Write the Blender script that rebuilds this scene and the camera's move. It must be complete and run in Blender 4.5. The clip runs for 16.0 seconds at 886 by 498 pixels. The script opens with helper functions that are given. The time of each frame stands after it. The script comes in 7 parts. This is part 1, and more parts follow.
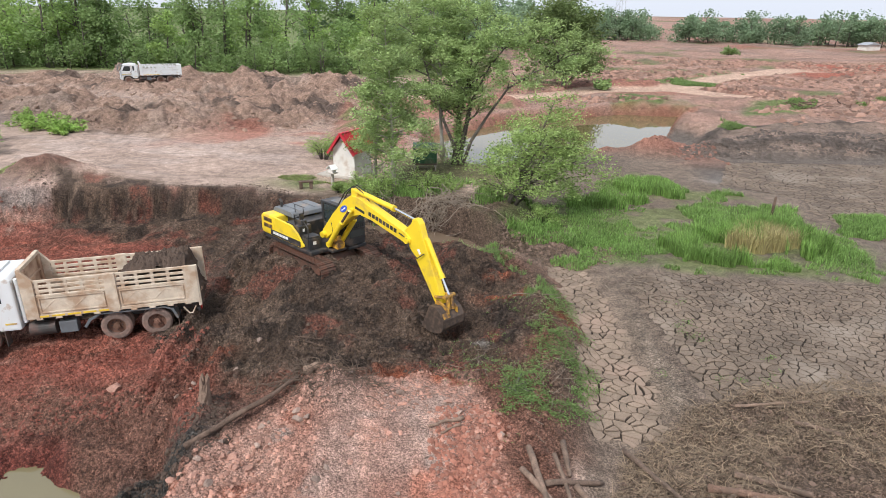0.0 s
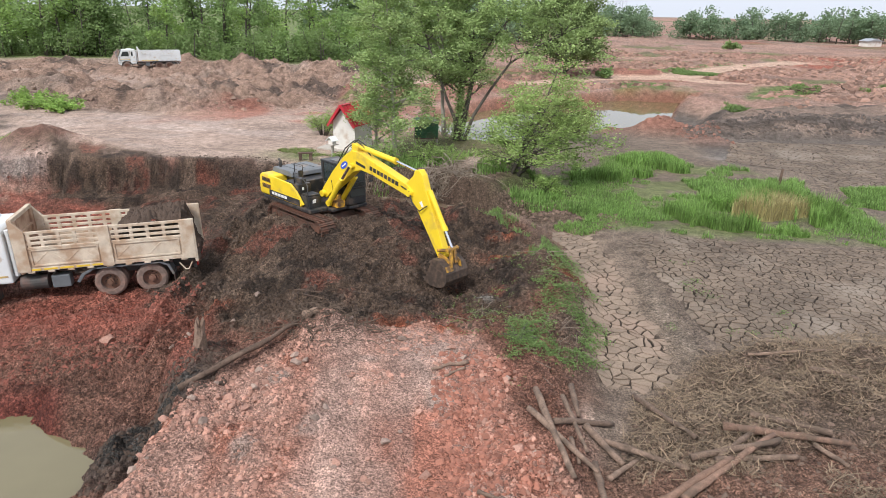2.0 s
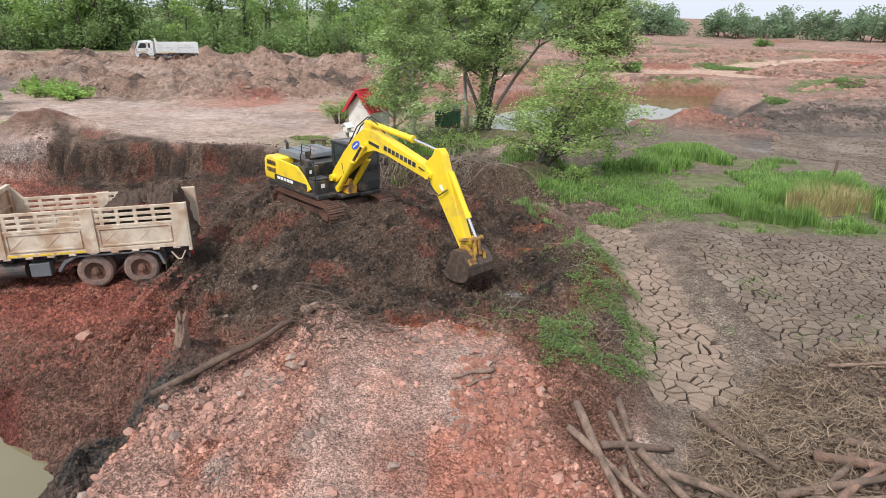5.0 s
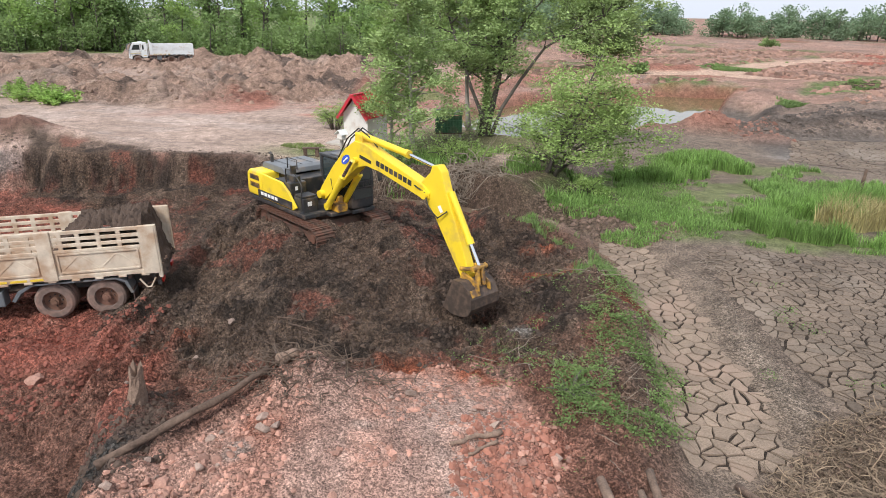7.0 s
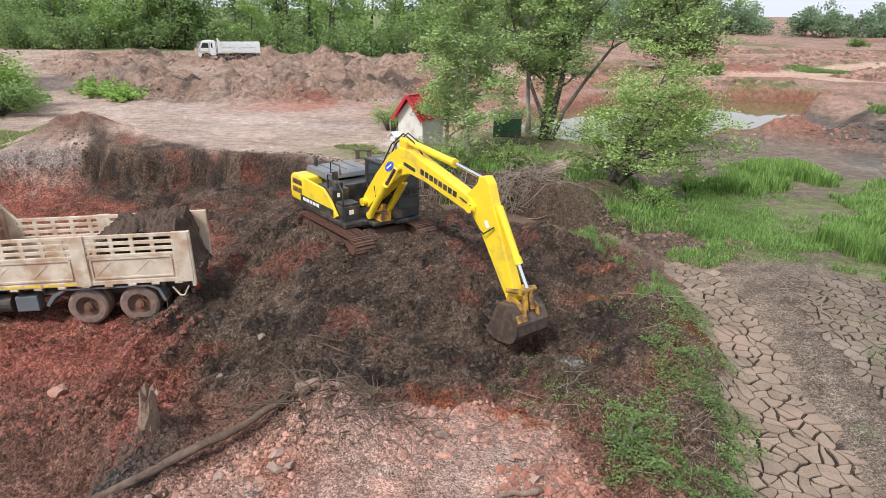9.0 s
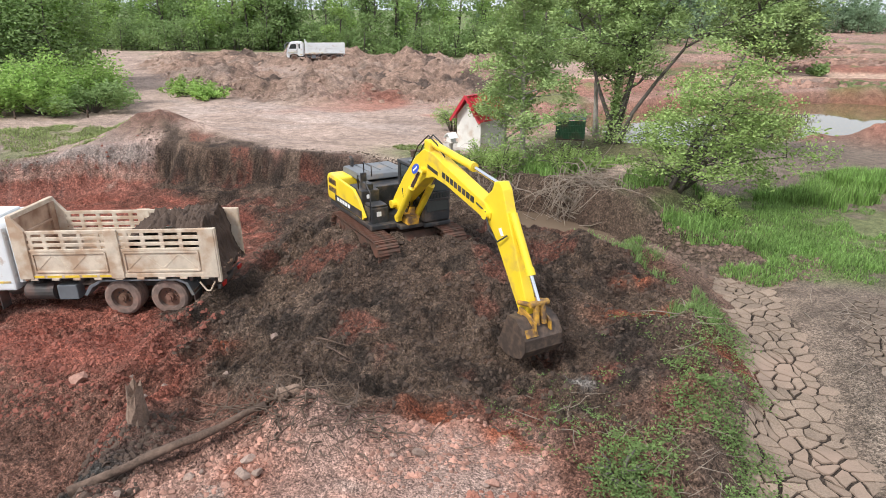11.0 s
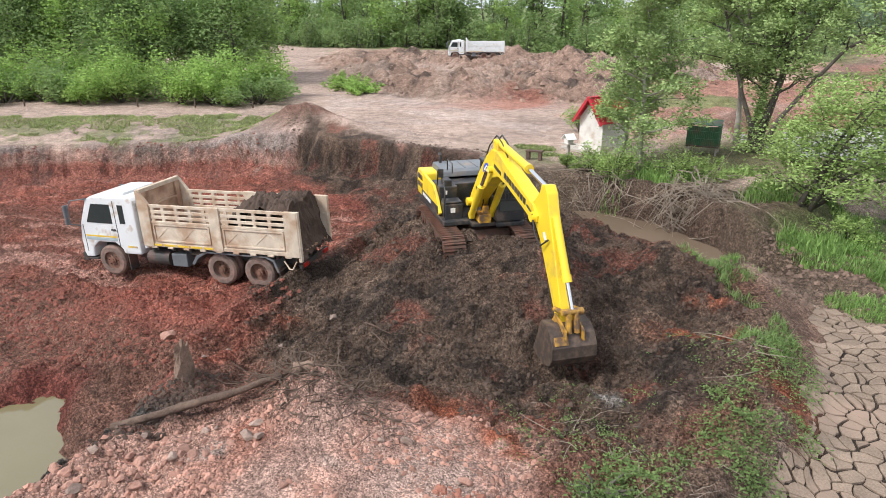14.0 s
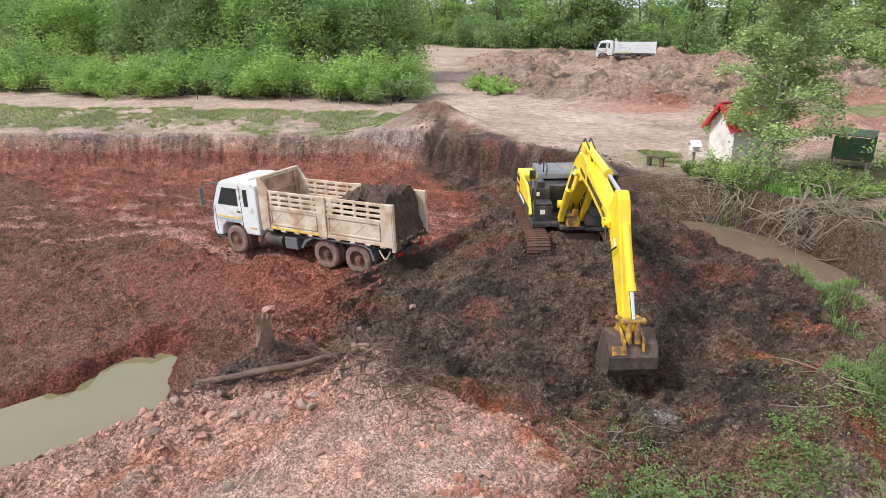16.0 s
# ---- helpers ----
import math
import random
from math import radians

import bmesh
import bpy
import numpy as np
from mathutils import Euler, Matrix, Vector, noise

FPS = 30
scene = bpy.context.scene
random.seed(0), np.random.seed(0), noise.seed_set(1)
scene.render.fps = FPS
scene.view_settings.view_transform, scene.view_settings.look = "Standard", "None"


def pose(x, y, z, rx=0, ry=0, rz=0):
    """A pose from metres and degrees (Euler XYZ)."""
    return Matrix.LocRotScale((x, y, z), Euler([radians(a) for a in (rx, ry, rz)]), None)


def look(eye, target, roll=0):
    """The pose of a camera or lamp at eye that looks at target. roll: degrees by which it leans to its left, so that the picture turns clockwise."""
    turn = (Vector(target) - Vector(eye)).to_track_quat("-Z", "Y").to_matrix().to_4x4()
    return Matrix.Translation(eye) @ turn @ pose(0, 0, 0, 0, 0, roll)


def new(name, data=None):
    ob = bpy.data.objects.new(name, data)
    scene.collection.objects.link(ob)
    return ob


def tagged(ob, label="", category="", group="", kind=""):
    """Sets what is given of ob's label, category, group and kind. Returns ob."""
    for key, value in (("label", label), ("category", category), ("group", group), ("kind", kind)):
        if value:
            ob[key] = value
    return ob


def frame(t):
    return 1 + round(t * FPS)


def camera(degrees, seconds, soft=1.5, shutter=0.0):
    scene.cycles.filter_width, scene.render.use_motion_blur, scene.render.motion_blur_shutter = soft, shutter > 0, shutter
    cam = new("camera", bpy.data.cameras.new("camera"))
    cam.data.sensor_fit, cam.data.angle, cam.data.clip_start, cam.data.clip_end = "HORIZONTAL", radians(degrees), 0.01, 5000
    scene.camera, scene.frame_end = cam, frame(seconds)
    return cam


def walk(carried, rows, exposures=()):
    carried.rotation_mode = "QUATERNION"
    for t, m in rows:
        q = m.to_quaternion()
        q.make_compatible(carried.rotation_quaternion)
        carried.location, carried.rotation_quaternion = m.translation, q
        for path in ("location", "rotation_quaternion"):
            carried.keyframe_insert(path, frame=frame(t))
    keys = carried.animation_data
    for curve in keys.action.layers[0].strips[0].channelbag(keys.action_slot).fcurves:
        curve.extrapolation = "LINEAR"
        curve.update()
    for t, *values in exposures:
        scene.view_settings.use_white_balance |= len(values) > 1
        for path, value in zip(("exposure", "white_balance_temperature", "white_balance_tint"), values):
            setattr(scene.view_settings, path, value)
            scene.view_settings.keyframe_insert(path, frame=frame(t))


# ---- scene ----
cam = camera(68.0, 16.0, soft=0.7)


PATH = [
    (0, (0.602, -3.067, 10.818), (0.513, -1.189, 10.135), 1.0),
    (0.5, (0.566, -3.111, 10.435), (0.477, -1.233, 9.752), 1.1),
    (1, (0.534, -3.169, 10.005), (0.446, -1.291, 9.322), 1.1),
    (1.5, (0.505, -3.165, 9.561), (0.419, -1.287, 8.878), 1.2),
    (2, (0.514, -3.062, 9.188), (0.427, -1.184, 8.506), 1.2),
    (2.5, (0.492, -2.854, 8.999), (0.407, -0.975, 8.319), 1.3),
    (3, (0.467, -2.577, 8.754), (0.378, -0.699, 8.073), 1.3),
    (3.5, (0.438, -2.27, 8.53), (0.34, -0.392, 7.849), 1.3),
    (4, (0.411, -1.882, 8.273), (0.289, -0.006, 7.592), 1.3),
    (4.2, (0.398, -1.674, 8.19), (0.264, 0.201, 7.507), 1.4),
    (6.3, (0.289, 0.671, 7.965), (0.135, 2.549, 7.292), 1.2),
    (6.5, (0.278, 0.899, 8.001), (0.123, 2.773, 7.322), 1.2),
    (7, (0.239, 1.385, 7.998), (0.085, 3.26, 7.319), 1.1),
    (7.5, (0.204, 1.838, 7.98), (0.051, 3.713, 7.301), 1.2),
    (8, (0.187, 2.247, 7.973), (0.033, 4.121, 7.292), 1.2),
    (8.5, (0.244, 2.577, 7.962), (0.048, 4.447, 7.28), 1.1),
    (9, (0.452, 2.876, 7.949), (0.115, 4.725, 7.264), 1.0),
    (9.5, (0.763, 3.155, 7.928), (0.281, 4.971, 7.241), 0.7),
    (9.7, (0.912, 3.269, 7.906), (0.391, 5.074, 7.22), 0.6),
    (12, (2.769, 4.178, 7.913), (2.117, 5.939, 7.223), 0.3),
    (12.5, (3.153, 4.319, 7.929), (2.413, 6.044, 7.238), 0.2),
    (13, (3.585, 4.463, 7.942), (2.742, 6.14, 7.251), 0.2),
    (13.5, (3.999, 4.641, 7.94), (3.057, 6.264, 7.25), 0.1),
    (14, (4.42, 4.841, 7.967), (3.38, 6.403, 7.275), -0.1),
    (14.5, (4.82, 5.038, 7.975), (3.687, 6.535, 7.284), -0.2),
    (15, (5.212, 5.221, 7.987), (3.992, 6.647, 7.297), -0.3),
    (15.5, (5.581, 5.414, 8.002), (4.279, 6.767, 7.312), -0.5),
    (16, (5.921, 5.626, 8.018), (4.546, 6.905, 7.329), -0.6),
]
EXPOSURES = [(0, 0.53), (4, 0.55), (8, 0.59), (12, 0.7), (16, 0.72)]
walk(cam, [(t, look(eye, target, roll)) for t, eye, target, roll in PATH], EXPOSURES)

# ---- world, sun ----
world = bpy.data.worlds.new("overcast_sky")
scene.world = world
world.use_nodes = True
wt = world.node_tree
wt.nodes.clear()
sky = wt.nodes.new("ShaderNodeTexSky")
sky.sky_type, sky.sun_disc = "NISHITA", False
sky.sun_elevation, sky.sun_rotation = radians(50), radians(207)
sky.air_density, sky.dust_density, sky.ozone_density = 1.0, 4.0, 1.0
hsv = wt.nodes.new("ShaderNodeHueSaturation")
hsv.inputs["Saturation"].default_value = 0.3
veil = wt.nodes.new("ShaderNodeMixRGB")
veil.inputs[0].default_value = 0.72
veil.inputs[2].default_value = (8.5, 9.1, 10.4, 1)
bg = wt.nodes.new("ShaderNodeBackground")
bg.inputs["Strength"].default_value = 0.088
wo = wt.nodes.new("ShaderNodeOutputWorld")
wt.links.new(sky.outputs[0], hsv.inputs["Color"])
wt.links.new(hsv.outputs[0], veil.inputs[1])
wt.links.new(veil.outputs[0], bg.inputs["Color"])
wt.links.new(bg.outputs[0], wo.inputs["Surface"])

sun_data = bpy.data.lights.new("sun", "SUN")
sun_data.energy, sun_data.angle, sun_data.color = 2.2, radians(10), (1.0, 0.985, 0.965)
sun = new("sun", sun_data)
sun.matrix_world = look((0, 0, 60), (22, 44, 0))


# ---- materials ----
def material(name, color, rough=0.8, metal=0.0, vary=0.25, scale=6.0, fine=60.0, bump=0.0, dirt=None, dirt_amount=0.5, dirt_scale=1.6, island=0.0, coords="Object", spec=0.5, per_object=0.0):
    """A painted, stained or earthen surface: two scales of tone, an optional dirt layer and fine relief."""
    m = bpy.data.materials.new(name)
    m.use_nodes = True
    t = m.node_tree
    b = t.nodes["Principled BSDF"]
    b.inputs["Roughness"].default_value, b.inputs["Metallic"].default_value = rough, metal
    b.inputs["Specular IOR Level"].default_value = spec
    tc = t.nodes.new("ShaderNodeTexCoord")

    place = t.nodes.new("ShaderNodeNewGeometry").outputs["Position"] if coords == "World" else tc.outputs[coords]

    def noise_at(sc, detail=5.0):
        n = t.nodes.new("ShaderNodeTexNoise")
        n.inputs["Scale"].default_value, n.inputs["Detail"].default_value = sc, detail
        t.links.new(place, n.inputs["Vector"])
        return n.outputs["Fac"]

    def ramp(fac, lo, hi):
        r = t.nodes.new("ShaderNodeMapRange")
        r.inputs["From Min"].default_value, r.inputs["From Max"].default_value = lo, hi
        t.links.new(fac, r.inputs["Value"])
        return r.outputs["Result"]

    def mix(fac, a, c, mode="MIX"):
        x = t.nodes.new("ShaderNodeMixRGB")
        x.blend_type = mode
        for sock, v in zip(x.inputs, (fac, a, c)):
            if isinstance(v, bpy.types.NodeSocket):
                t.links.new(v, sock)
            else:
                sock.default_value = v
        return x.outputs[0]

    lo, hi = tuple(c * (1 - vary) for c in color) + (1,), tuple(min(1, c * (1 + vary)) for c in color) + (1,)
    col = mix(ramp(noise_at(scale), 0.3, 0.7), lo, hi)
    col = mix(0.5 * min(1, vary * 2), col, mix(ramp(noise_at(fine, 3), 0.3, 0.7), lo, hi))
    if island:
        geo = t.nodes.new("ShaderNodeNewGeometry")
        h = t.nodes.new("ShaderNodeHueSaturation")
        t.links.new(ramp(geo.outputs["Random Per Island"], 0, 1), h.inputs["Fac"])
        r = t.nodes.new("ShaderNodeMapRange")
        r.inputs["To Min"].default_value, r.inputs["To Max"].default_value = 1 - island, 1 + island
        t.links.new(geo.outputs["Random Per Island"], r.inputs["Value"])
        t.links.new(r.outputs["Result"], h.inputs["Value"])
        h.inputs["Fac"].default_value = 1
        t.links.remove(h.inputs["Fac"].links[0])
        t.links.new(col, h.inputs["Color"])
        col = h.outputs[0]
    if per_object:
        info = t.nodes.new("ShaderNodeObjectInfo")
        h = t.nodes.new("ShaderNodeHueSaturation")
        r = t.nodes.new("ShaderNodeMapRange")
        r.inputs["To Min"].default_value, r.inputs["To Max"].default_value = 1 - per_object, 1 + per_object
        t.links.new(info.outputs["Random"], r.inputs["Value"])
        t.links.new(r.outputs["Result"], h.inputs["Value"])
        t.links.new(col, h.inputs["Color"])
        col = h.outputs[0]
    if dirt:
        mask = ramp(noise_at(dirt_scale, 8), 0.62 - 0.35 * dirt_amount, 0.75 - 0.2 * dirt_amount)
        col = mix(mask, col, (*dirt, 1))
    t.links.new(col, b.inputs["Base Color"])
    if bump:
        n = t.nodes.new("ShaderNodeBump")
        n.inputs["Strength"].default_value, n.inputs["Distance"].default_value = 0.6, bump
        t.links.new(noise_at(fine * 0.4, 6), n.inputs["Height"])
        t.links.new(n.outputs[0], b.inputs["Normal"])
    return m


def leafy(name, color, island=0.35, through_light=0.35, vary=0.25, scale=0.5):
    """Foliage: each leaf of its own tone, some light passing through."""
    m = material(name, color, rough=0.65, vary=vary, scale=scale, fine=4.0, island=island, coords="World", spec=0.18)
    t = m.node_tree
    b = t.nodes["Principled BSDF"]
    tr = t.nodes.new("ShaderNodeBsdfTranslucent")
    src = b.inputs["Base Color"].links[0].from_socket
    br = t.nodes.new("ShaderNodeHueSaturation")
    br.inputs["Value"].default_value = 1.3
    t.links.new(src, br.inputs["Color"])
    t.links.new(br.outputs[0], tr.inputs["Color"])
    mx = t.nodes.new("ShaderNodeMixShader")
    mx.inputs[0].default_value = through_light
    t.links.new(b.outputs[0], mx.inputs[1])
    t.links.new(tr.outputs[0], mx.inputs[2])
    t.links.new(mx.outputs[0], t.nodes["Material Output"].inputs["Surface"])
    return m


def water(name, color, rough=0.03):
    m = material(name, color, rough=rough, vary=0.12, scale=0.25, fine=1.5, spec=0.5)
    t = m.node_tree
    n = t.nodes.new("ShaderNodeTexNoise")
    n.inputs["Scale"].default_value = 2.5
    tc = t.nodes.new("ShaderNodeTexCoord")
    t.links.new(tc.outputs["Object"], n.inputs["Vector"])
    bp = t.nodes.new("ShaderNodeBump")
    bp.inputs["Strength"].default_value, bp.inputs["Distance"].default_value = 0.05, 0.02
    t.links.new(n.outputs["Fac"], bp.inputs["Height"])
    t.links.new(bp.outputs[0], t.nodes["Principled BSDF"].inputs["Normal"])
    return m


def ground_material():
    """Earth whose tint comes from the zone it lies in; grain, pebbles and relief are added here."""
    m = bpy.data.materials.new("earth")
    m.use_nodes = True
    t = m.node_tree
    b = t.nodes["Principled BSDF"]
    b.inputs["Roughness"].default_value = 0.92
    b.inputs["Specular IOR Level"].default_value = 0.2
    at = t.nodes.new("ShaderNodeAttribute")
    at.attribute_name = "soil"
    tc = t.nodes.new("ShaderNodeTexCoord")
    fac = []
    for sc, det in ((0.35, 4), (2.2, 8), (14, 8), (55, 4)):
        n = t.nodes.new("ShaderNodeTexNoise")
        n.inputs["Scale"].default_value, n.inputs["Detail"].default_value, n.inputs["Roughness"].default_value = sc, det, 0.54
        t.links.new(tc.outputs["Object"], n.inputs["Vector"])
        fac.append(n.outputs["Fac"])
    rough = at.outputs["Alpha"]

    def op(kind, a, c):
        n = t.nodes.new("ShaderNodeMath")
        n.operation = kind
        for sock, v in zip(n.inputs, (a, c)):
            if isinstance(v, bpy.types.NodeSocket):
                t.links.new(v, sock)
            else:
                sock.default_value = v
        return n.outputs[0]

    def tone(fac, lo, hi, weight=None, edge=0.2):
        r = t.nodes.new("ShaderNodeMapRange")
        r.inputs["From Min"].default_value, r.inputs["From Max"].default_value = 0.5 - edge, 0.5 + edge
        r.inputs["To Min"].default_value, r.inputs["To Max"].default_value = lo, hi
        t.links.new(fac, r.inputs["Value"])
        if weight is None:
            return r.outputs["Result"]
        return op("ADD", 1.0, op("MULTIPLY", op("SUBTRACT", r.outputs["Result"], 1.0), weight))

    col = at.outputs["Color"]
    cells = []
    for sc in (2.6, 6.5, 15.0, 38.0):
        v = t.nodes.new("ShaderNodeTexVoronoi")
        v.inputs["Scale"].default_value, v.inputs["Randomness"].default_value = sc, 1.0
        t.links.new(tc.outputs["Object"], v.inputs["Vector"])
        sep = t.nodes.new("ShaderNodeSeparateColor")
        t.links.new(v.outputs["Color"], sep.inputs[0])
        cells.append((v.outputs["Distance"], sep.outputs[0]))
    factors = [tone(fac[0], 0.85, 1.15), tone(fac[1], 0.78, 1.22, None, 0.14), tone(fac[2], 0.76, 1.24, None, 0.15), tone(fac[3], 0.78, 1.22), tone(cells[1][1], 0.9, 1.12, rough), tone(cells[2][1], 0.74, 1.28, rough), tone(cells[3][1], 0.66, 1.36)]
    for f in factors:
        x = t.nodes.new("ShaderNodeVectorMath")
        x.operation = "SCALE"
        t.links.new(col, x.inputs[0])
        t.links.new(f, x.inputs["Scale"])
        col = x.outputs[0]
    t.links.new(col, b.inputs["Base Color"])
    prev = None
    weight = op("ADD", 0.12, rough)
    for h, d in ((fac[1], 0.2), (op("SUBTRACT", 1.0, cells[0][0]), 0.04), (op("SUBTRACT", 1.0, cells[1][0]), 0.07), (op("SUBTRACT", 1.0, cells[2][0]), 0.07), (op("SUBTRACT", 1.0, cells[3][0]), 0.035), (fac[2], 0.08)):
        bp = t.nodes.new("ShaderNodeBump")
        bp.inputs["Strength"].default_value, bp.inputs["Distance"].default_value = 1.0, d
        t.links.new(op("MULTIPLY", h, weight), bp.inputs["Height"])
        if prev:
            t.links.new(prev, bp.inputs["Normal"])
        prev = bp.outputs[0]
    t.links.new(prev, b.inputs["Normal"])
    return m


EARTH = ground_material()
DARK_SOIL = (0.088, 0.06, 0.044)
RED_SOIL = (0.3, 0.105, 0.073)
RUST = (0.24, 0.08, 0.045)
PINK = (0.355, 0.213, 0.166)
MUD = (0.155, 0.118, 0.092)
PALE_MUD = (0.27, 0.21, 0.165)
TRACK = (0.345, 0.255, 0.208)
HEAPS = (0.265, 0.178, 0.135)
FIELD = (0.31, 0.193, 0.15)
TURF = (0.12, 0.14, 0.055)
STRAWY = (0.15, 0.106, 0.077)

YELLOW = material("yellow_paint", (0.80, 0.58, 0.03), rough=0.4, vary=0.06, scale=1.5, fine=20, dirt=(0.62, 0.43, 0.07), dirt_amount=0.2, dirt_scale=2.2)
YELLOW_WORN = material("worn_yellow_paint", (0.62, 0.33, 0.03), rough=0.6, vary=0.25, scale=5, fine=40, dirt=(0.13, 0.075, 0.04), dirt_amount=0.75, dirt_scale=4, bump=0.004)
BLACK_PAINT = material("black_paint", (0.03, 0.031, 0.033), rough=0.45, vary=0.25, scale=4, dirt=(0.11, 0.085, 0.068), dirt_amount=0.35, dirt_scale=3)
GREY_PAINT = material("grey_paint", (0.13, 0.14, 0.15), rough=0.5, vary=0.15, scale=4, dirt=(0.2, 0.16, 0.12), dirt_amount=0.25)
STEEL_MUD = material("muddy_steel", (0.10, 0.062, 0.045), rough=0.75, metal=0.2, vary=0.35, scale=7, fine=50, bump=0.006, dirt=(0.16, 0.075, 0.05), dirt_amount=0.6, dirt_scale=3)
CHROME = material("chrome", (0.75, 0.76, 0.78), rough=0.12, metal=1.0, vary=0.03)
BUCKET_STEEL = material("bucket_steel", (0.085, 0.062, 0.05), rough=0.6, metal=0.35, vary=0.3, scale=5, fine=40, bump=0.004, dirt=(0.16, 0.108, 0.076), dirt_amount=0.45, dirt_scale=5)
RUBBER = material("rubber_hose", (0.02, 0.02, 0.02), rough=0.6)
TYRE = material("dusty_tyre", (0.17, 0.12, 0.10), rough=0.9, vary=0.25, scale=8, bump=0.004, dirt=(0.26, 0.16, 0.125), dirt_amount=0.5, dirt_scale=4)
RIM = material("dusty_rim", (0.16, 0.085, 0.055), rough=0.8, vary=0.3, scale=6, dirt=(0.2, 0.1, 0.07), dirt_amount=0.5)
WHITE_PAINT = material("white_truck_paint", (0.70, 0.72, 0.72), rough=0.35, vary=0.05, scale=2, dirt=(0.52, 0.45, 0.39), dirt_amount=0.12, dirt_scale=4)
BED_PAINT = material("cream_bed_paint", (0.58, 0.49, 0.385), rough=0.65, vary=0.16, scale=4, fine=25, dirt=(0.42, 0.29, 0.195), dirt_amount=0.55, dirt_scale=2.4, bump=0.003)
BED_INNER = material("worn_bed_steel", (0.42, 0.28, 0.19), rough=0.7, vary=0.3, scale=2.5, dirt=(0.24, 0.13, 0.08), dirt_amount=0.7, dirt_scale=2, bump=0.004)
CHASSIS = material("chassis_black", (0.05, 0.045, 0.042), rough=0.7, vary=0.3, dirt=(0.15, 0.08, 0.06), dirt_amount=0.4)
GLASS = material("dark_glass", (0.03, 0.04, 0.04), rough=0.06, vary=0.1, spec=0.8)
TAPE = material("yellow_tape", (0.72, 0.5, 0.05), rough=0.5, vary=0.15, dirt=(0.4, 0.3, 0.2), dirt_amount=0.3)
HOOD_GREY = material("hood_grey_paint", (0.155, 0.165, 0.175), rough=0.5, vary=0.1, scale=3, dirt=(0.25, 0.2, 0.16), dirt_amount=0.2)
STRIPE_GREY = material("grey_stripe", (0.35, 0.42, 0.45), rough=0.4, vary=0.1)
BLUE = material("blue_decal", (0.04, 0.10, 0.55), rough=0.4)
WHITE = material("white_decal", (0.8, 0.8, 0.78), rough=0.5, vary=0.06)
RED_LAMP = material("red_lamp", (0.4, 0.02, 0.015), rough=0.3)
PLASTER = material("white_plaster", (0.68, 0.65, 0.6), rough=0.85, vary=0.08, scale=2, dirt=(0.5, 0.4, 0.32), dirt_amount=0.3, bump=0.003)
ROOF_RED = material("red_roof_sheet", (0.52, 0.028, 0.045), rough=0.45, vary=0.12, scale=3, dirt=(0.35, 0.12, 0.1), dirt_amount=0.2)
GREEN_SHEET = material("green_painted_sheet", (0.045, 0.13, 0.06), rough=0.5, vary=0.25, scale=3, dirt=(0.12, 0.1, 0.06), dirt_amount=0.35)
CONCRETE = material("concrete", (0.42, 0.38, 0.33), rough=0.9, vary=0.15, scale=4, bump=0.004)
BARK = material("grey_bark", (0.11, 0.094, 0.078), rough=0.95, vary=0.35, scale=4, fine=30, bump=0.02)
BARK_PALE = material("pale_bark", (0.34, 0.31, 0.27), rough=0.95, vary=0.3, scale=3, fine=25, bump=0.015)
LOGWOOD = material("weathered_log", (0.185, 0.125, 0.092), rough=0.95, vary=0.55, scale=7, fine=40, bump=0.04, per_object=0.35, dirt=(0.10, 0.07, 0.052), dirt_amount=0.4, dirt_scale=3)
LOGWOOD_RED = material("reddish_log", (0.22, 0.132, 0.094), rough=0.95, vary=0.5, scale=7, fine=40, bump=0.04, per_object=0.2, dirt=(0.12, 0.08, 0.058), dirt_amount=0.4, dirt_scale=3)
DEADWOOD = material("dead_branch", (0.26, 0.21, 0.165), rough=0.95, vary=0.3, scale=5, bump=0.006)
ROOTWOOD = material("dry_roots", (0.115, 0.08, 0.058), rough=0.95, vary=0.35, scale=5, bump=0.006)
DARKWOOD = material("muddy_log", (0.095, 0.062, 0.045), rough=0.95, vary=0.55, scale=5, fine=30, bump=0.05, dirt=(0.17, 0.115, 0.085), dirt_amount=0.35, dirt_scale=3)
STONE_PINK = material("pink_stone", (0.36, 0.2, 0.15), rough=0.9, vary=0.3, scale=5, bump=0.012, per_object=0.3)
STONE_GREY = material("grey_stone", (0.29, 0.21, 0.17), rough=0.9, vary=0.25, scale=5, bump=0.012, per_object=0.3)
CLOD_PINK = material("pink_rubble", (0.36, 0.195, 0.145), rough=0.95, vary=0.3, scale=3, island=0.4)
CLOD_DARK = material("dark_clods", (0.075, 0.05, 0.037), rough=0.95, vary=0.4, scale=3, fine=50, island=0.25, bump=0.05)
CLOD_RED = material("red_clods", (0.2, 0.069, 0.048), rough=0.95, vary=0.3, scale=3, island=0.25)
MUD_TOP = material("dried_mud", (0.215, 0.16, 0.118), rough=0.95, vary=0.5, scale=1.1, fine=30, bump=0.03, per_object=0.16, coords="World", dirt=(0.28, 0.2, 0.15), dirt_amount=0.35, dirt_scale=0.7)
MUD_DARK = material("grey_dried_mud", (0.15, 0.112, 0.083), rough=0.95, vary=0.5, scale=0.4, fine=22, bump=0.03, island=0.2, dirt=(0.24, 0.195, 0.155), dirt_amount=0.2, dirt_scale=0.3)
STRAW = material("dry_straw", (0.205, 0.148, 0.098), rough=0.9, vary=0.25, scale=2, island=0.6)
LEAF_NEAR = leafy("tree_leaves", (0.28, 0.375, 0.145), island=0.28, through_light=0.2)
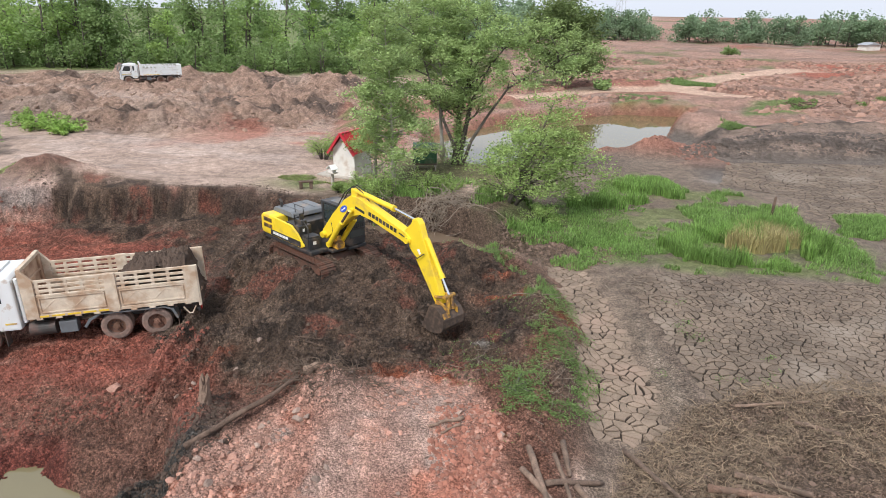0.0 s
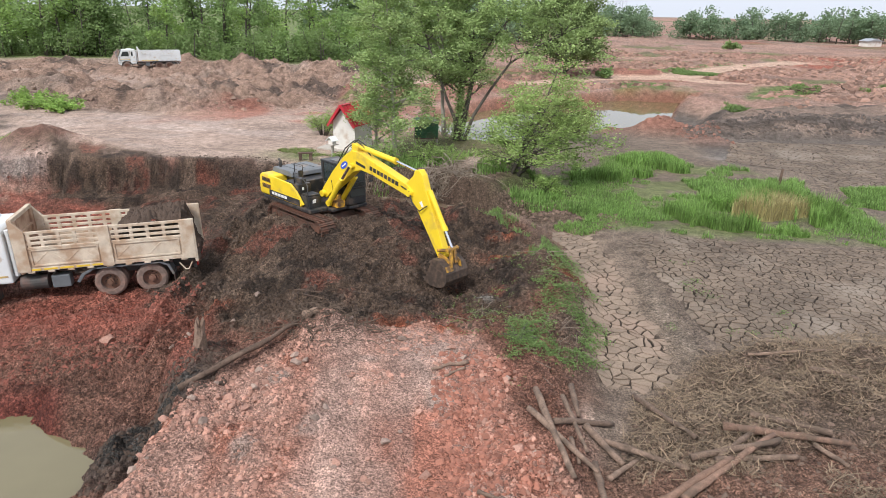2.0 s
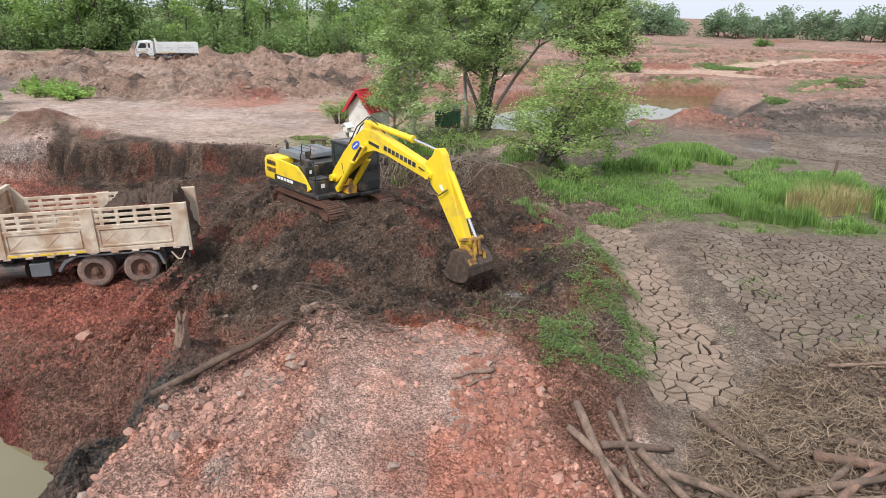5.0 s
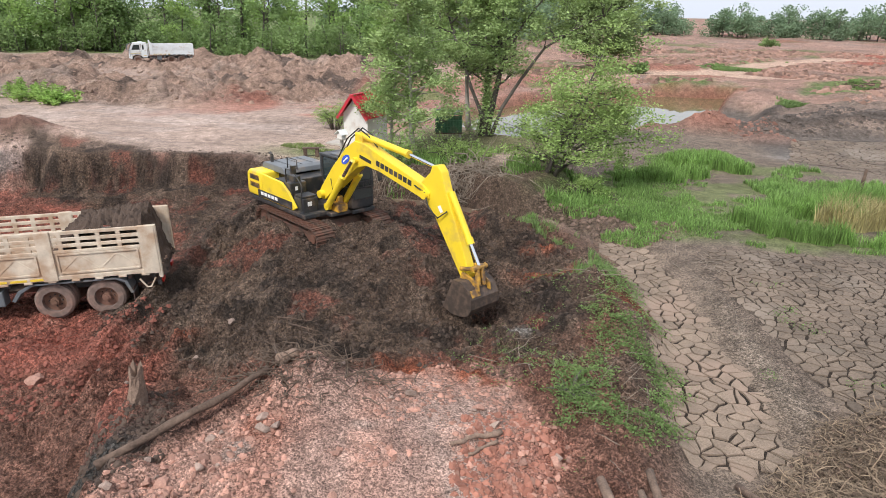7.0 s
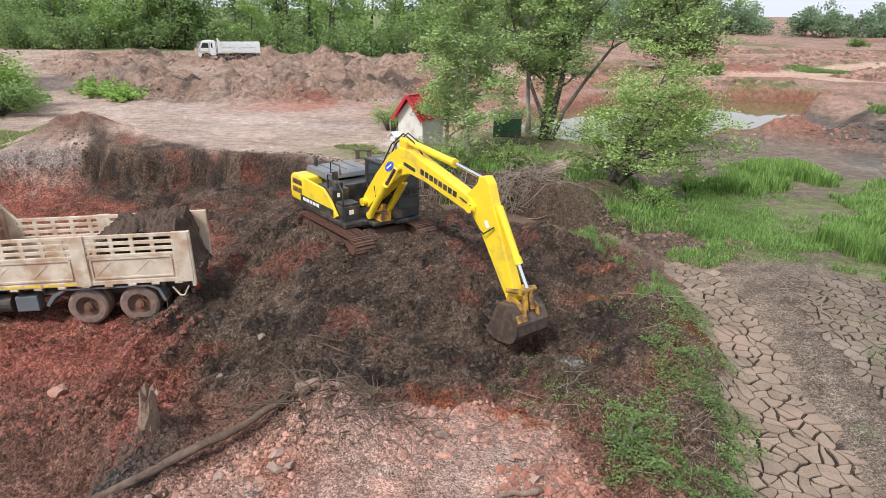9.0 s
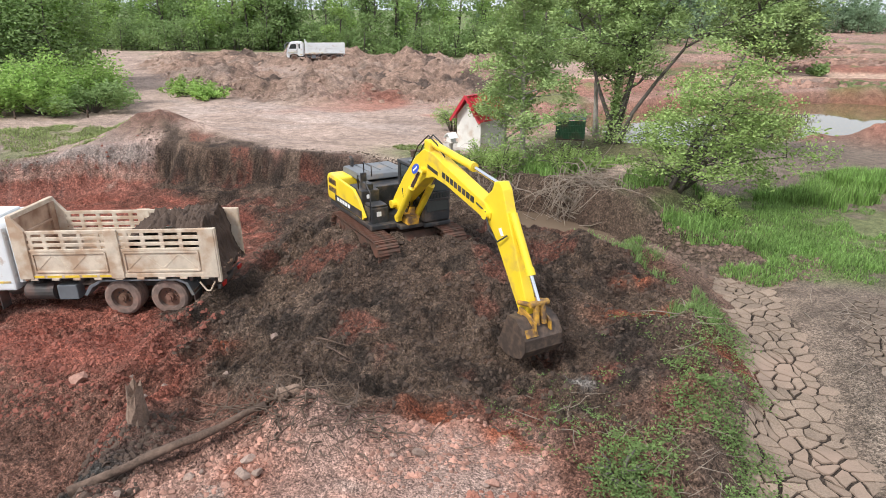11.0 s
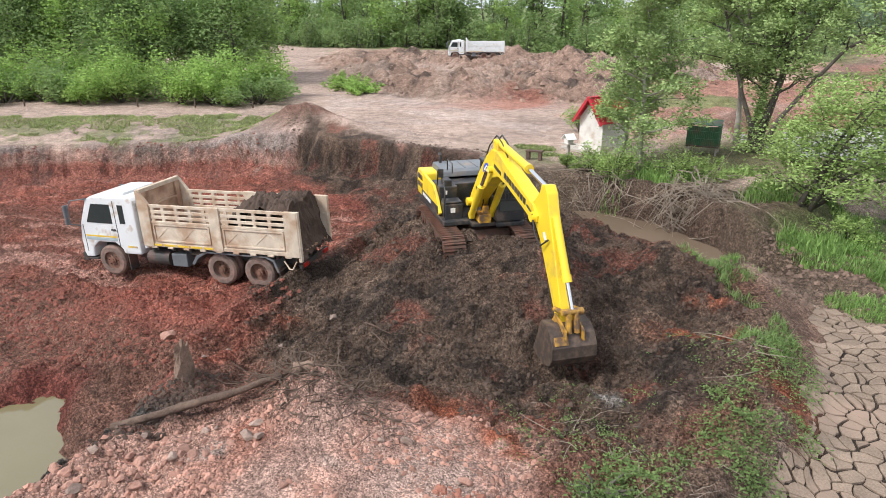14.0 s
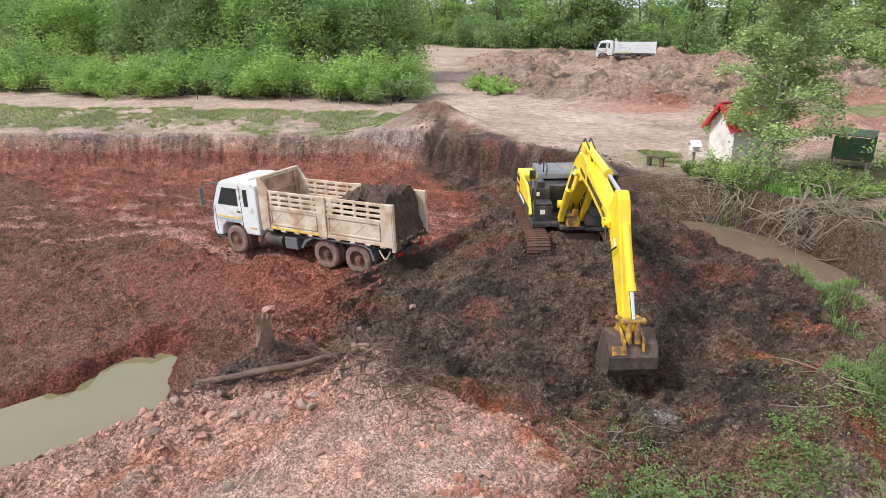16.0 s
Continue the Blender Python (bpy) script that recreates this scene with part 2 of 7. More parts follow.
LEAF_BUSH = leafy("bush_leaves", (0.27, 0.37, 0.12), island=0.28, through_light=0.22)
LEAF_LEFT = leafy("thicket_leaves", (0.26, 0.385, 0.105), island=0.28, through_light=0.35, vary=0.4, scale=0.3)
LEAF_DARK = leafy("woodland_leaves", (0.21, 0.3, 0.115), through_light=0.35, vary=0.5, scale=0.16, island=0.18)
LEAF_MID = leafy("woodland_edge_leaves", (0.27, 0.385, 0.12), through_light=0.35, vary=0.4, scale=0.2, island=0.18)
LEAF_DEEP = leafy("dense_dark_leaves", (0.14, 0.19, 0.07), through_light=0.35)
# greyer, bluer green: distance haze is put into the leaf colour itself
LEAF_HAZED = leafy("haze_tinted_leaves", (0.2, 0.28, 0.165), island=0.12, through_light=0.35, vary=0.4, scale=0.1)
GRASS = leafy("grass_blades", (0.205, 0.32, 0.098), island=0.5, through_light=0.45)
REED = leafy("reed_blades", (0.21, 0.33, 0.095), island=0.5, through_light=0.45)
VERGE = leafy("verge_grass_blades", (0.25, 0.30, 0.115), island=0.5, through_light=0.35)
DRYREED = leafy("dry_reed_blades", (0.38, 0.33, 0.16), through_light=0.3)
WEED = leafy("weed_leaves", (0.175, 0.255, 0.09), through_light=0.4)
POND = water("pond_water", (0.14, 0.115, 0.055))
PUDDLE = water("puddle_water", (0.17, 0.145, 0.08), rough=0.03)
CREEK = water("muddy_water", (0.165, 0.12, 0.085), rough=0.06)
GALV = material("galvanised_steel", (0.42, 0.44, 0.46), rough=0.5, metal=0.6)


# ---- numeric helpers ----
def hash2(ix, iy, seed):
    h = (ix.astype(np.int64) * 374761393 + iy.astype(np.int64) * 668265263 + seed * 974711) & 0xFFFFFFFF
    h = ((h ^ (h >> 13)) * 1274126177) & 0xFFFFFFFF
    return ((h ^ (h >> 16)) & 0xFFFF) / 65535.0


def vnoise(x, y, seed=0):
    ix, iy = np.floor(x), np.floor(y)
    fx, fy = x - ix, y - iy
    fx, fy = fx * fx * (3 - 2 * fx), fy * fy * (3 - 2 * fy)
    a, b = hash2(ix, iy, seed), hash2(ix + 1, iy, seed)
    c, d = hash2(ix, iy + 1, seed), hash2(ix + 1, iy + 1, seed)
    return (a * (1 - fx) + b * fx) * (1 - fy) + (c * (1 - fx) + d * fx) * fy


def fbm(x, y, scale, octaves=4, seed=0, gain=0.5):
    """Between -1 and 1; scale is the size of the largest lump in metres."""
    total, amp, norm, f = 0, 1.0, 0, 1.0 / scale
    for o in range(octaves):
        total = total + amp * (2 * vnoise(x * f + 17.3 * o, y * f - 9.1 * o, seed + o) - 1)
        norm, amp, f = norm + amp, amp * gain, f * 2.03
    return total / norm


def lumps_of(x, y, cell, seed=0):
    """Rounded clods: 1 at the middle of each irregular cell, falling to 0 between."""
    u, v = x / cell, y / cell
    iu, iv = np.floor(u), np.floor(v)
    best = np.full(np.shape(x), 9.0)
    for i in (-1, 0, 1):
        for j in (-1, 0, 1):
            a, b = iu + i, iv + j
            dx, dy = a + hash2(a, b, seed) - u, b + hash2(a, b, seed + 77) - v
            best = np.minimum(best, dx * dx + dy * dy)
    return 1 - np.sqrt(best).clip(0, 1)


def step(a, b, v):
    u = np.clip((v - a) / (b - a), 0, 1)
    return u * u * (3 - 2 * u)


def inside(poly, x, y):
    """Signed distance to a polygon: positive inside."""
    best = np.full(np.shape(x), 1e9)
    sign = np.zeros(np.shape(x), bool)
    n = len(poly)
    for i in range(n):
        (x0, y0), (x1, y1) = poly[i], poly[(i + 1) % n]
        dx, dy = x1 - x0, y1 - y0
        k = np.clip(((x - x0) * dx + (y - y0) * dy) / (dx * dx + dy * dy), 0, 1)
        best = np.minimum(best, np.hypot(x - x0 - k * dx, y - y0 - k * dy))
        if y0 != y1:
            sign ^= ((y0 > y) != (y1 > y)) & (x < dx * (y - y0) / dy + x0)
    return np.where(sign, best, -best)


def bump_at(x, y, cx, cy, rx, ry=None, turn=0.0):
    ry = ry or rx
    c, s = math.cos(radians(turn)), math.sin(radians(turn))
    u, v = ((x - cx) * c + (y - cy) * s) / rx, (-(x - cx) * s + (y - cy) * c) / ry
    return np.exp(-(u * u + v * v))


# ---- the plan: zones of the ground ----
PIT = [(-90, -20), (-62, 4), (-45, 14.5), (-37, 21.8), (-31, 26.6), (-27, 29.6), (-22, 31), (-16, 32), (-12, 32.3), (-9.2, 30.6), (-8.2, 27),
       (-8.3, 23), (-8.2, 20), (-8.0, 17), (-7.0, 14.5), (-6.8, 12), (-6.1, 9.8), (-6.0, 7), (-6.8, 4), (-8, -20)]
WORKS = [(-9, -20), (3.0, -20), (3.2, 8), (3.4, 13), (4.0, 17), (3.6, 20), (2.6, 23), (0.6, 25.3), (-3.5, 26.6), (-7, 28), (-9.5, 30), (-9, 20), (-8.5, 10)]
FLAT = [(3.0, -20), (3.1, 9), (3.4, 13), (4.1, 16.5), (3.8, 20), (3.0, 23.5), (1.8, 26), (2.2, 29), (4.5, 34), (3.2, 40), (3.5, 45), (7, 53), (13, 56), (17, 60), (20.5, 57), (19, 50.5),
        (17.5, 47.6), (24, 48.3), (33, 49.6), (60, 54), (90, 40), (90, -20)]
DITCH = [(-6.6, 29.0), (-5.3, 30.2), (-3.2, 30.7), (-1.0, 29.9), (0.7, 28.0), (1.7, 26.2), (0.6, 26.0), (-0.6, 26.2), (-2.2, 27.1), (-4.2, 28.0)]
LAGOON = [(-3, 50), (-1.2, 44.5), (0.4, 41.6), (1.3, 41.2), (3.3, 46.0), (5.8, 47.6), (8.7, 49.2), (12.4, 51.6), (16.5, 57.5), (19, 62), (22.8, 67.2), (22.2, 70.4), (16.2, 70.6), (12.7, 68), (6.6, 65), (3.9, 63.2), (0.5, 58), (-2.5, 55)]
TRACKS = [(-6, 74, 2, 75.4, 1.8), (2, 75.4, 8.2, 78, 1.9), (8.2, 78, 15.5, 85.5, 2.2), (15.5, 85.5, 26.4, 88.4, 2.4), (26.4, 88.4, 32.5, 82.7, 2.4), (32.5, 82.7, 47.3, 76.5, 2.2), (47.3, 76.5, 75, 68, 2.2), (26.4, 88.4, 37.9, 105.2, 2.6), (37.9, 105.2, 60, 128, 3.0)]
STRIPS = [[(21, 91), (30, 97), (46, 112), (44, 117), (23, 98)], [(15.4, 71), (21.1, 72), (24, 80), (18, 80.5)], [(27, 63), (32.4, 64), (36, 74), (30.6, 71)], [(47, 60), (60, 62), (62, 68), (50, 65)]]
BACKLAND = [(-11, 46), (-4.5, 45.5), (-4, 52), (-4, 58), (0, 63), (6, 68), (6, 74), (-8, 72), (-12, 60)]
REDFIELD = [(50, 112), (59, 97), (95, 118), (95, 150), (65, 138)]
SHELF = [(17.2, 48.2), (24, 48.9), (33, 50.2), (60, 54.6), (75, 60), (60, 66), (36, 60), (24, 58), (19.5, 53)]
SUMP = [(-9.2, 4), (-8.6, 7), (-8.2, 8.6), (-8.4, 9.7), (-9.2, 10.2), (-10.2, 10.6), (-11.0, 11.4), (-12.0, 11.1), (-11.9, 9.6), (-11.4, 8.6), (-11.6, 7), (-13.5, 5.6), (-15, 4)]
SPOIL = [(-46, 58.5), (-58, 69), (-70, 86), (-52, 92), (-30, 96), (-15, 92), (-9, 80), (-8, 62), (-11.5, 53), (-17, 50), (-23, 47), (-29, 47.5), (-34, 50), (-38, 53)]
DARK = [(-10.3, 19.4), (-10.2, 16.7), (-9.2, 15.7), (-8.2, 14.6), (-6.6, 13.7), (-5.3, 13.1), (-4.2, 12.9), (-2.3, 13.4), (-1.5, 14.0), (-0.5, 13.8), (0.5, 13.5), (1.4, 14.1), (2.4, 14.9),
        (3.2, 17), (3.3, 19.3), (2.3, 21.5), (0.7, 23.1), (-1.2, 24.4), (-4, 25.8), (-7, 27.5), (-8, 31), (-18, 32.8), (-23, 32.2), (-22, 29.4), (-14, 26.4), (-10.3, 22.5)]
RUBBLE = [(-4.8, 10.6), (-3.4, 12.3), (-1.8, 13.5), (0.65, 13.6), (1.3, 12), (1.7, 10), (2.7, 7), (3.2, -8), (-9.5, -8), (-6.6, 6.2), (-6.2, 8.4), (-5.4, 10)]
SWARD = [(0.8, 29.6), (5.4, 35.5), (11.6, 41.5), (13.8, 37.2), (16.7, 36.5), (18.3, 33.3), (18.2, 28.8), (19, 27), (21, 23), (16.8, 23.4), (13, 23.3), (8.6, 23), (5.5, 25.0), (3.8, 25.9), (2.6, 27)]
LITTER = [(12.5, 14.6), (8.7, 14.1), (6.4, 12.2), (5.1, 10.8), (4.1, 9.3), (3.0, 7.7), (3.0, 3), (16, 3), (16, 14)]
LANE = [(3.6, 24.2), (4.3, 21.2), (4.6, 17.6), (4.4, 14.4), (4.0, 11.6), (6.2, 11.6), (6.4, 14.6), (6.1, 17), (5.8, 20.4), (5.6, 24)]


LANE_IN = [(3.5, 24.0), (3.8, 21.2), (3.95, 17.6), (3.55, 14.4), (3.4, 11.2), (6.3, 11.2), (6.5, 14.6), (6.3, 17), (6.1, 20.4), (5.9, 24.0)]
BASIN = [(7.2, 12.2), (7.05, 16), (6.7, 19.5), (6.6, 22.8), (12, 22.9), (16.5, 22.9), (24, 21.5), (27, 16), (20, 12.6), (9, 13.6)]
BASIN_FAR = [(17.5, 23.5), (21.5, 24), (19, 33), (20, 36), (16, 39), (19, 46.5), (40, 48), (40, 22)]


def jagged(x, y):
    return 0.2 * fbm(x, y, 1.3, 3, 135)


def on_tracks(x, y, extra=0.0):
    """How far a place lies inside the far cart tracks, in metres; negative outside."""
    best = np.full(np.shape(x), -99.0)
    for ax, ay, bx, by, w in TRACKS:
        k = np.clip(((x - ax) * (bx - ax) + (y - ay) * (by - ay)) / ((bx - ax) ** 2 + (by - ay) ** 2), 0, 1)
        best = np.maximum(best, w + extra - np.hypot(x - ax - k * (bx - ax), y - ay - k * (by - ay)))
    return best


WHEEL_LANES = [[(-14.5, 16.9), (-18.6, 16.0), (-23, 14.6), (-26, 12.5), (-29, 9), (-32, 4)], [(-14.5, 15.3), (-20.8, 15.0), (-23.6, 12.5), (-24.8, 9.6), (-25.5, 5)], [(-15, 19.3), (-20, 17.4), (-25.3, 14.2), (-29.5, 10.5), (-33, 6)],
               [(-14, 22.5), (-20, 20.5), (-26, 16.9), (-31, 12.8), (-36, 8)], [(-13, 24.4), (-20, 22.3), (-27, 18.4), (-33, 13.6)]]


def off_line(line, x, y):
    """Distance to a bent line."""
    best = np.full(np.shape(x), 99.0)
    for (ax, ay), (bx, by) in zip(line, line[1:]):
        k = np.clip(((x - ax) * (bx - ax) + (y - ay) * (by - ay)) / ((bx - ax) ** 2 + (by - ay) ** 2), 0, 1)
        best = np.minimum(best, np.hypot(x - ax - k * (bx - ax), y - ay - k * (by - ay)))
    return best


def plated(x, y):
    """Where dried plates lie, with open cracks down to ground tinted near-black."""
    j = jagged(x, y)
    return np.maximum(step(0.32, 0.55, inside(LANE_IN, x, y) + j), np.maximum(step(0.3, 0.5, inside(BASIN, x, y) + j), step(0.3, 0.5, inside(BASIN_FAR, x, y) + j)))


def heights(x, y):
    x, y = np.asarray(x, float), np.asarray(y, float)
    wx, wy = x + 0.5 * fbm(x, y, 3, 3, 5), y + 0.5 * fbm(x, y, 3, 3, 9)
    z = 1.25 + 0.12 * fbm(x, y, 9, 4, 1)
    far = step(60, 130, np.hypot(x, y))
    z = z + far * (0.5 * fbm(x, y, 14, 4, 2) + 1.0 * np.abs(fbm(x, y, 5, 3, 3)) * step(-20, 0, x))
    # mud flat, work floor and excavation
    works = step(-1.0, 1.0, inside(WORKS, wx, wy))
    zw = 0.68 + 0.32 * bump_at(x, y, -1, 11.2, 3.4, 2.2) + 0.44 * bump_at(x, y, -5.2, 21.0, 3.2) + 0.45 * bump_at(x, y, -4.3, 18.9, 2.2, 1.2, 38)
    zw = zw + 0.45 * bump_at(x, y, -3.1, 12.2, 1.1, 0.7) + 0.55 * bump_at(x, y, 0.4, 22.6, 2.6, 0.8, -38) + 0.35 * bump_at(x, y, 3.0, 18.4, 0.7, 1.8) + 0.35 * bump_at(x, y, -2.9, 24.6, 2.0, 1.0, -20)
    zw = zw + 0.3 * fbm(x, y, 2.6, 2, 141) * step(13, 14.5, y) - 0.3 * bump_at(x, y, 1.0, 16.8, 1.2, 0.8) + 0.25 * bump_at(x, y, -1.5, 19.0, 1.6)
    zw = zw + 0.72 * bump_at(x, y, -4.4, 20.9, 4.0, 2.7, -12) + 0.3 * bump_at(x, y, 2.1, 17.2, 1.0, 1.6) + 0.2 * bump_at(x, y, -3.0, 11.6, 2.6, 1.4) + 0.28 * bump_at(x, y, -3.2, 12.3, 0.9, 0.5)
    z = z * (1 - works) + zw * works
    flat = step(-0.9, 0.9, inside(FLAT, wx, wy))
    zf = 0.5 + 0.08 * fbm(x, y, 5, 3, 4) - 0.2 * step(-2.0, 0.3, inside(LANE, x, y) + 0.4 * fbm(x, y, 1.5, 3, 6)) + 0.3 * bump_at(x, y, 8, 22, 4)
    zf = zf + 0.09 * bump_at(x, y, 6.6, 15.5, 0.3, 4.5, 2)
    zf = zf - 0.03 * plated(x, y)
    zf = zf + (0.45 + 0.16 * fbm(x, y, 1.4, 3, 137)) * step(-0.3, 2.4, inside(LITTER, wx, wy))
    z = z * (1 - flat) + zf * flat
    pit = inside(PIT, x + 0.55 * fbm(x, y, 2.2, 4, 7), y + 0.55 * fbm(x, y, 2.2, 4, 8))
    wall = step(-19, -9, x) * step(31, 26, y)
    run = 0.8 + 2.6 * wall * step(10.5, 13, y)
    zp = np.minimum(0, -0.061 * (-x - 10)).clip(-1.5, 0) - 0.75 * step(14.2, 10.4, y) * step(-25, -14, x) + 0.06 * fbm(x, y, 2.5, 4, 11)
    z = z - 0.65 * step(-6.5, -0.3, pit) * step(-25, -30, x)
    cut = step(-0.25, 1, pit / run)
    z = z - 0.5 * step(-3.2, 0.0, pit) * step(11.5, 13.5, y) * step(20.6, 18.4, y) * step(-14, -11, x)
    z = z * (1 - cut) + zp * cut
    # ledges and heaps
    z = z + (1.25 + 0.45 * fbm(x, y, 1.2, 3, 143)) * bump_at(x, y, -24.2, 33.0, 2.8, 1.7) + 0.4 * bump_at(x, y, -20.5, 33, 2.2, 1.0)
    z = z + (1.35 + 0.5 * fbm(x, y, 1.0, 3, 145)) * bump_at(x, y, 15.0, 48.9, 2.2, 1.5) + 0.6 * bump_at(x, y, 17.3, 44.8, 1.7, 0.8) + 0.4 * bump_at(x, y, 10.6, 49.3, 1.1, 0.8)
    z = z + (0.35 * fbm(x, y, 2.2, 3, 147) + 0.3 * lumps_of(x, y, 1.1, 153) - 0.1) * step(-0.4, 0.3, inside(SHELF, x, y) + 0.9 * fbm(x, y, 2.0, 3, 149))
    for cx, cy, h, r in ((26, 64, 0.35, 3), (36, 74, 0.5, 6), (52, 70, 0.9, 9), (60, 96, 2.2, 9), (75, 102, 2.4, 10), (22, 92, 0.7, 6)):
        z = z + h * bump_at(x, y, cx, cy, r, r * 0.6)
    z = z + step(-0.5, 1.5, inside(BACKLAND, wx, wy)) * (0.9 * np.abs(fbm(x, y, 3.4, 3, 163)) + 0.3 * lumps_of(x, y, 1.4, 165))
    spoil = step(-1.0, 3.0, inside(SPOIL, wx, wy))
    lumps = np.abs(fbm(x, y, 4.2, 3, 21)) * 2.4 + 0.9 * (1 - np.abs(fbm(x, y, 9, 2, 31))) + 0.4 * fbm(x, y, 1.1, 2, 33) + 0.7 * lumps_of(x, y, 2.6, 35)
    lane = step(3.2, 1.2, np.abs((x + 47) * 0.35 + (y - 72) * 0.94)) * step(-30, -36, x)
    z = z + spoil * (lumps * 0.85 - 1.35) * (1 - lane) * (1 - 0.85 * bump_at(x, y, -40.8, 80, 8, 5, 30))
    east = step(-1, 2, -inside(FLAT, x, y)) * step(14, 18, x) * step(90, 75, y) * step(44, 50, y)
    z = z + east * (0.75 * np.abs(fbm(x, y, 4.5, 3, 37)) + 0.3 * lumps_of(x, y, 1.3, 38))
    # water bodies
    dd = inside(DITCH, wx, wy) + 0.45 * fbm(x, y, 1.1, 3, 139)
    north = step(27.6, 29.2, y + 0.45 * x)
    dm = step(-2.3 + 1.8 * north, 0.4 - 0.1 * north, dd)
    z = z * (1 - dm) - 0.6 * dm
    z = z + 0.2 * step(-4.5, -1.0, dd) * (1 - dm) * (lumps_of(x, y, 0.7, 36) - 0.4)
    road = step(-1.2, 0.4, on_tracks(x, y)) * (1 - 0.8 * step(2, -3, y - 74))
    z = z * (1 - road) + (1.35 + 0.15 * fbm(x, y, 9, 3, 1)) * road
    lag = step(-1.5, 0.3, inside(LAGOON, wx, wy))
    z = z * (1 - lag) - 0.9 * lag
    sump = step(-0.7, 0.5, inside(SUMP, x + 0.25 * fbm(x, y, 1, 2, 3), y))
    z = z * (1 - sump) - 1.7 * sump
    # broken surface
    rough = 0.31 * works * (1 - flat) + 0.15 * step(-0.2, 0.6, inside(LITTER, wx, wy)) + 0.12 * np.minimum(1, 1.5 * bump_at(x, y, 3.2, 26.2, 3.4, 2.6)) + 0.07 * bump_at(x, y, 3.3, 17, 0.7, 6) + 0.17 * step(0.5, 1, pit / run) * (1 - works) + 0.012
    rough = rough * (1 - (0.5 + 0.3 * step(2.6, 1.4, np.abs(x + 1.2))) * step(-0.4, 0.5, inside(RUBBLE, x, y)))
    clod = (0.5 + fbm(x, y, 1.8, 2, 44)).clip(0.1, 1.2)
    z = z + rough * clod * (0.6 * lumps_of(x, y, 0.85, 40) + 0.9 * lumps_of(x, y, 0.4, 45) + 0.6 * lumps_of(x, y, 0.2, 46) - 0.9)
    z = z + spoil * (1 - lane) * (0.6 * lumps_of(x, y, 1.2, 48) + 0.25 * lumps_of(x, y, 0.5, 58))
    along = np.where(x < -26, 0.77 * x + 0.64 * y, x)
    z = z + 0.22 * step(0.4, 1, pit / run) * (1 - works) * (1.5 * fbm(x * 0.45 + y * 0.1, y * 1.6 - x * 0.4, 1.3, 4, 49) + 0.4 * fbm(x, y, 3.5, 2, 50))
    wallzone = step(0.02, 0.3, cut) * step(0.98, 0.7, cut)
    z = z + rough * fbm(x, y, 0.8, 4, 41, 0.62) * 1.3 + 0.5 * rough * np.abs(fbm(x, y, 0.3, 2, 43)) + wallzone * (0.16 * fbm(x, y, 0.9, 3, 47) + 0.42 * fbm(along, 0 * y, 0.42, 3, 52, 0.65))
    for lane in WHEEL_LANES:
        d = off_line(lane, x, y) + 0.1 * fbm(x, y, 1.2, 2, 173)
        z = z - 0.1 * step(0.45, 0.25, d) + 0.08 * step(0.8, 0.6, d) * step(0.4, 0.55, d)
    # tooth marks raked into the pit floor
    z = z + 0.05 * np.sin((0.8 * x - 0.6 * y) * 26) * np.minimum(1, 2 * bump_at(x, y, -8.8, 12.9, 2.4, 0.8, 25)) + 0.04 * np.sin((0.5 * x - 0.87 * y) * 24) * bump_at(x, y, -1.6, 14.6, 1.6, 0.5, 0)
    return z


def roughness_of(x, y):
    """How broken the surface is: 0 smooth trodden ground, 1 fresh clods."""
    n = 0.6 * fbm(x, y, 1.6, 4, 53)
    r = 0.12 + 0.75 * step(-0.6, 0.6, inside(WORKS, x, y) + n)
    r = np.maximum(r, 0.9 * step(-0.6, 0.4, inside(PIT, x, y) + n))
    r = np.maximum(r, 0.95 * step(-1.5, 1.5, inside(SPOIL, x, y) + n))
    r = np.maximum(r, 0.9 * step(56, 70, y) * step(-8, 0, x))
    r = np.maximum(r, 0.9 * step(46, 50, y) * step(17, 20, x))
    r = np.maximum(r, 0.8 * step(-4.5, -1.0, inside(DITCH, x, y)))
    r = np.where(inside(RUBBLE, x, y) > 0, r * (0.7 - 0.35 * step(2.4, 0.8, np.abs(x + 1.2))), r)
    r = r * (1 - 0.65 * step(-0.3, 0.8, inside(FLAT, x, y)))
    r = np.maximum(r, 0.85 * step(-0.4, 0.5, inside(LITTER, x, y) + n))
    r = np.maximum(r, 0.8 * np.minimum(1, 1.6 * bump_at(x, y, 3.4, 17, 0.9, 6)))
    r = np.maximum(r, 0.55 * np.minimum(1, 1.6 * bump_at(x, y, 6.7, 15.5, 0.6, 6)))
    r = np.maximum(r, 0.9 * np.minimum(1, 1.5 * bump_at(x, y, 3.2, 26.2, 3.4, 2.6)))
    return r * (1 - 0.65 * step(38, 60, y))


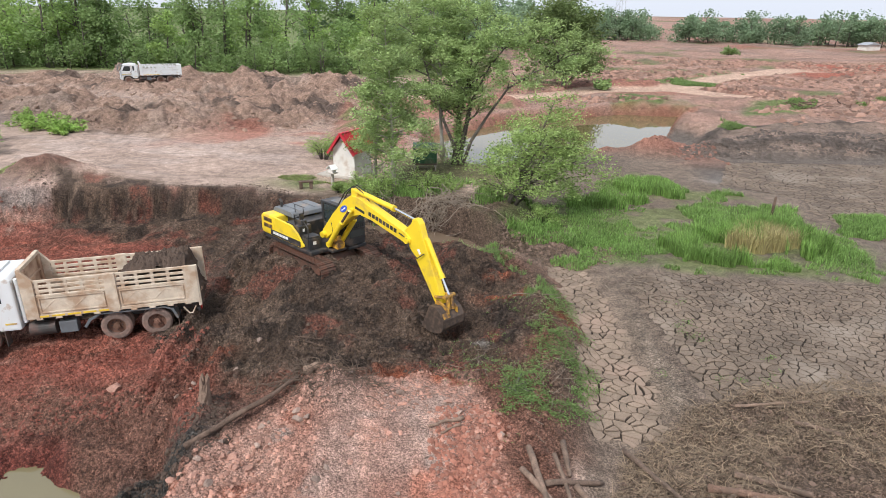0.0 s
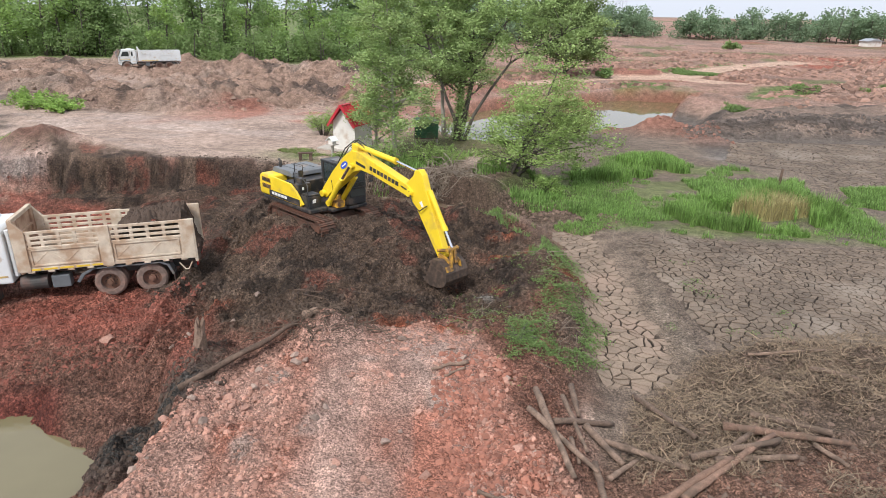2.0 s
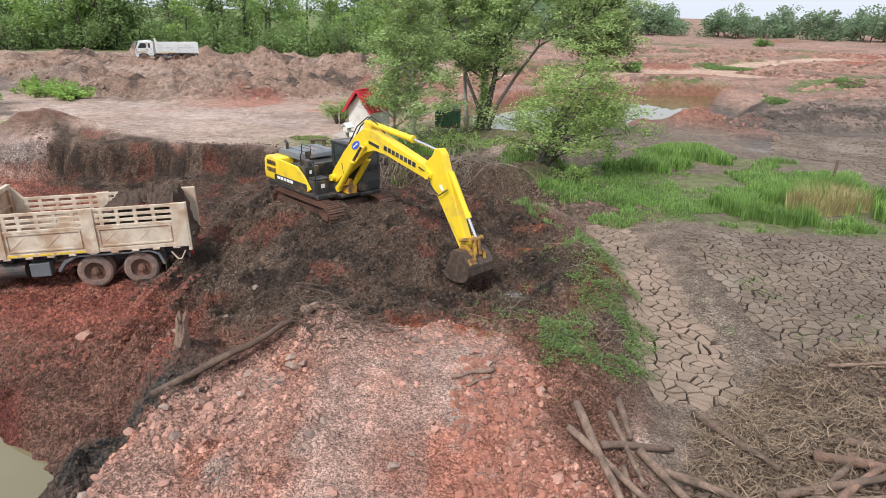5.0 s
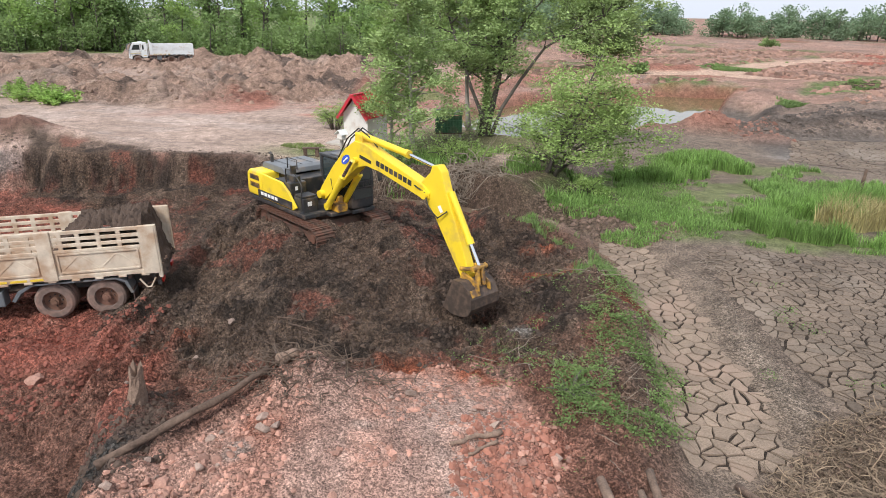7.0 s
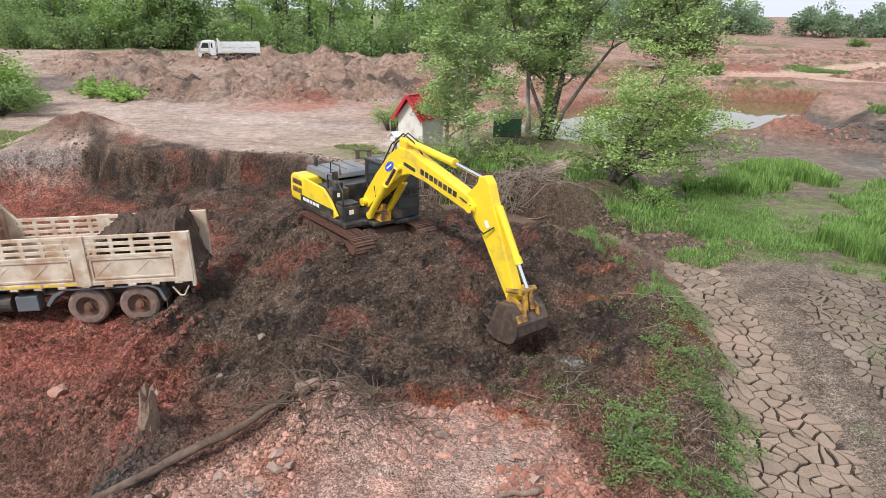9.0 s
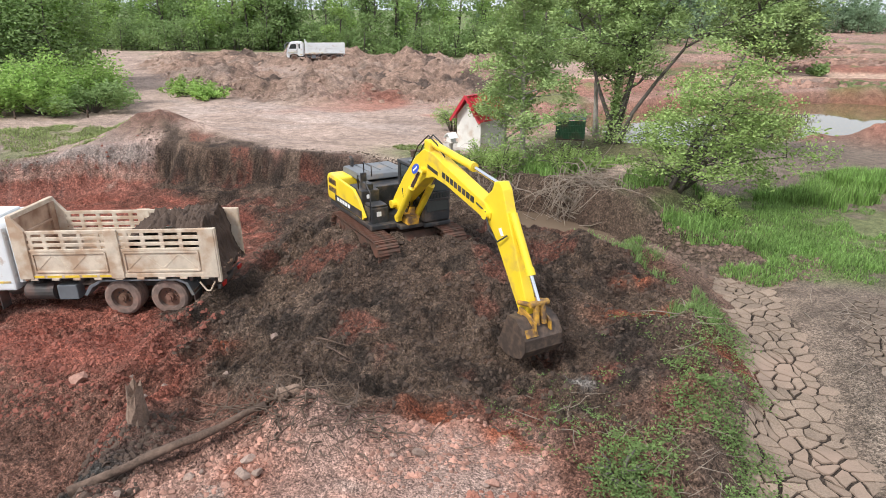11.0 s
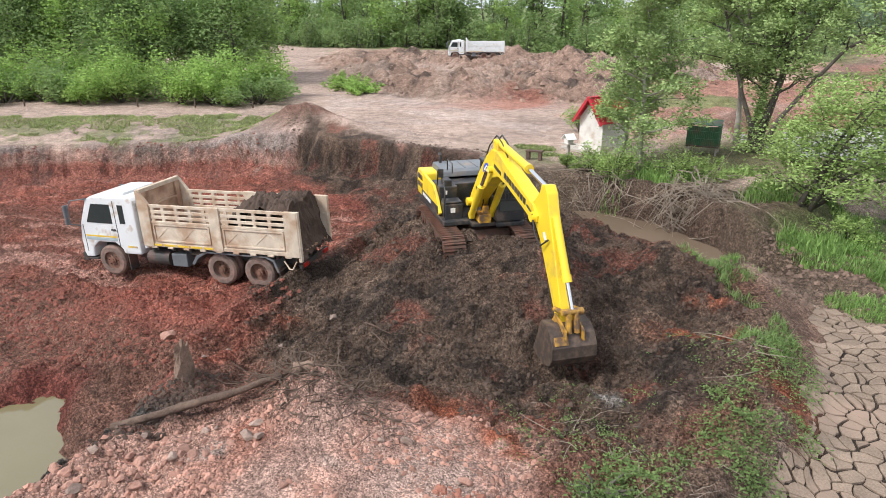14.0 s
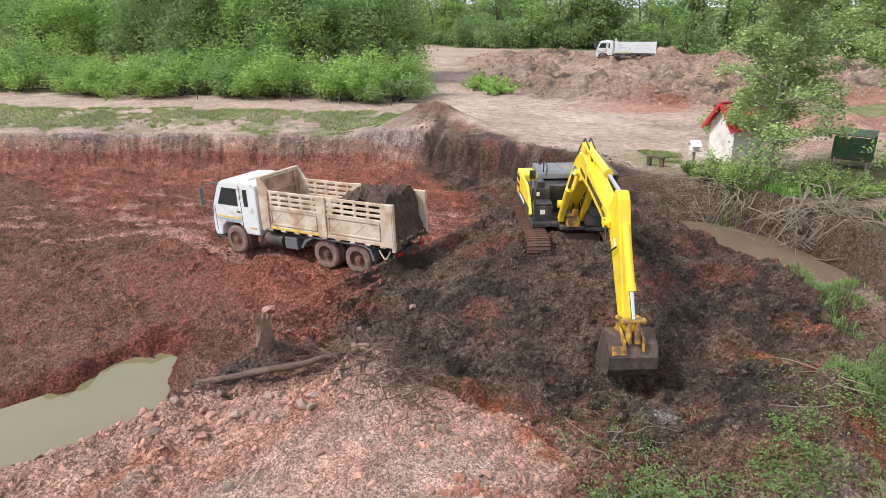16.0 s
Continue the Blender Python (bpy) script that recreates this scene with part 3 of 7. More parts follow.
def tints(x, y, z):
    n1, n2, n3 = fbm(x, y, 6, 4, 51), fbm(x, y, 1.6, 4, 53), fbm(x, y, 0.5, 3, 55)
    col = np.empty(np.shape(x) + (3,))
    col[:] = TRACK

    def lay(tint, mask):
        m = np.clip(mask, 0, 1)[..., None]
        col[:] = col * (1 - m) + np.array(tint) * m

    def zone(poly, w=0.4, jag=0.6):
        return step(-w, w, inside(poly, x, y) + jag * n2 + 0.3 * jag * n3)

    far = step(45, 62, y + 4 * n1)
    lay(FIELD, far * step(-14, -4, x + 3 * n1))
    lay((0.18, 0.125, 0.1), far * step(0.0, 0.4, n1) * step(-5, 5, x) * 0.6)
    lay((0.27, 0.2, 0.165), far * step(0.15, 0.5, fbm(x, y, 5, 4, 65)) * step(-5, 5, x) * 0.7)
    lay((0.25, 0.105, 0.075), step(0.05, 0.45, fbm(x, y, 30, 3, 61)) * far * step(-5, 5, x) * 0.8)
    lay(TURF, step(0.2, 0.42, fbm(x, y, 11, 4, 63)) * far * 0.8)
    lay((0.14, 0.1, 0.08), step(0.2, 0.4, fbm(x, y, 4, 4, 67)) * far * 0.5)
    lay((0.13, 0.16, 0.06), step(97, 104, y - 0.06 * x + 2 * n1) * step(4, -4, x))
    # cart tracks far off
    for strip in STRIPS:
        lay((0.11, 0.15, 0.05), step(-0.8, 0.6, inside(strip, x, y) + 1.2 * n1 + 0.8 * n2) * 0.9)
    lay((0.27, 0.10, 0.07), step(-2, 2, inside(REDFIELD, x, y) + 3 * n1))
    lay((0.47, 0.325, 0.245), step(-0.5, 0.3, on_tracks(x, y) + 0.6 * n2))
    lay(HEAPS, zone(SPOIL, 1.5, 2))
    lay((0.085, 0.063, 0.052), zone(SPOIL, 1.5, 2) * step(0.08, 0.3, fbm(x, y, 5, 4, 83)) * 0.9)
    lay((0.34, 0.25, 0.2), zone(SPOIL, 1.5, 2) * step(0.05, 0.3, fbm(x, y, 6, 4, 85)) * 0.7)
    yard = step(33, 36, y) * step(50, 45, y) * step(-8, -11, x) * step(-60, -45, x)
    lay((0.21, 0.155, 0.13), yard * step(0.0, 0.3, fbm(x * 0.5 + y * 0.1, y * 1.1 - x * 0.15, 2.2, 4, 87)) * 0.5)
    lay((0.4, 0.32, 0.28), yard * step(0.1, 0.35, fbm(x * 0.5, y * 1.0 + x * 0.15, 2.4, 4, 89)) * 0.5)
    lay(TRACK, step(3.0, 1.4, np.abs((x + 47) * 0.35 + (y - 72) * 0.94)) * step(-30, -36, x) * step(-75, -60, x))
    lay((0.30, 0.12, 0.085), step(0.1, 0.4, n1) * step(38, 44, y) * step(58, 50, y) * step(-26, -16, x) * step(0, -6, x) * 0.8)
    lay((0.25, 0.125, 0.092), zone(BACKLAND, 0.8, 1.0) * 0.85)
    lay((0.13, 0.15, 0.06), zone(BACKLAND, 0.8, 1.0) * step(0.1, 0.3, fbm(x, y, 4, 4, 167)) * 0.85)
    # turf by the shed, along the pit edge and the banks
    verge = step(-7.5, -6.0, inside(PIT, x, y) + 0.6 * n2) * step(0.3, -0.4, inside(PIT, x, y) + 0.5 * n2)
    lay((0.21, 0.165, 0.143), verge * step(-22, -27, x) * step(-0.3, 0.05, fbm(x, y, 4, 3, 157)) * step(-5.5, -2.0, inside(PIT, x, y)) * 0.75)
    lay((0.15, 0.155, 0.075), verge * step(-22, -27, x) * step(0.0, 0.3, n2 + 0.5 * n1) * 0.8)
    lay(TURF, bump_at(x, y, -8, 33.5, 3.2, 1.4, -8) * 1.2 * step(-0.6, 0.1, n2))
    lay((0.13, 0.095, 0.068), step(34, 30, y + n2) * step(-10, -7, x) * step(24, 27, y))
    lay((0.13, 0.12, 0.06), step(44, 40, y + n2) * step(33, 36, y) * step(-6, -3.5, x + n2))
    lay((0.15, 0.115, 0.09), zone(FLAT, 0.7, 0.5))
    lay((0.10, 0.085, 0.075), zone(FLAT, 0.7, 0.5) * step(37, 42, y + 2 * n1) * step(15, 17, x))
    lay(MUD, zone(FLAT, 0.7, 0.4) * step(24, 20, y))
    lay((0.16, 0.125, 0.10), step(-1.5, 1.5, inside(FLAT, x, y)) * step(40, 46, y) * 0.3)
    lay((0.125, 0.10, 0.08), step(22, 24, y + n1) * zone(FLAT, 0.7, 0.4) * step(31, 27, y) * 0.8)
    lay((0.2, 0.152, 0.115), zone(LANE, 0.5, 0.3))
    lay((0.21, 0.165, 0.128), bump_at(x, y, 6.6, 15.5, 0.35, 4.5, 2) * 1.1)
    lay((0.26, 0.235, 0.215), bump_at(x, y, 18.7, 40, 2.4, 1.0, 0) * 0.9)
    lay((0.225, 0.135, 0.10), bump_at(x, y, 3.6, 21.8, 1.1, 2.4, 8) * 1.2 * step(-0.5, 0.1, n2))
    lay((0.14, 0.10, 0.072), bump_at(x, y, 3.6, 26.2, 3.4, 2.2) * 1.3)
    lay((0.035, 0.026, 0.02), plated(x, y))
    lay(TURF, zone(SWARD, 0.8, 0.8) * step(-0.35, 0.1, n2 + 0.5 * n1) * 0.8)
    lay(STRAWY, zone(LITTER, 0.5, 0.6))
    lay((0.23, 0.125, 0.09), zone(LITTER, 0.5, 0.6) * step(8.6, 7.2, y - 0.15 * (x - 5) + 0.8 * n2) * 0.8)
    # worked ground
    lay((0.19, 0.095, 0.068), zone(WORKS, 0.6, 0.5))
    pit = inside(PIT, x + 0.5 * n2, y + 0.5 * n2)
    lay(RED_SOIL, step(-0.4, 0.4, pit))
    lay((0.2, 0.085, 0.06), step(0.5, 1.5, pit) * step(0.0, 0.4, n1) * 0.5)
    lay((0.18, 0.105, 0.077), step(0.3, 1.0, pit) * step(15.0, 12.5, y + 1.2 * n2) * 0.8)
    lay((0.13, 0.085, 0.065), step(0.3, 1.0, pit) * bump_at(x, y, -21, 20, 9, 1.1, 12) * step(-0.4, 0.2, n2))
    rut = fbm(x * 0.3 + y * 0.05, y * 2.2 - x * 0.55, 1.2, 4, 57)
    lay((0.12, 0.068, 0.05), step(0.8, 1.8, pit) * step(0.14, 0.26, rut) * 0.45)
    lay((0.11, 0.075, 0.058), step(0.8, 1.8, pit) * step(0.15, 0.4, fbm(x, y, 3.6, 4, 81)) * 0.2)
    lay((0.36, 0.19, 0.145), step(0.8, 1.8, pit) * step(-0.18, -0.27, rut) * 0.8 * step(13.5, 16, y) * step(-0.35, 0.1, n1))
    for lane in WHEEL_LANES:
        lay((0.42, 0.235, 0.185), step(0.42, 0.2, off_line(lane, x, y) + 0.2 * n2) * step(1.0, 2.0, pit) * 0.75)
        lay((0.14, 0.066, 0.048), step(0.75, 0.6, off_line(lane, x, y) + 0.15 * n2) * step(0.36, 0.5, off_line(lane, x, y) + 0.15 * n2) * step(1.0, 2.0, pit) * 0.55)
    lay((0.15, 0.085, 0.064), bump_at(x, y, -24.2, 33.4, 3.0, 2.0) * 1.4 * step(-0.5, 0.0, n2))
    lay((0.23, 0.072, 0.05), bump_at(x, y, -11.8, 15.0, 3.2, 1.5, 15) * 1.3 * step(-0.45, 0.1, n2))
    # strata in the cut face
    face = step(-0.4, 0.1, pit) * step(2.6, 1.7, pit) * step(-20, -24, x)
    zz = z + 0.3 * n2 + 0.15 * n3 + 0.2 * fbm(0.77 * x + 0.64 * y, 0 * y, 0.8, 3, 59)
    lay((0.3, 0.245, 0.215), face * step(0.15, 0.4, zz))
    lay((0.38, 0.235, 0.185), face * step(-0.55, -0.3, zz) * step(0.3, 0.05, zz))
    lay((0.31, 0.125, 0.092), face * step(-0.4, -0.6, zz))
    lay((0.10, 0.085, 0.078), face * step(0.35, 0.6, fbm(0.77 * x + 0.64 * y, z * 0.4, 0.4, 3, 155)) * 0.5)
    lay((0.22, 0.17, 0.14), face * step(0.2, 0.4, n2) * step(-0.6, 0.1, zz) * 0.7)
    lay((0.085, 0.058, 0.045), step(-0.8, 0.2, pit) * step(3.2, 1.6, pit) * step(-24, -20, x) * step(25, 28, y) * step(-0.5, 0.0, n2 + 0.3))
    lay(DARK_SOIL, zone(DARK, 0.8, 1.3))
    lay((0.16, 0.06, 0.042), step(-0.2, 0.5, inside(DARK, x, y)) * step(22, 25, y) * step(0.05, 0.35, n2) * step(-8, -10, x))
    lay((0.21, 0.07, 0.05), bump_at(x, y, -14, 26.5, 3.6, 1.6, 15) * step(-0.3, 0.1, n2) * 1.2)
    lay((0.045, 0.034, 0.028), zone(DARK, 0.35, 0.55) * step(0.05, 0.4, fbm(x, y, 2.4, 4, 71)) * 0.75)
    lay((0.132, 0.09, 0.064), zone(DARK, 0.35, 0.55) * step(0.0, 0.35, fbm(x, y, 2.6, 4, 73)) * 0.8)
    lay((0.035, 0.027, 0.022), zone(DARK, 0.35, 0.55) * step(0.12, 0.22, fbm(x, y, 0.9, 3, 169)) * 0.7)
    lay((0.15, 0.105, 0.077), zone(DARK, 0.35, 0.55) * step(0.16, 0.26, fbm(x, y, 0.8, 3, 171)) * 0.7)
    lay((0.17, 0.07, 0.05), zone(DARK, 0.35, 0.55) * step(0.3, 0.5, fbm(x, y, 1.5, 4, 79)) * 0.8)
    lay((0.06, 0.055, 0.05), bump_at(x, y, -7.0, 9.9, 1.9, 1.2, 50) * 1.4 * step(-0.4, 0.1, n2))
    lay((0.145, 0.098, 0.072), bump_at(x, y, 3.3, 17, 0.8, 5.5) * 1.5 * step(-0.5, 0.1, n2))
    lay((0.125, 0.088, 0.064), bump_at(x, y, 2.2, 25.2, 1.5, 1.8) * 1.4 * step(-0.6, 0.0, n2))
    rub = zone(RUBBLE, 0.3, 0.5)
    lay(PINK, rub)
    lay((0.30, 0.13, 0.09), rub * step(-0.05, 0.4, fbm(x, y, 1.7, 3, 75) + 0.7 * bump_at(x, y, 1.2, 9, 1.1, 2.5)))
    lay((0.3, 0.12, 0.082), rub * np.minimum(1, 1.5 * bump_at(x, y, 1.0, 9.8, 1.0, 2.2)) * step(-0.5, 0.0, n2 + 0.5 * n3))
    lay((0.26, 0.205, 0.175), rub * step(0.2, 0.5, fbm(x, y, 1.3, 3, 77)) * 0.8)
    lay((0.355, 0.24, 0.195), rub * step(-0.05, 0.3, fbm(x * 1.8 + 0.3 * y, y * 0.3, 1.2, 4, 78)) * step(3.2, 1.0, np.abs(x + 1.2)) * 0.7)
    lay((0.24, 0.15, 0.12), rub * step(0.1, 0.4, fbm(x * 2.2 + 0.4 * y, y * 0.3, 1.0, 4, 80)) * step(3.2, 1.0, np.abs(x + 1.2)) * 0.6)
    for cx, cy, rx, ry, turn in ((2.0, 19.2, 1.0, 0.35, 15), (-1.5, 13.75, 0.6, 0.28, 10), (0.1, 13.35, 0.7, 0.3, -20), (0.0, 17.0, 0.35, 0.25, 0), (3.9, 17.4, 0.5, 0.8, 0), (-7.5, 15.2, 0.5, 0.3, 0), (1.6, 20.9, 0.5, 0.25, 0)):
        lay(RUST, bump_at(x, y, cx, cy, rx, ry, turn) * 1.5 * step(-0.5, 0.1, n3 + n2))
    lay((0.24, 0.22, 0.2), bump_at(x, y, 0.85, 15.9, 0.4, 0.2, 10) * step(-0.2, 0.2, n3))
    for edge, lo, hi in ((LAGOON, -1.8, -0.3), (DITCH, -1.2, 0.4)):
        d = inside(edge, x, y) + 0.6 * n2
        lay((0.23, 0.11, 0.075) if edge is LAGOON else (0.12, 0.08, 0.06), step(lo, hi, d))
    lay((0.2, 0.1, 0.074), bump_at(x, y, 15.0, 48.9, 2.5, 1.8) * 1.4 + bump_at(x, y, 10.6, 49.3, 1.3, 1.0) + bump_at(x, y, 17.3, 44.8, 1.9, 0.9) * 0.6)
    lay((0.2, 0.15, 0.12), step(-0.6, 0.3, inside(SHELF, x, y) + 0.8 * n2) * 0.7)
    lay((0.07, 0.058, 0.05), step(-0.6, 0.1, inside(SHELF, x, y) + 0.5 * n2) * step(1.7, 0.8, inside(SHELF, x, y) + 0.7 * n2) * step(58, 54, y - 0.12 * x) * 0.9)
    lay((0.17, 0.13, 0.105), step(0.6, 1.4, inside(SHELF, x, y) + 0.8 * n2) * step(-0.1, 0.3, fbm(x, y, 3, 3, 151)) * 0.8)
    lay((0.17, 0.055, 0.042), step(-1.1, -0.2, inside(SUMP, x, y) + 0.3 * n2) * step(-9.4, -10.2, x))
    return col


# ---- mesh helpers ----
def part(name, bm, mat, parent, label="", smooth=False):
    """Links a bmesh as one mesh object under a thing or a part."""
    me = bpy.data.meshes.new(name)
    bm.normal_update()
    bm.to_mesh(me)
    bm.free()
    me.materials.append(mat)
    if smooth:
        me.shade_smooth()
    ob = new(name, me)
    ob.parent = parent
    if label:
        ob["label"] = label
    return ob


def thing(name, m, label, category, group="", kind=""):
    ob = new(name)
    ob.empty_display_size = 0.2
    ob.matrix_basis = m
    return tagged(ob, label, category, group, kind)


def mesh_object(name, verts, faces, mat, parent=None, smooth=False):
    me = bpy.data.meshes.new(name)
    if isinstance(faces, np.ndarray):
        n, k = faces.shape
        me.vertices.add(len(verts))
        me.vertices.foreach_set("co", np.asarray(verts, np.float32).ravel())
        me.loops.add(n * k)
        me.loops.foreach_set("vertex_index", faces.astype(np.int32).ravel())
        me.polygons.add(n)
        me.polygons.foreach_set("loop_start", np.arange(0, n * k, k, dtype=np.int32))
        me.update(calc_edges=True)
        if not smooth:
            me.polygons.foreach_set("use_smooth", np.zeros(n, bool))
    else:
        me.from_pydata(verts, [], faces)
    me.materials.append(mat)
    if smooth:
        me.shade_smooth()
    ob = new(name, me)
    ob.parent = parent
    return ob


def box(bm, dims, at, bev=0.02, turn=(0, 0, 0)):
    m = Matrix.Translation(at) @ Euler([radians(a) for a in turn]).to_matrix().to_4x4() @ Matrix.Diagonal((*dims, 1))
    got = bmesh.ops.create_cube(bm, size=1, matrix=m)
    if bev:
        es = {e for v in got["verts"] for e in v.link_edges}
        bmesh.ops.bevel(bm, geom=list(es), offset=min(bev, 0.45 * min(dims)), segments=2, affect="EDGES", profile=0.6)
    return bm


def boxes(*rows, bev=0.02):
    bm = bmesh.new()
    for dims, at, *turn in rows:
        box(bm, dims, at, bev, turn[0] if turn else (0, 0, 0))
    return bm


def rod(bm, a, b, r, r2=None, sides=12):
    a, b = Vector(a), Vector(b)
    d = b - a
    m = Matrix.Translation((a + b) / 2) @ d.to_track_quat("Z", "Y").to_matrix().to_4x4()
    bmesh.ops.create_cone(bm, cap_ends=True, segments=sides, radius1=r, radius2=r if r2 is None else r2, depth=d.length, matrix=m)
    return bm


def rods(*rows, sides=12):
    bm = bmesh.new()
    for a, b, r in rows:
        rod(bm, a, b, r, sides=sides)
    return bm


def plate(profile, width, y=0.0, bev=0.02):
    """An (x, z) outline drawn out to a width along y."""
    bm = bmesh.new()
    lo = [bm.verts.new((x, y - width / 2, z)) for x, z in profile]
    hi = [bm.verts.new((x, y + width / 2, z)) for x, z in profile]
    n = len(lo)
    bm.faces.new(lo)
    bm.faces.new(hi[::-1])
    for i in range(n):
        bm.faces.new((lo[i], hi[i], hi[(i + 1) % n], lo[(i + 1) % n]))
    bmesh.ops.recalc_face_normals(bm, faces=bm.faces)
    if bev:
        bmesh.ops.bevel(bm, geom=list(bm.edges), offset=bev, segments=2, affect="EDGES", profile=0.6, clamp_overlap=True)
    return bm


def tube(path, radii, sides=7):
    """Vertices and faces of a round limb along a path."""
    verts, faces = [], []
    path = [Vector(p) for p in path]
    for i, p in enumerate(path):
        d = (path[min(i + 1, len(path) - 1)] - path[max(i - 1, 0)])
        if d.length < 1e-6:
            d = Vector((0, 0, 1))
        q = d.to_track_quat("Z", "Y")
        for k in range(sides):
            a = 2 * math.pi * k / sides
            verts.append(p + q @ Vector((math.cos(a), math.sin(a), 0)) * radii[i])
    for i in range(len(path) - 1):
        for k in range(sides):
            a, b = i * sides + k, i * sides + (k + 1) % sides
            faces.append((a, b, b + sides, a + sides))
    faces.append(tuple(range(sides))[::-1])
    faces.append(tuple((len(path) - 1) * sides + k for k in range(sides)))
    return verts, faces


def gather(pieces):
    verts, faces = [], []
    for v, f in pieces:
        o = len(verts)
        verts.extend(v)
        faces.extend(tuple(i + o for i in g) for g in f)
    return verts, faces


def hose(path, r, parent, name="hose", mat=None, sides=6):
    v, f = tube(path, [r] * len(path), sides)
    return mesh_object(name, v, f, mat or RUBBER, parent, True)


# ---- ground: one sheet to the horizon ----
def tube_mesh(path, r, sides=6):
    """A bent rod of one thickness as a bmesh."""
    v, f = tube(path, [r] * len(path), sides)
    bm = bmesh.new()
    vs = [bm.verts.new(tuple(p)) for p in v]
    for face in f:
        bm.faces.new([vs[k] for k in face])
    return bm


def axis_points(lo, hi, fine, wide_lo, wide_hi, growth=1.13):
    core = list(np.arange(lo, hi + 1e-6, fine))
    s, p, right = fine, hi, []
    while p < wide_hi:
        s *= growth
        p += s
        right.append(p)
    s, p, left = fine, lo, []
    while p > wide_lo:
        s *= growth
        p -= s
        left.append(p)
    return np.array(left[::-1] + core + right)


GRID = []


def build_ground():
    gx = axis_points(-38, 13.5, 0.09, -3000, 3000, 1.035)
    gx = gx[(np.abs(gx) < 60) | (np.arange(len(gx)) % 3 == 0)]
    ys = list(np.arange(4.0, 26, 0.08)) + list(np.arange(26, 38, 0.11)) + list(np.arange(38, 100, 0.32))
    p, s = 100.0, 0.35
    while p < 3200:
        ys.append(p)
        s *= 1.035 if p < 330 else 1.15
        p += s
    back, p, s = [], 3.0, 0.2
    while p > -2500:
        s *= 1.25
        p -= s
        back.append(p)
    gy = np.array(back[::-1] + ys)
    X, Y = np.meshgrid(gx, gy)
    Z = heights(X, Y)
    C = tints(X, Y, Z)
    ny, nx = X.shape
    verts = np.stack([X, Y, Z], -1).reshape(-1, 3)
    i = (np.arange(ny - 1)[:, None] * nx + np.arange(nx - 1)).ravel()
    faces = np.stack([i, i + 1, i + nx + 1, i + nx], 1)
    me = bpy.data.meshes.new("ground")
    me.from_pydata(verts, [], faces)
    me.materials.append(EARTH)
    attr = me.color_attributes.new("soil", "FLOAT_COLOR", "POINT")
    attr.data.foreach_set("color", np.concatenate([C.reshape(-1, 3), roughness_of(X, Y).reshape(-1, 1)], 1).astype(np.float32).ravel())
    ob = new("ground", me)
    GRID.extend((gx, gy, Z))
    return tagged(ob, "churned red, dark and cracked grey earth of a dug pond", "ground", kind="structure")


GROUND = build_ground()


def surface(x, y):
    """The ground sheet's own height under each place."""
    gx, gy, gz = GRID
    i = np.clip(np.searchsorted(gx, x) - 1, 0, len(gx) - 2)
    j = np.clip(np.searchsorted(gy, y) - 1, 0, len(gy) - 2)
    u = np.clip((x - gx[i]) / (gx[i + 1] - gx[i]), 0, 1)
    v = np.clip((y - gy[j]) / (gy[j + 1] - gy[j]), 0, 1)
    return (gz[j, i] * (1 - u) + gz[j, i + 1] * u) * (1 - v) + (gz[j + 1, i] * (1 - u) + gz[j + 1, i + 1] * u) * v


def height(x, y):
    return float(surface(np.array([x]), np.array([y]))[0])


def water_sheet(name, poly, z, mat, label, grow):
    cx, cy = np.mean([p[0] for p in poly]), np.mean([p[1] for p in poly])
    bm = bmesh.new()
    vs = []
    for x, y in poly:
        d = math.hypot(x - cx, y - cy)
        vs.append(bm.verts.new((x + (x - cx) / d * grow, y + (y - cy) / d * grow, z)))
    f = bm.faces.new(vs)
    bmesh.ops.triangulate(bm, faces=[f])
    me = bpy.data.meshes.new(name)
    bm.to_mesh(me)
    bm.free()
    me.materials.append(mat)
    ob = new(name, me)
    if me.polygons[0].normal.z < 0:
        me.flip_normals()
    return tagged(ob, label, "water", kind="structure")


water_sheet("water_pond", LAGOON, 0.27, POND, "still brown pond reflecting the pale sky", 1.4)
water_sheet("water_ditch", DITCH, -0.2, CREEK, "shallow muddy brown water in a ditch", 0.7)
water_sheet("water_puddle", SUMP, -1.2, PUDDLE, "murky olive puddle at the pit bottom", 0.35)


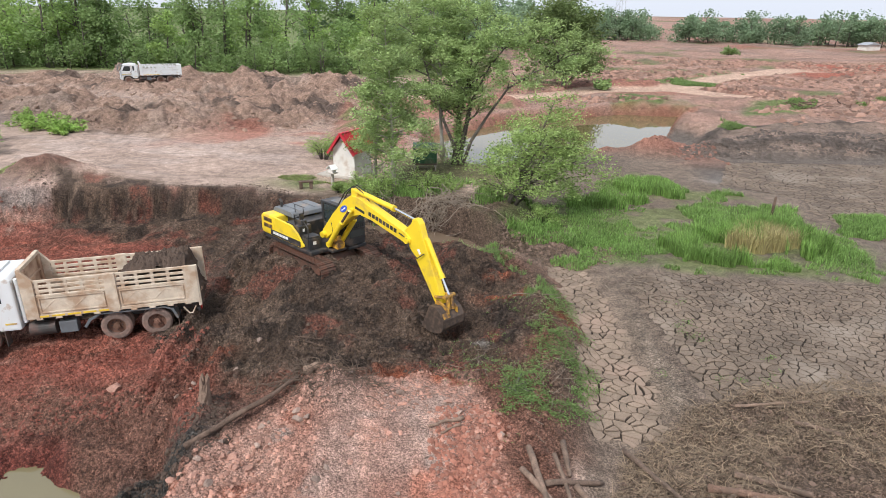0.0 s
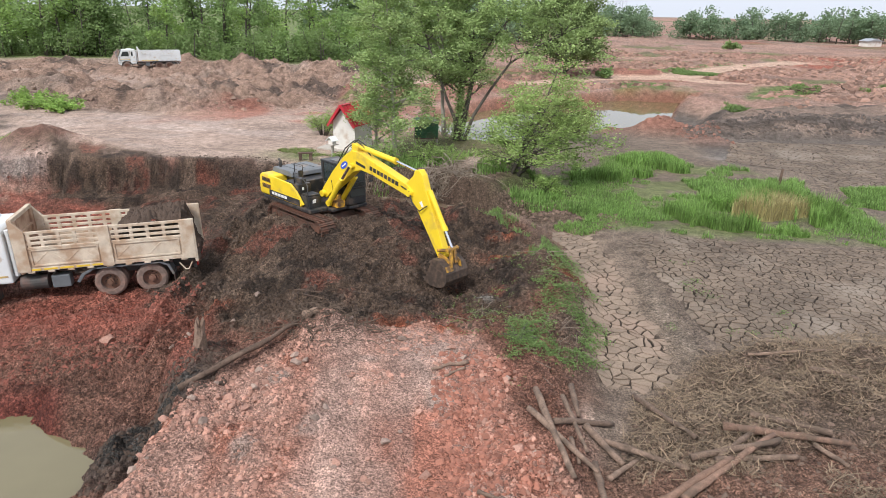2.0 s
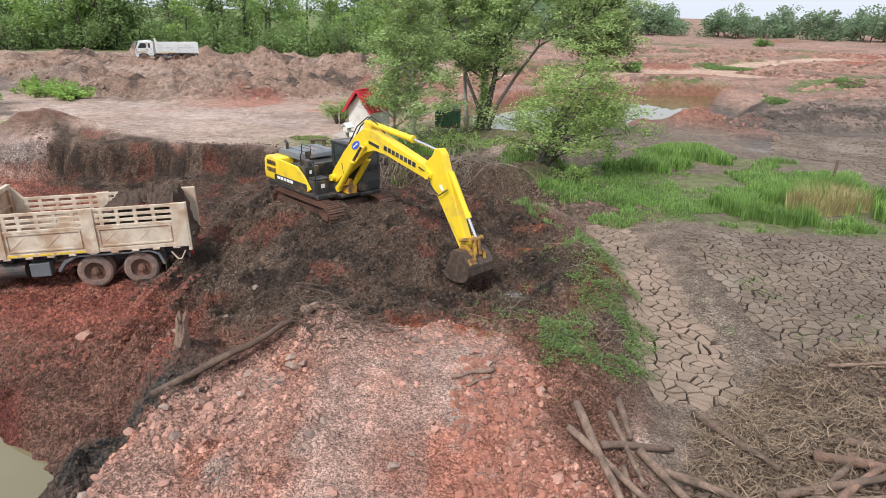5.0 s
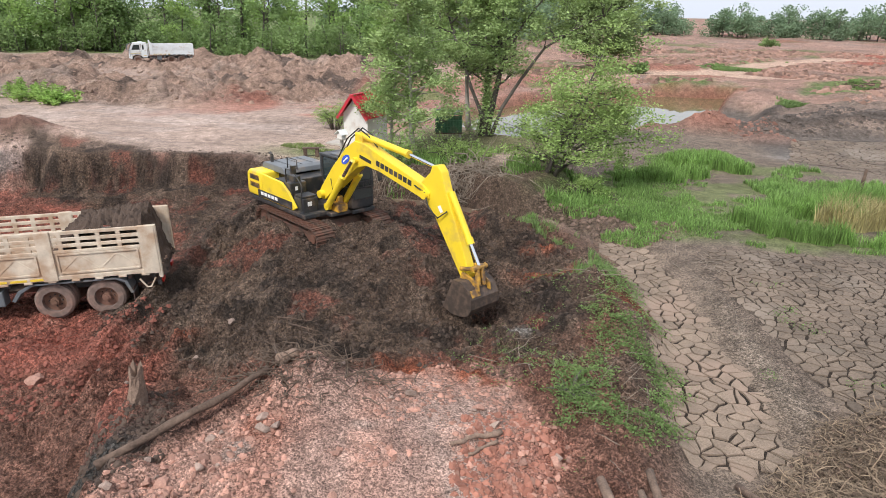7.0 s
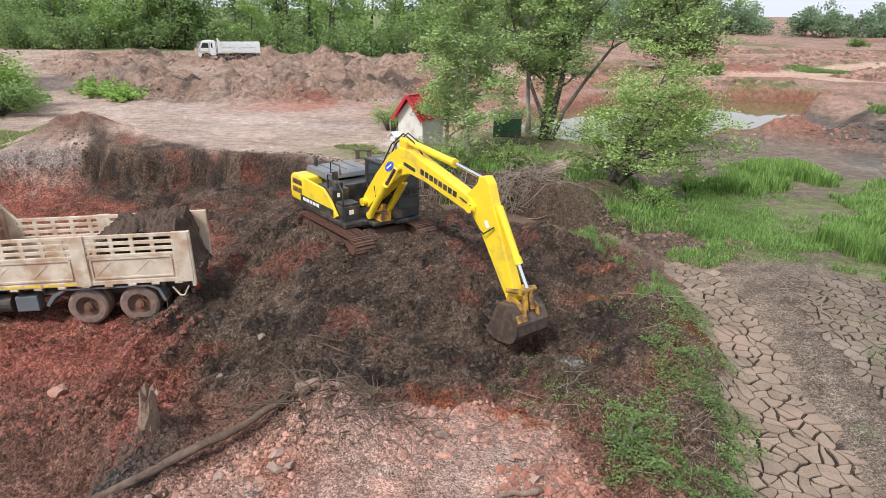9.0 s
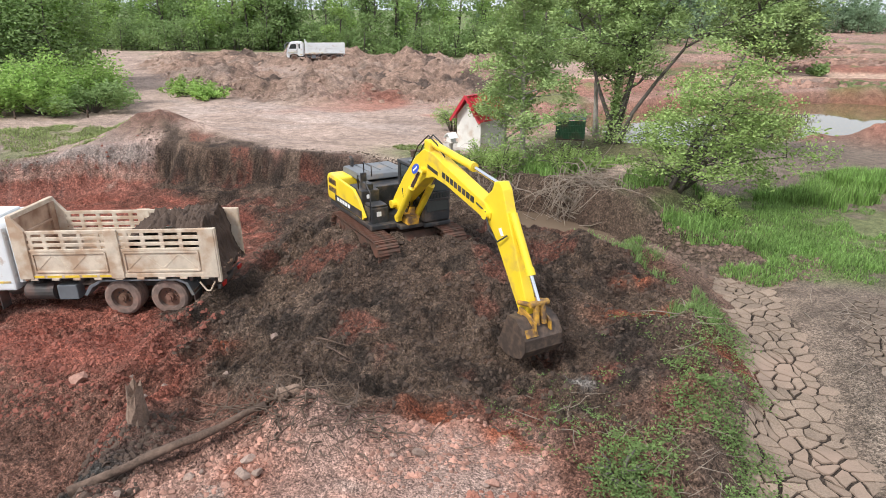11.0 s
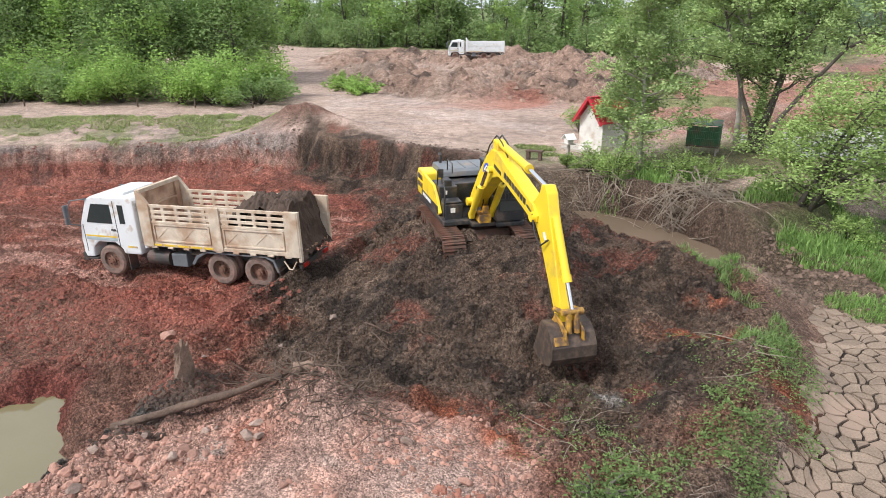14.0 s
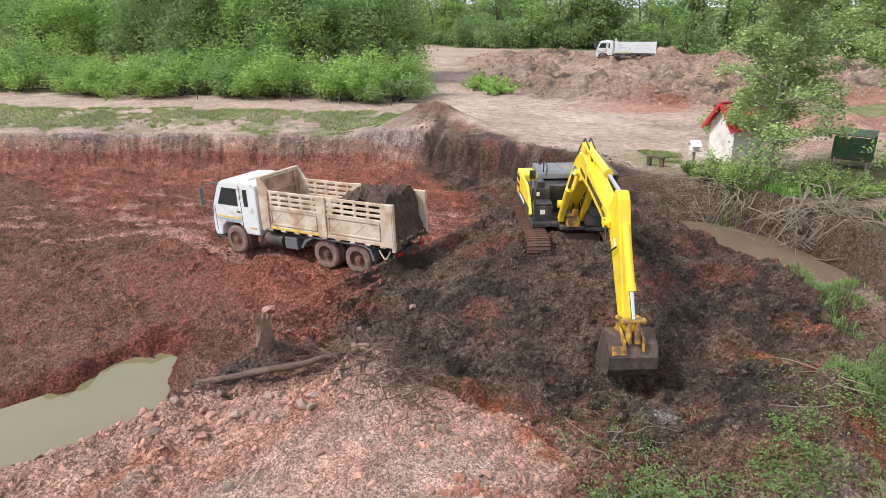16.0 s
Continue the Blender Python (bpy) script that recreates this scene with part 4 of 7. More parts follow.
# ---- excavator ----
def build_excavator(m):
    ex = thing("excavator", m, "yellow crawler excavator with black cab digging on a dark soil mound", "excavator")
    # undercarriage, turned with the machine
    L, R, W = 3.8, 0.42, 0.72
    half = L / 2 - R
    n = 44
    total = 4 * half + 2 * math.pi * R
    shoe = bpy.data.meshes.new("track_shoe")
    bm = boxes(((0.18, W, 0.035), (0, 0, 0)), ((0.025, W, 0.04), (0.06, 0, 0.03)), ((0.025, W, 0.035), (-0.02, 0, 0.028)), bev=0)
    bm.to_mesh(shoe)
    bm.free()
    shoe.materials.append(STEEL_MUD)
    for side in (-1, 1):
        bm = boxes(((3.0, 0.34, 0.36), (0, side * 1.2, 0.45)), ((2.4, 0.42, 0.1), (0, side * 1.2, 0.62)), bev=0.05)
        fr = part("track_frame", bm, STEEL_MUD, ex, "mud-caked steel track frame")
        for x in (-half, half):
            w = rods(((x, side * 1.2 - 0.2, 0.45), (x, side * 1.2 + 0.2, 0.45), 0.36), ((x, side * 1.2 - 0.25, 0.45), (x, side * 1.2 + 0.25, 0.45), 0.16), sides=20)
            part("track_wheel", w, STEEL_MUD, fr)
        for k in range(5):
            x = -1.2 + 0.6 * k
            part("track_roller", rods(((x, side * 1.2 - 0.18, 0.2), (x, side * 1.2 + 0.18, 0.2), 0.12), sides=12), STEEL_MUD, fr)
        for k in range(n):
            s = total * k / n
            if s < 2 * half:
                p, a = (-half + s, 0.45 + R), 0
            elif s < 2 * half + math.pi * R:
                a = -(s - 2 * half) / R
                p = (half + R * math.sin(-a), 0.45 + R * math.cos(a))
            elif s < 4 * half + math.pi * R:
                p, a = (half - (s - 2 * half - math.pi * R), 0.45 - R), math.pi
            else:
                a = math.pi - (s - 4 * half - math.pi * R) / R
                p = (-half - R * math.sin(math.pi - (math.pi - a)), 0.45 + R * math.cos(a))
                p = (-half - abs(R * math.sin(a)), p[1])
            ob = new("track_shoe", shoe)
            ob.parent = fr
            ob.matrix_basis = Matrix.Translation((p[0], side * 1.2, p[1])) @ Matrix.Rotation(-a if a <= 0 else a, 4, "Y")
    bm = plate([(-1.1, 0.35), (-0.9, 0.75), (0.9, 0.75), (1.25, 0.35), (1.0, 0.35), (0.75, 0.55), (-0.7, 0.55), (-0.85, 0.35)], 1.9, bev=0.03)
    part("car_body", bm, STEEL_MUD, ex, "mud-caked arched steel car body")
    part("swing_ring", rods(((0, 0, 0.7), (0, 0, 0.98), 0.62), sides=28), STEEL_MUD, ex)
    # deck
    bm = boxes(((3.4, 2.55, 0.16), (-0.85, 0, 1.03)), ((1.1, 0.8, 0.14), (0.6, 0, 1.02)), ((2.0, 0.95, 0.14), (0.3, 0.85, 1.02)), bev=0.03)
    part("deck", bm, BLACK_PAINT, ex)
    # counterweight and engine housing
    prof = [(-2.75, 1.12), (-2.82, 1.35), (-2.8, 1.95), (-2.62, 2.12), (-1.75, 2.12), (-1.75, 1.12)]
    part("counterweight", plate(prof, 2.56, bev=0.08), YELLOW, ex, "glossy yellow rounded counterweight", True)
    for side in (-1, 1):
        prof = [(-1.74, 1.14), (-1.74, 2.08), (-0.5, 2.02), (-0.1, 1.75), (0.35, 1.25), (0.2, 1.14)] if side < 0 else [(-1.74, 1.14), (-1.74, 2.08), (-0.75, 2.04), (-0.55, 1.75), (-0.5, 1.14)]
        p = part("side_panel", plate(prof, 0.1, side * 1.23, 0.02), YELLOW, ex)
        sill = part("side_stripe", boxes(((2.2 if side < 0 else 1.3, 0.02, 0.26), (-0.95 if side < 0 else -1.3, side * 1.287, 1.3)), bev=0.005), BLACK_PAINT, ex)
        for k in range(5):
            part("model_mark", boxes(((0.17, 0.012, 0.12), (-1.75 + 0.23 * k, side * 1.302, 1.32)), bev=0.002), WHITE, sill)
        for k in range(2):
            g = part("vent", boxes(((0.62, 0.015, 0.2), (-2.25, side * 1.29, 1.86 - 0.3 * k)), bev=0.004), YELLOW_WORN, ex, "slotted yellow vent")
            for j in range(5):
                part("slat", boxes(((0.6, 0.02, 0.015), (-2.25, side * 1.3, 1.79 - 0.3 * k + 0.035 * j)), bev=0), BLACK_PAINT, g)
    hood = part("engine_hood", plate([(-2.55, 2.1), (-2.5, 2.3), (-2.4, 2.36), (-1.25, 2.36), (-1.1, 2.28), (-1.05, 2.1)], 1.75, 0.1, 0.04), HOOD_GREY, ex, "grey bevelled engine hood")
    part("engine_bay", boxes(((1.3, 1.7, 0.9), (-1.08, 0.25, 1.58)), bev=0.03), BLACK_PAINT, ex)
    for y in (-0.35, 0.1, 0.55):
        part("hood_rib", boxes(((1.05, 0.05, 0.03), (-1.8, y, 2.375)), bev=0.01), HOOD_GREY, hood)
    part("exhaust", rods(((-2.2, -0.55, 2.3), (-2.2, -0.55, 2.62), 0.06), ((-2.2, -0.55, 2.62), (-2.32, -0.55, 2.7), 0.055)), BLACK_PAINT, ex)
    part("tank_box", boxes(((1.0, 0.62, 0.95), (-0.55, -0.85, 1.58)), ((0.55, 0.6, 0.55), (0.35, -0.86, 1.36)), ((0.5, 0.56, 0.06), (0.35, -0.86, 1.68)), ((0.5, 0.25, 0.3), (-0.35, -0.85, 2.12)), bev=0.04), BLACK_PAINT, ex, "black tool and tank boxes")
    part("sticker", boxes(((0.012, 0.16, 0.16), (0.632, -0.9, 1.42)), bev=0.002), WHITE, ex)
    part("sticker", boxes(((0.012, 0.1, 0.14), (-0.04, -0.95, 1.85)), bev=0.002), WHITE, ex)
    rail = [(0.55, -1.15, 1.2), (0.55, -1.15, 2.15), (0.1, -1.15, 2.55), (-0.35, -1.15, 2.55), (-0.35, -1.15, 2.05)]
    hose(rail, 0.022, ex, "handrail", BLACK_PAINT)
    hose([(-0.5, -0.6, 2.4), (-0.5, -0.6, 2.75), (-1.1, -0.6, 2.75), (-1.1, -0.6, 2.35)], 0.02, ex, "handrail", BLACK_PAINT)
    part("mirror", boxes(((0.06, 0.2, 0.3), (0.2, -1.2, 2.62)), bev=0.02), BLACK_PAINT, ex)
    # cab on the left side
    cab = part("cab", boxes(((1.78, 0.94, 0.78), (0.36, 0.85, 1.5)), bev=0.05), BLACK_PAINT, ex, "black steel operator cab")
    part("cab_roof", boxes(((1.85, 0.95, 0.1), (0.33, 0.85, 2.85)), bev=0.04), BLACK_PAINT, cab)
    part("roof_hatch", boxes(((0.9, 0.6, 0.05), (0.3, 0.85, 2.92)), bev=0.02), GREY_PAINT, cab)
    part("cab_back", boxes(((0.1, 0.93, 1.0), (-0.5, 0.85, 2.33)), bev=0.03), BLACK_PAINT, cab)
    for px, py, turn in ((-0.45, 1.27, 0), (0.35, 1.27, 0), (1.18, 1.27, -6), (1.18, 0.44, -6), (-0.45, 0.43, 0)):
        part("pillar", boxes(((0.09, 0.09, 1.04), (px, py, 2.32), (0, turn, 0)), bev=0.03), BLACK_PAINT, cab)
    for nm, dims, at, turn in (("front_window", (0.02, 0.78, 1.25), (1.21, 0.85, 2.1), (0, -6, 0)), ("side_window", (0.72, 0.02, 0.95), (0.78, 1.26, 2.3), (0, 0, 0)), ("side_window", (0.7, 0.02, 0.95), (-0.05, 1.26, 2.3), (0, 0, 0)),
                               ("side_window", (1.5, 0.02, 0.98), (0.35, 0.43, 2.3), (0, 0, 0)), ("rear_window", (0.02, 0.75, 0.6), (-0.56, 0.85, 2.4), (0, 0, 0))):
        part(nm, boxes((dims, at, turn), bev=0.004), GLASS, cab, "dark tinted glass")
    for z in (1.9, 2.12):
        part("guard_rail", boxes(((0.03, 0.82, 0.04), (1.3, 0.85, z)), bev=0.008), BLACK_PAINT, cab)
    for k in range(7):
        part("guard_bar", boxes(((0.02, 0.02, 0.3), (1.29, 0.52 + 0.11 * k, 2.0)), bev=0), BLACK_PAINT, cab)
    part("cab_skirt", boxes(((0.75, 0.05, 0.5), (-0.85, 1.26, 1.45)), bev=0.02), YELLOW, ex)
    hose([(1.2, 1.28, 2.5), (1.35, 1.45, 2.5), (1.35, 1.5, 2.35)], 0.015, ex, "mirror_arm", BLACK_PAINT)
    part("mirror", boxes(((0.06, 0.18, 0.3), (1.36, 1.52, 2.2)), bev=0.02), BLACK_PAINT, ex)
    # boom, lowered so that the bucket reaches the soil
    made = set(ex.children_recursive)
    boom_prof = [(0.28, 1.42), (0.18, 1.62), (0.3, 1.85), (1.0, 2.75), (1.75, 3.55), (2.2, 3.86), (2.7, 3.92), (3.4, 3.78), (5.3, 3.46), (5.55, 3.3), (5.52, 3.1), (5.3, 3.02), (3.4, 3.22), (2.75, 3.2), (2.3, 2.98), (0.75, 1.66), (0.5, 1.42)]
    boom = part("boom", plate(boom_prof, 0.4, 0, 0.03), YELLOW, ex, "glossy yellow bent boom")
    for px, pw, pz, pr in ((5.38, 0.3, 3.2, 0.13), (0.4, 0.36, 1.62, 0.14), (2.3, 0.33, 3.25, 0.1)):
        part("boom_pin", rods(((px, -pw, pz), (px, pw, pz), pr), sides=16), YELLOW, boom)
    for side in (-1, 1):
        for k in range(8):
            part("maker_mark", boxes(((0.15, 0.012, 0.17), (3.35 + 0.2 * k, side * 0.208, 3.47 - 0.017 * k), (0, 4, 0)), bev=0.002), BLACK_PAINT, boom)
        part("series_mark", boxes(((0.55, 0.012, 0.11), (2.75, side * 0.208, 3.42), (0, 4, 0)), bev=0.002), BLACK_PAINT, boom)
        bm = bmesh.new()
        bmesh.ops.create_cone(bm, cap_ends=True, segments=24, radius1=0.5, radius2=0.5, depth=0.012, matrix=Matrix.Translation((1.75, side * 0.209, 3.15)) @ Matrix.Rotation(radians(-38), 4, "Y") @ Matrix.Rotation(radians(90), 4, "X") @ Matrix.Diagonal((0.5, 0.26, 1, 1)))
        part("dealer_badge", bm, BLUE, boom, "blue oval sticker with a pale bar")
        part("badge_bar", boxes(((0.3, 0.012, 0.05), (1.75, side * 0.218, 3.15), (0, -38, 0)), bev=0.002), WHITE, boom)
    for side in (-1, 1):
        y = side * 0.34
        c = part("boom_cylinder", rods(((0.85, y, 1.28), (1.75, y, 2.55), 0.11), ((0.85, y - 0.07, 1.28), (0.85, y + 0.07, 1.28), 0.13), sides=16), YELLOW, ex, smooth=False)
        part("cylinder_rod", rods(((1.75, y, 2.55), (2.25, y, 3.22), 0.055), sides=14), CHROME, c, "polished chrome rod")
    c = part("arm_cylinder", rods(((2.35, 0, 4.08), (4.5, 0, 4.12), 0.11), ((4.4, 0, 4.12), (4.52, 0, 4.12), 0.13), sides=16), YELLOW, ex)
    part("cylinder_rod", rods(((4.5, 0, 4.12), (5.72, 0, 4.08), 0.055), sides=14), CHROME, c)
    part("cylinder_bracket", boxes(((0.35, 0.3, 0.35), (2.35, 0, 3.98)), bev=0.04), YELLOW, ex)
    # arm
    arm_prof = [(5.12, 3.25), (5.32, 3.0), (5.66, 2.72), (6.74, 1.2), (6.9, 1.1), (7.08, 1.18), (7.08, 1.4), (6.44, 2.9), (6.12, 3.58), (5.95, 4.06), (5.8, 4.22), (5.6, 4.16), (5.52, 3.92), (5.16, 3.5)]
    arm = part("arm", plate(arm_prof, 0.29, 0, 0.03), YELLOW, ex, "glossy yellow dipper arm")
    part("label_patch", boxes(((0.12, 0.012, 0.2), (5.95, -0.153, 2.95), (0, -35, 0)), bev=0.002), WHITE, arm)
    c = part("bucket_cylinder", rods(((6.2, 0, 3.55), (6.95, 0, 2.3), 0.1), ((6.88, 0, 2.42), (6.97, 0, 2.27), 0.12), sides=16), YELLOW, ex)
    part("cylinder_rod", rods(((6.95, 0, 2.3), (7.3, 0, 1.72), 0.05), sides=14), CHROME, c)
    part("link_pin", rods(((7.3, -0.27, 1.7), (7.3, 0.27, 1.7), 0.075)), YELLOW_WORN, ex, "mud-stained linkage pin")
    part("bucket_pin", rods(((6.98, -0.3, 1.25), (6.98, 0.3, 1.25), 0.08)), YELLOW_WORN, ex)
    for s in (-1, 1):
        part("tipping_lever", rods(((6.85, s * 0.22, 1.5), (7.3, s * 0.22, 1.7), 0.06)), YELLOW_WORN, ex)
        part("bucket_link", rods(((7.3, s * 0.1, 1.7), (7.4, s * 0.1, 1.2), 0.075)), YELLOW_WORN, ex)
    # bucket: curved shell between two cheeks
    outer = [(6.85, 1.25), (7.2, 1.3), (7.48, 1.15), (7.66, 0.85), (7.68, 0.5), (7.52, 0.2), (7.2, 0.02), (6.8, -0.06), (6.42, 0.02)]
    outer = [(6.98 + 0.84 * (x - 6.98), 1.25 + 0.84 * (z - 1.25)) for x, z in outer]
    inner = [(x * 0.93 + 6.95 * 0.07, z * 0.93 + 0.55 * 0.07) for x, z in outer]
    bm = plate(outer + inner[::-1], 1.08, 0, 0)
    bucket = part("bucket", bm, BUCKET_STEEL, ex, "dark mud-caked steel digging bucket")
    for side in (-1, 1):
        part("cheek", plate(outer, 0.04, side * 0.54, 0), BUCKET_STEEL, bucket)
        part("bucket_ear", plate([(6.8, 1.1), (6.9, 1.42), (7.1, 1.42), (7.5, 1.32), (7.55, 1.05)], 0.05, side * 0.22, 0.01), YELLOW_WORN, bucket)
    part("wear_patch", boxes(((0.03, 0.34, 0.2), (7.49, -0.32, 1.06), (0, -28, 0)), bev=0.01), YELLOW_WORN, bucket, "scuffed remains of yellow paint")
    for k in range(5):
        part("tooth", plate([(6.57, 0.14), (6.38, 0.26), (6.56, 0.24)], 0.08, -0.44 + 0.22 * k, 0), BUCKET_STEEL, bucket)
    for y in (-0.08, 0.08):
        hose([(1.2, y, 3.1), (1.7, y, 3.85), (2.3, y, 4.3), (2.75, y, 4.2), (3.2, y, 3.95)], 0.022, ex)
    hose([(5.0, -0.24, 3.35), (5.45, -0.28, 3.3), (5.6, -0.26, 2.85), (5.95, -0.26, 2.7), (6.25, -0.2, 3.0)], 0.022, ex)
    for y in (-0.2, 0, 0.2):
        hose([(0.75, y, 1.3), (1.0, y, 1.75), (0.9, y, 2.3)], 0.025, ex)
    for ob in set(ex.children_recursive) - made:
        if ob.data and len(ob.data.vertices):
            for vert in ob.data.vertices:
                vert.co.z -= 0.135 * max(0.0, vert.co.x - 2.2)
    part("valve_block", boxes(((0.5, 0.4, 0.3), (1.0, 0, 1.25)), ((0.2, 0.2, 0.25), (0.9, 0.1, 1.5)), bev=0.03), YELLOW_WORN, ex)
    return ex


EX_GROUND = 1.3
build_excavator(pose(-5.25, 21.0, EX_GROUND, 0, 0, -42) @ Matrix.Diagonal((0.95, 0.88, 0.84, 1)))


# ---- tipper trucks ----
def wheel(parent, x, y, outer, dual):
    side = 1 if y > 0 else -1
    w = 0.26
    bm = bmesh.new()
    prof = [(0.30, -w / 2), (0.44, -w / 2), (0.5, -w / 2 + 0.04), (0.515, 0), (0.5, w / 2 - 0.04), (0.44, w / 2), (0.30, w / 2)]
    rings = []
    n = 28
    for r, o in prof:
        rings.append([bm.verts.new((x + r * math.cos(2 * math.pi * k / n), y + o, 0.515 + r * math.sin(2 * math.pi * k / n))) for k in range(n)])
    for a, b in zip(rings, rings[1:] + rings[:1]):
        for k in range(n):
            bm.faces.new((a[k], a[(k + 1) % n], b[(k + 1) % n], b[k]))
    bmesh.ops.recalc_face_normals(bm, faces=bm.faces)
    ty = part("wheel", bm, TYRE, parent, "dusty red-brown truck wheel")
    yo = y + side * w / 2
    yi = yo - side * (0.14 if dual else 0.06)
    part("rim", rods(((x, yi - side * 0.04, 0.515), (x, yi, 0.515), 0.305), sides=24), RIM, ty)
    if outer:
        part("hub", rods(((x, yi, 0.515), (x, yo - side * 0.01, 0.515), 0.11), ((x, yi, 0.515), (x, yo + side * 0.02, 0.515), 0.06), sides=16), RIM, ty, "rust-red dusty hub")
        for k in range(8):
            a = k * math.pi / 4
            px, pz = x + 0.17 * math.cos(a), 0.515 + 0.17 * math.sin(a)
            part("wheel_nut", rods(((px, yi, pz), (px, yi + side * 0.035, pz), 0.02), sides=6), CHASSIS, ty)


def bed_side(bed, y, paint):
    """A pressed steel side: lower panels with slanting ribs, wide posts, slatted top and raised front corner."""
    out = 0.04 if y > 0 else -0.04
    x0, x1, zb, zt = -1.53, 3.84, 1.16, 2.5
    mid = (x0 + x1) / 2
    side = part("bed_side", boxes(((x1 - x0, 0.05, 0.74), (mid, y, zb + 0.4)), ((x1 - x0, 0.1, 0.11), (mid, y, zb + 0.06)), ((x1 - x0, 0.09, 0.08), (mid, y, zb + 0.78)), bev=0.012), paint, bed, "scratched cream side with slatted top")
    for x, w in ((x0 + 0.21, 0.42), (1.2, 0.36)):
        part("bed_post", boxes(((w, 0.12, zt - zb + 0.02), (x, y + out * 0.5, (zt + zb) / 2)), bev=0.02), paint, side)
    part("corner_post", plate([(x1 - 0.34, zb), (x1 - 0.36, zt), (x1 - 0.02, zt + 0.42), (x1 + 0.04, zt + 0.42), (x1 + 0.04, zb)], 0.12, y + out * 0.5, 0.02), paint, side)
    for z in (zb + 0.94, zb + 1.11, zb + 1.29):
        part("slat", boxes(((x1 - x0 - 0.3, 0.06, 0.095), (mid, y, z)), bev=0.014), paint, side)
    for x in (-0.62, -0.12, 0.38, 0.82, 1.58, 2.06, 2.54, 3.02, 3.4):
        part("slat_stay", boxes(((0.11, 0.055, 0.52), (x, y, zb + 1.06)), bev=0.01), paint, side)
    for xa, xb in ((x0 + 0.5, 0.95), (1.46, x1 - 0.42)):
        x, w = (xa + xb) / 2, xb - xa
        for dims, at in (((w, 0.025, 0.05), (x, y + out, zb + 0.71)), ((w, 0.025, 0.05), (x, y + out, zb + 0.19)), ((0.05, 0.025, 0.52), (xa, y + out, zb + 0.45)), ((0.05, 0.025, 0.52), (xb, y + out, zb + 0.45))):
            part("panel_edge", boxes((dims, at), bev=0.006), paint, side)
        for k in range(4):
            part("pressed_rib", boxes(((0.55, 0.012, 0.04), (xa + w * (k + 0.6) / 4.2, y + out * 0.7, zb + 0.45), (0, 42 if k % 2 else -42, 0)), bev=0.008), paint, side)
    for k in range(9):
        part("hinge", boxes(((0.2, 0.05, 0.06), (x0 + 0.4 + 0.58 * k, y + out, zb - 0.02)), bev=0.01), paint, side)
    for k in range(5):
        part("reflective_tape", boxes(((0.4, 0.01, 0.06), (1.5 + 0.48 * k, y + out * 1.32, zb + 0.06)), bev=0.002), TAPE, side)


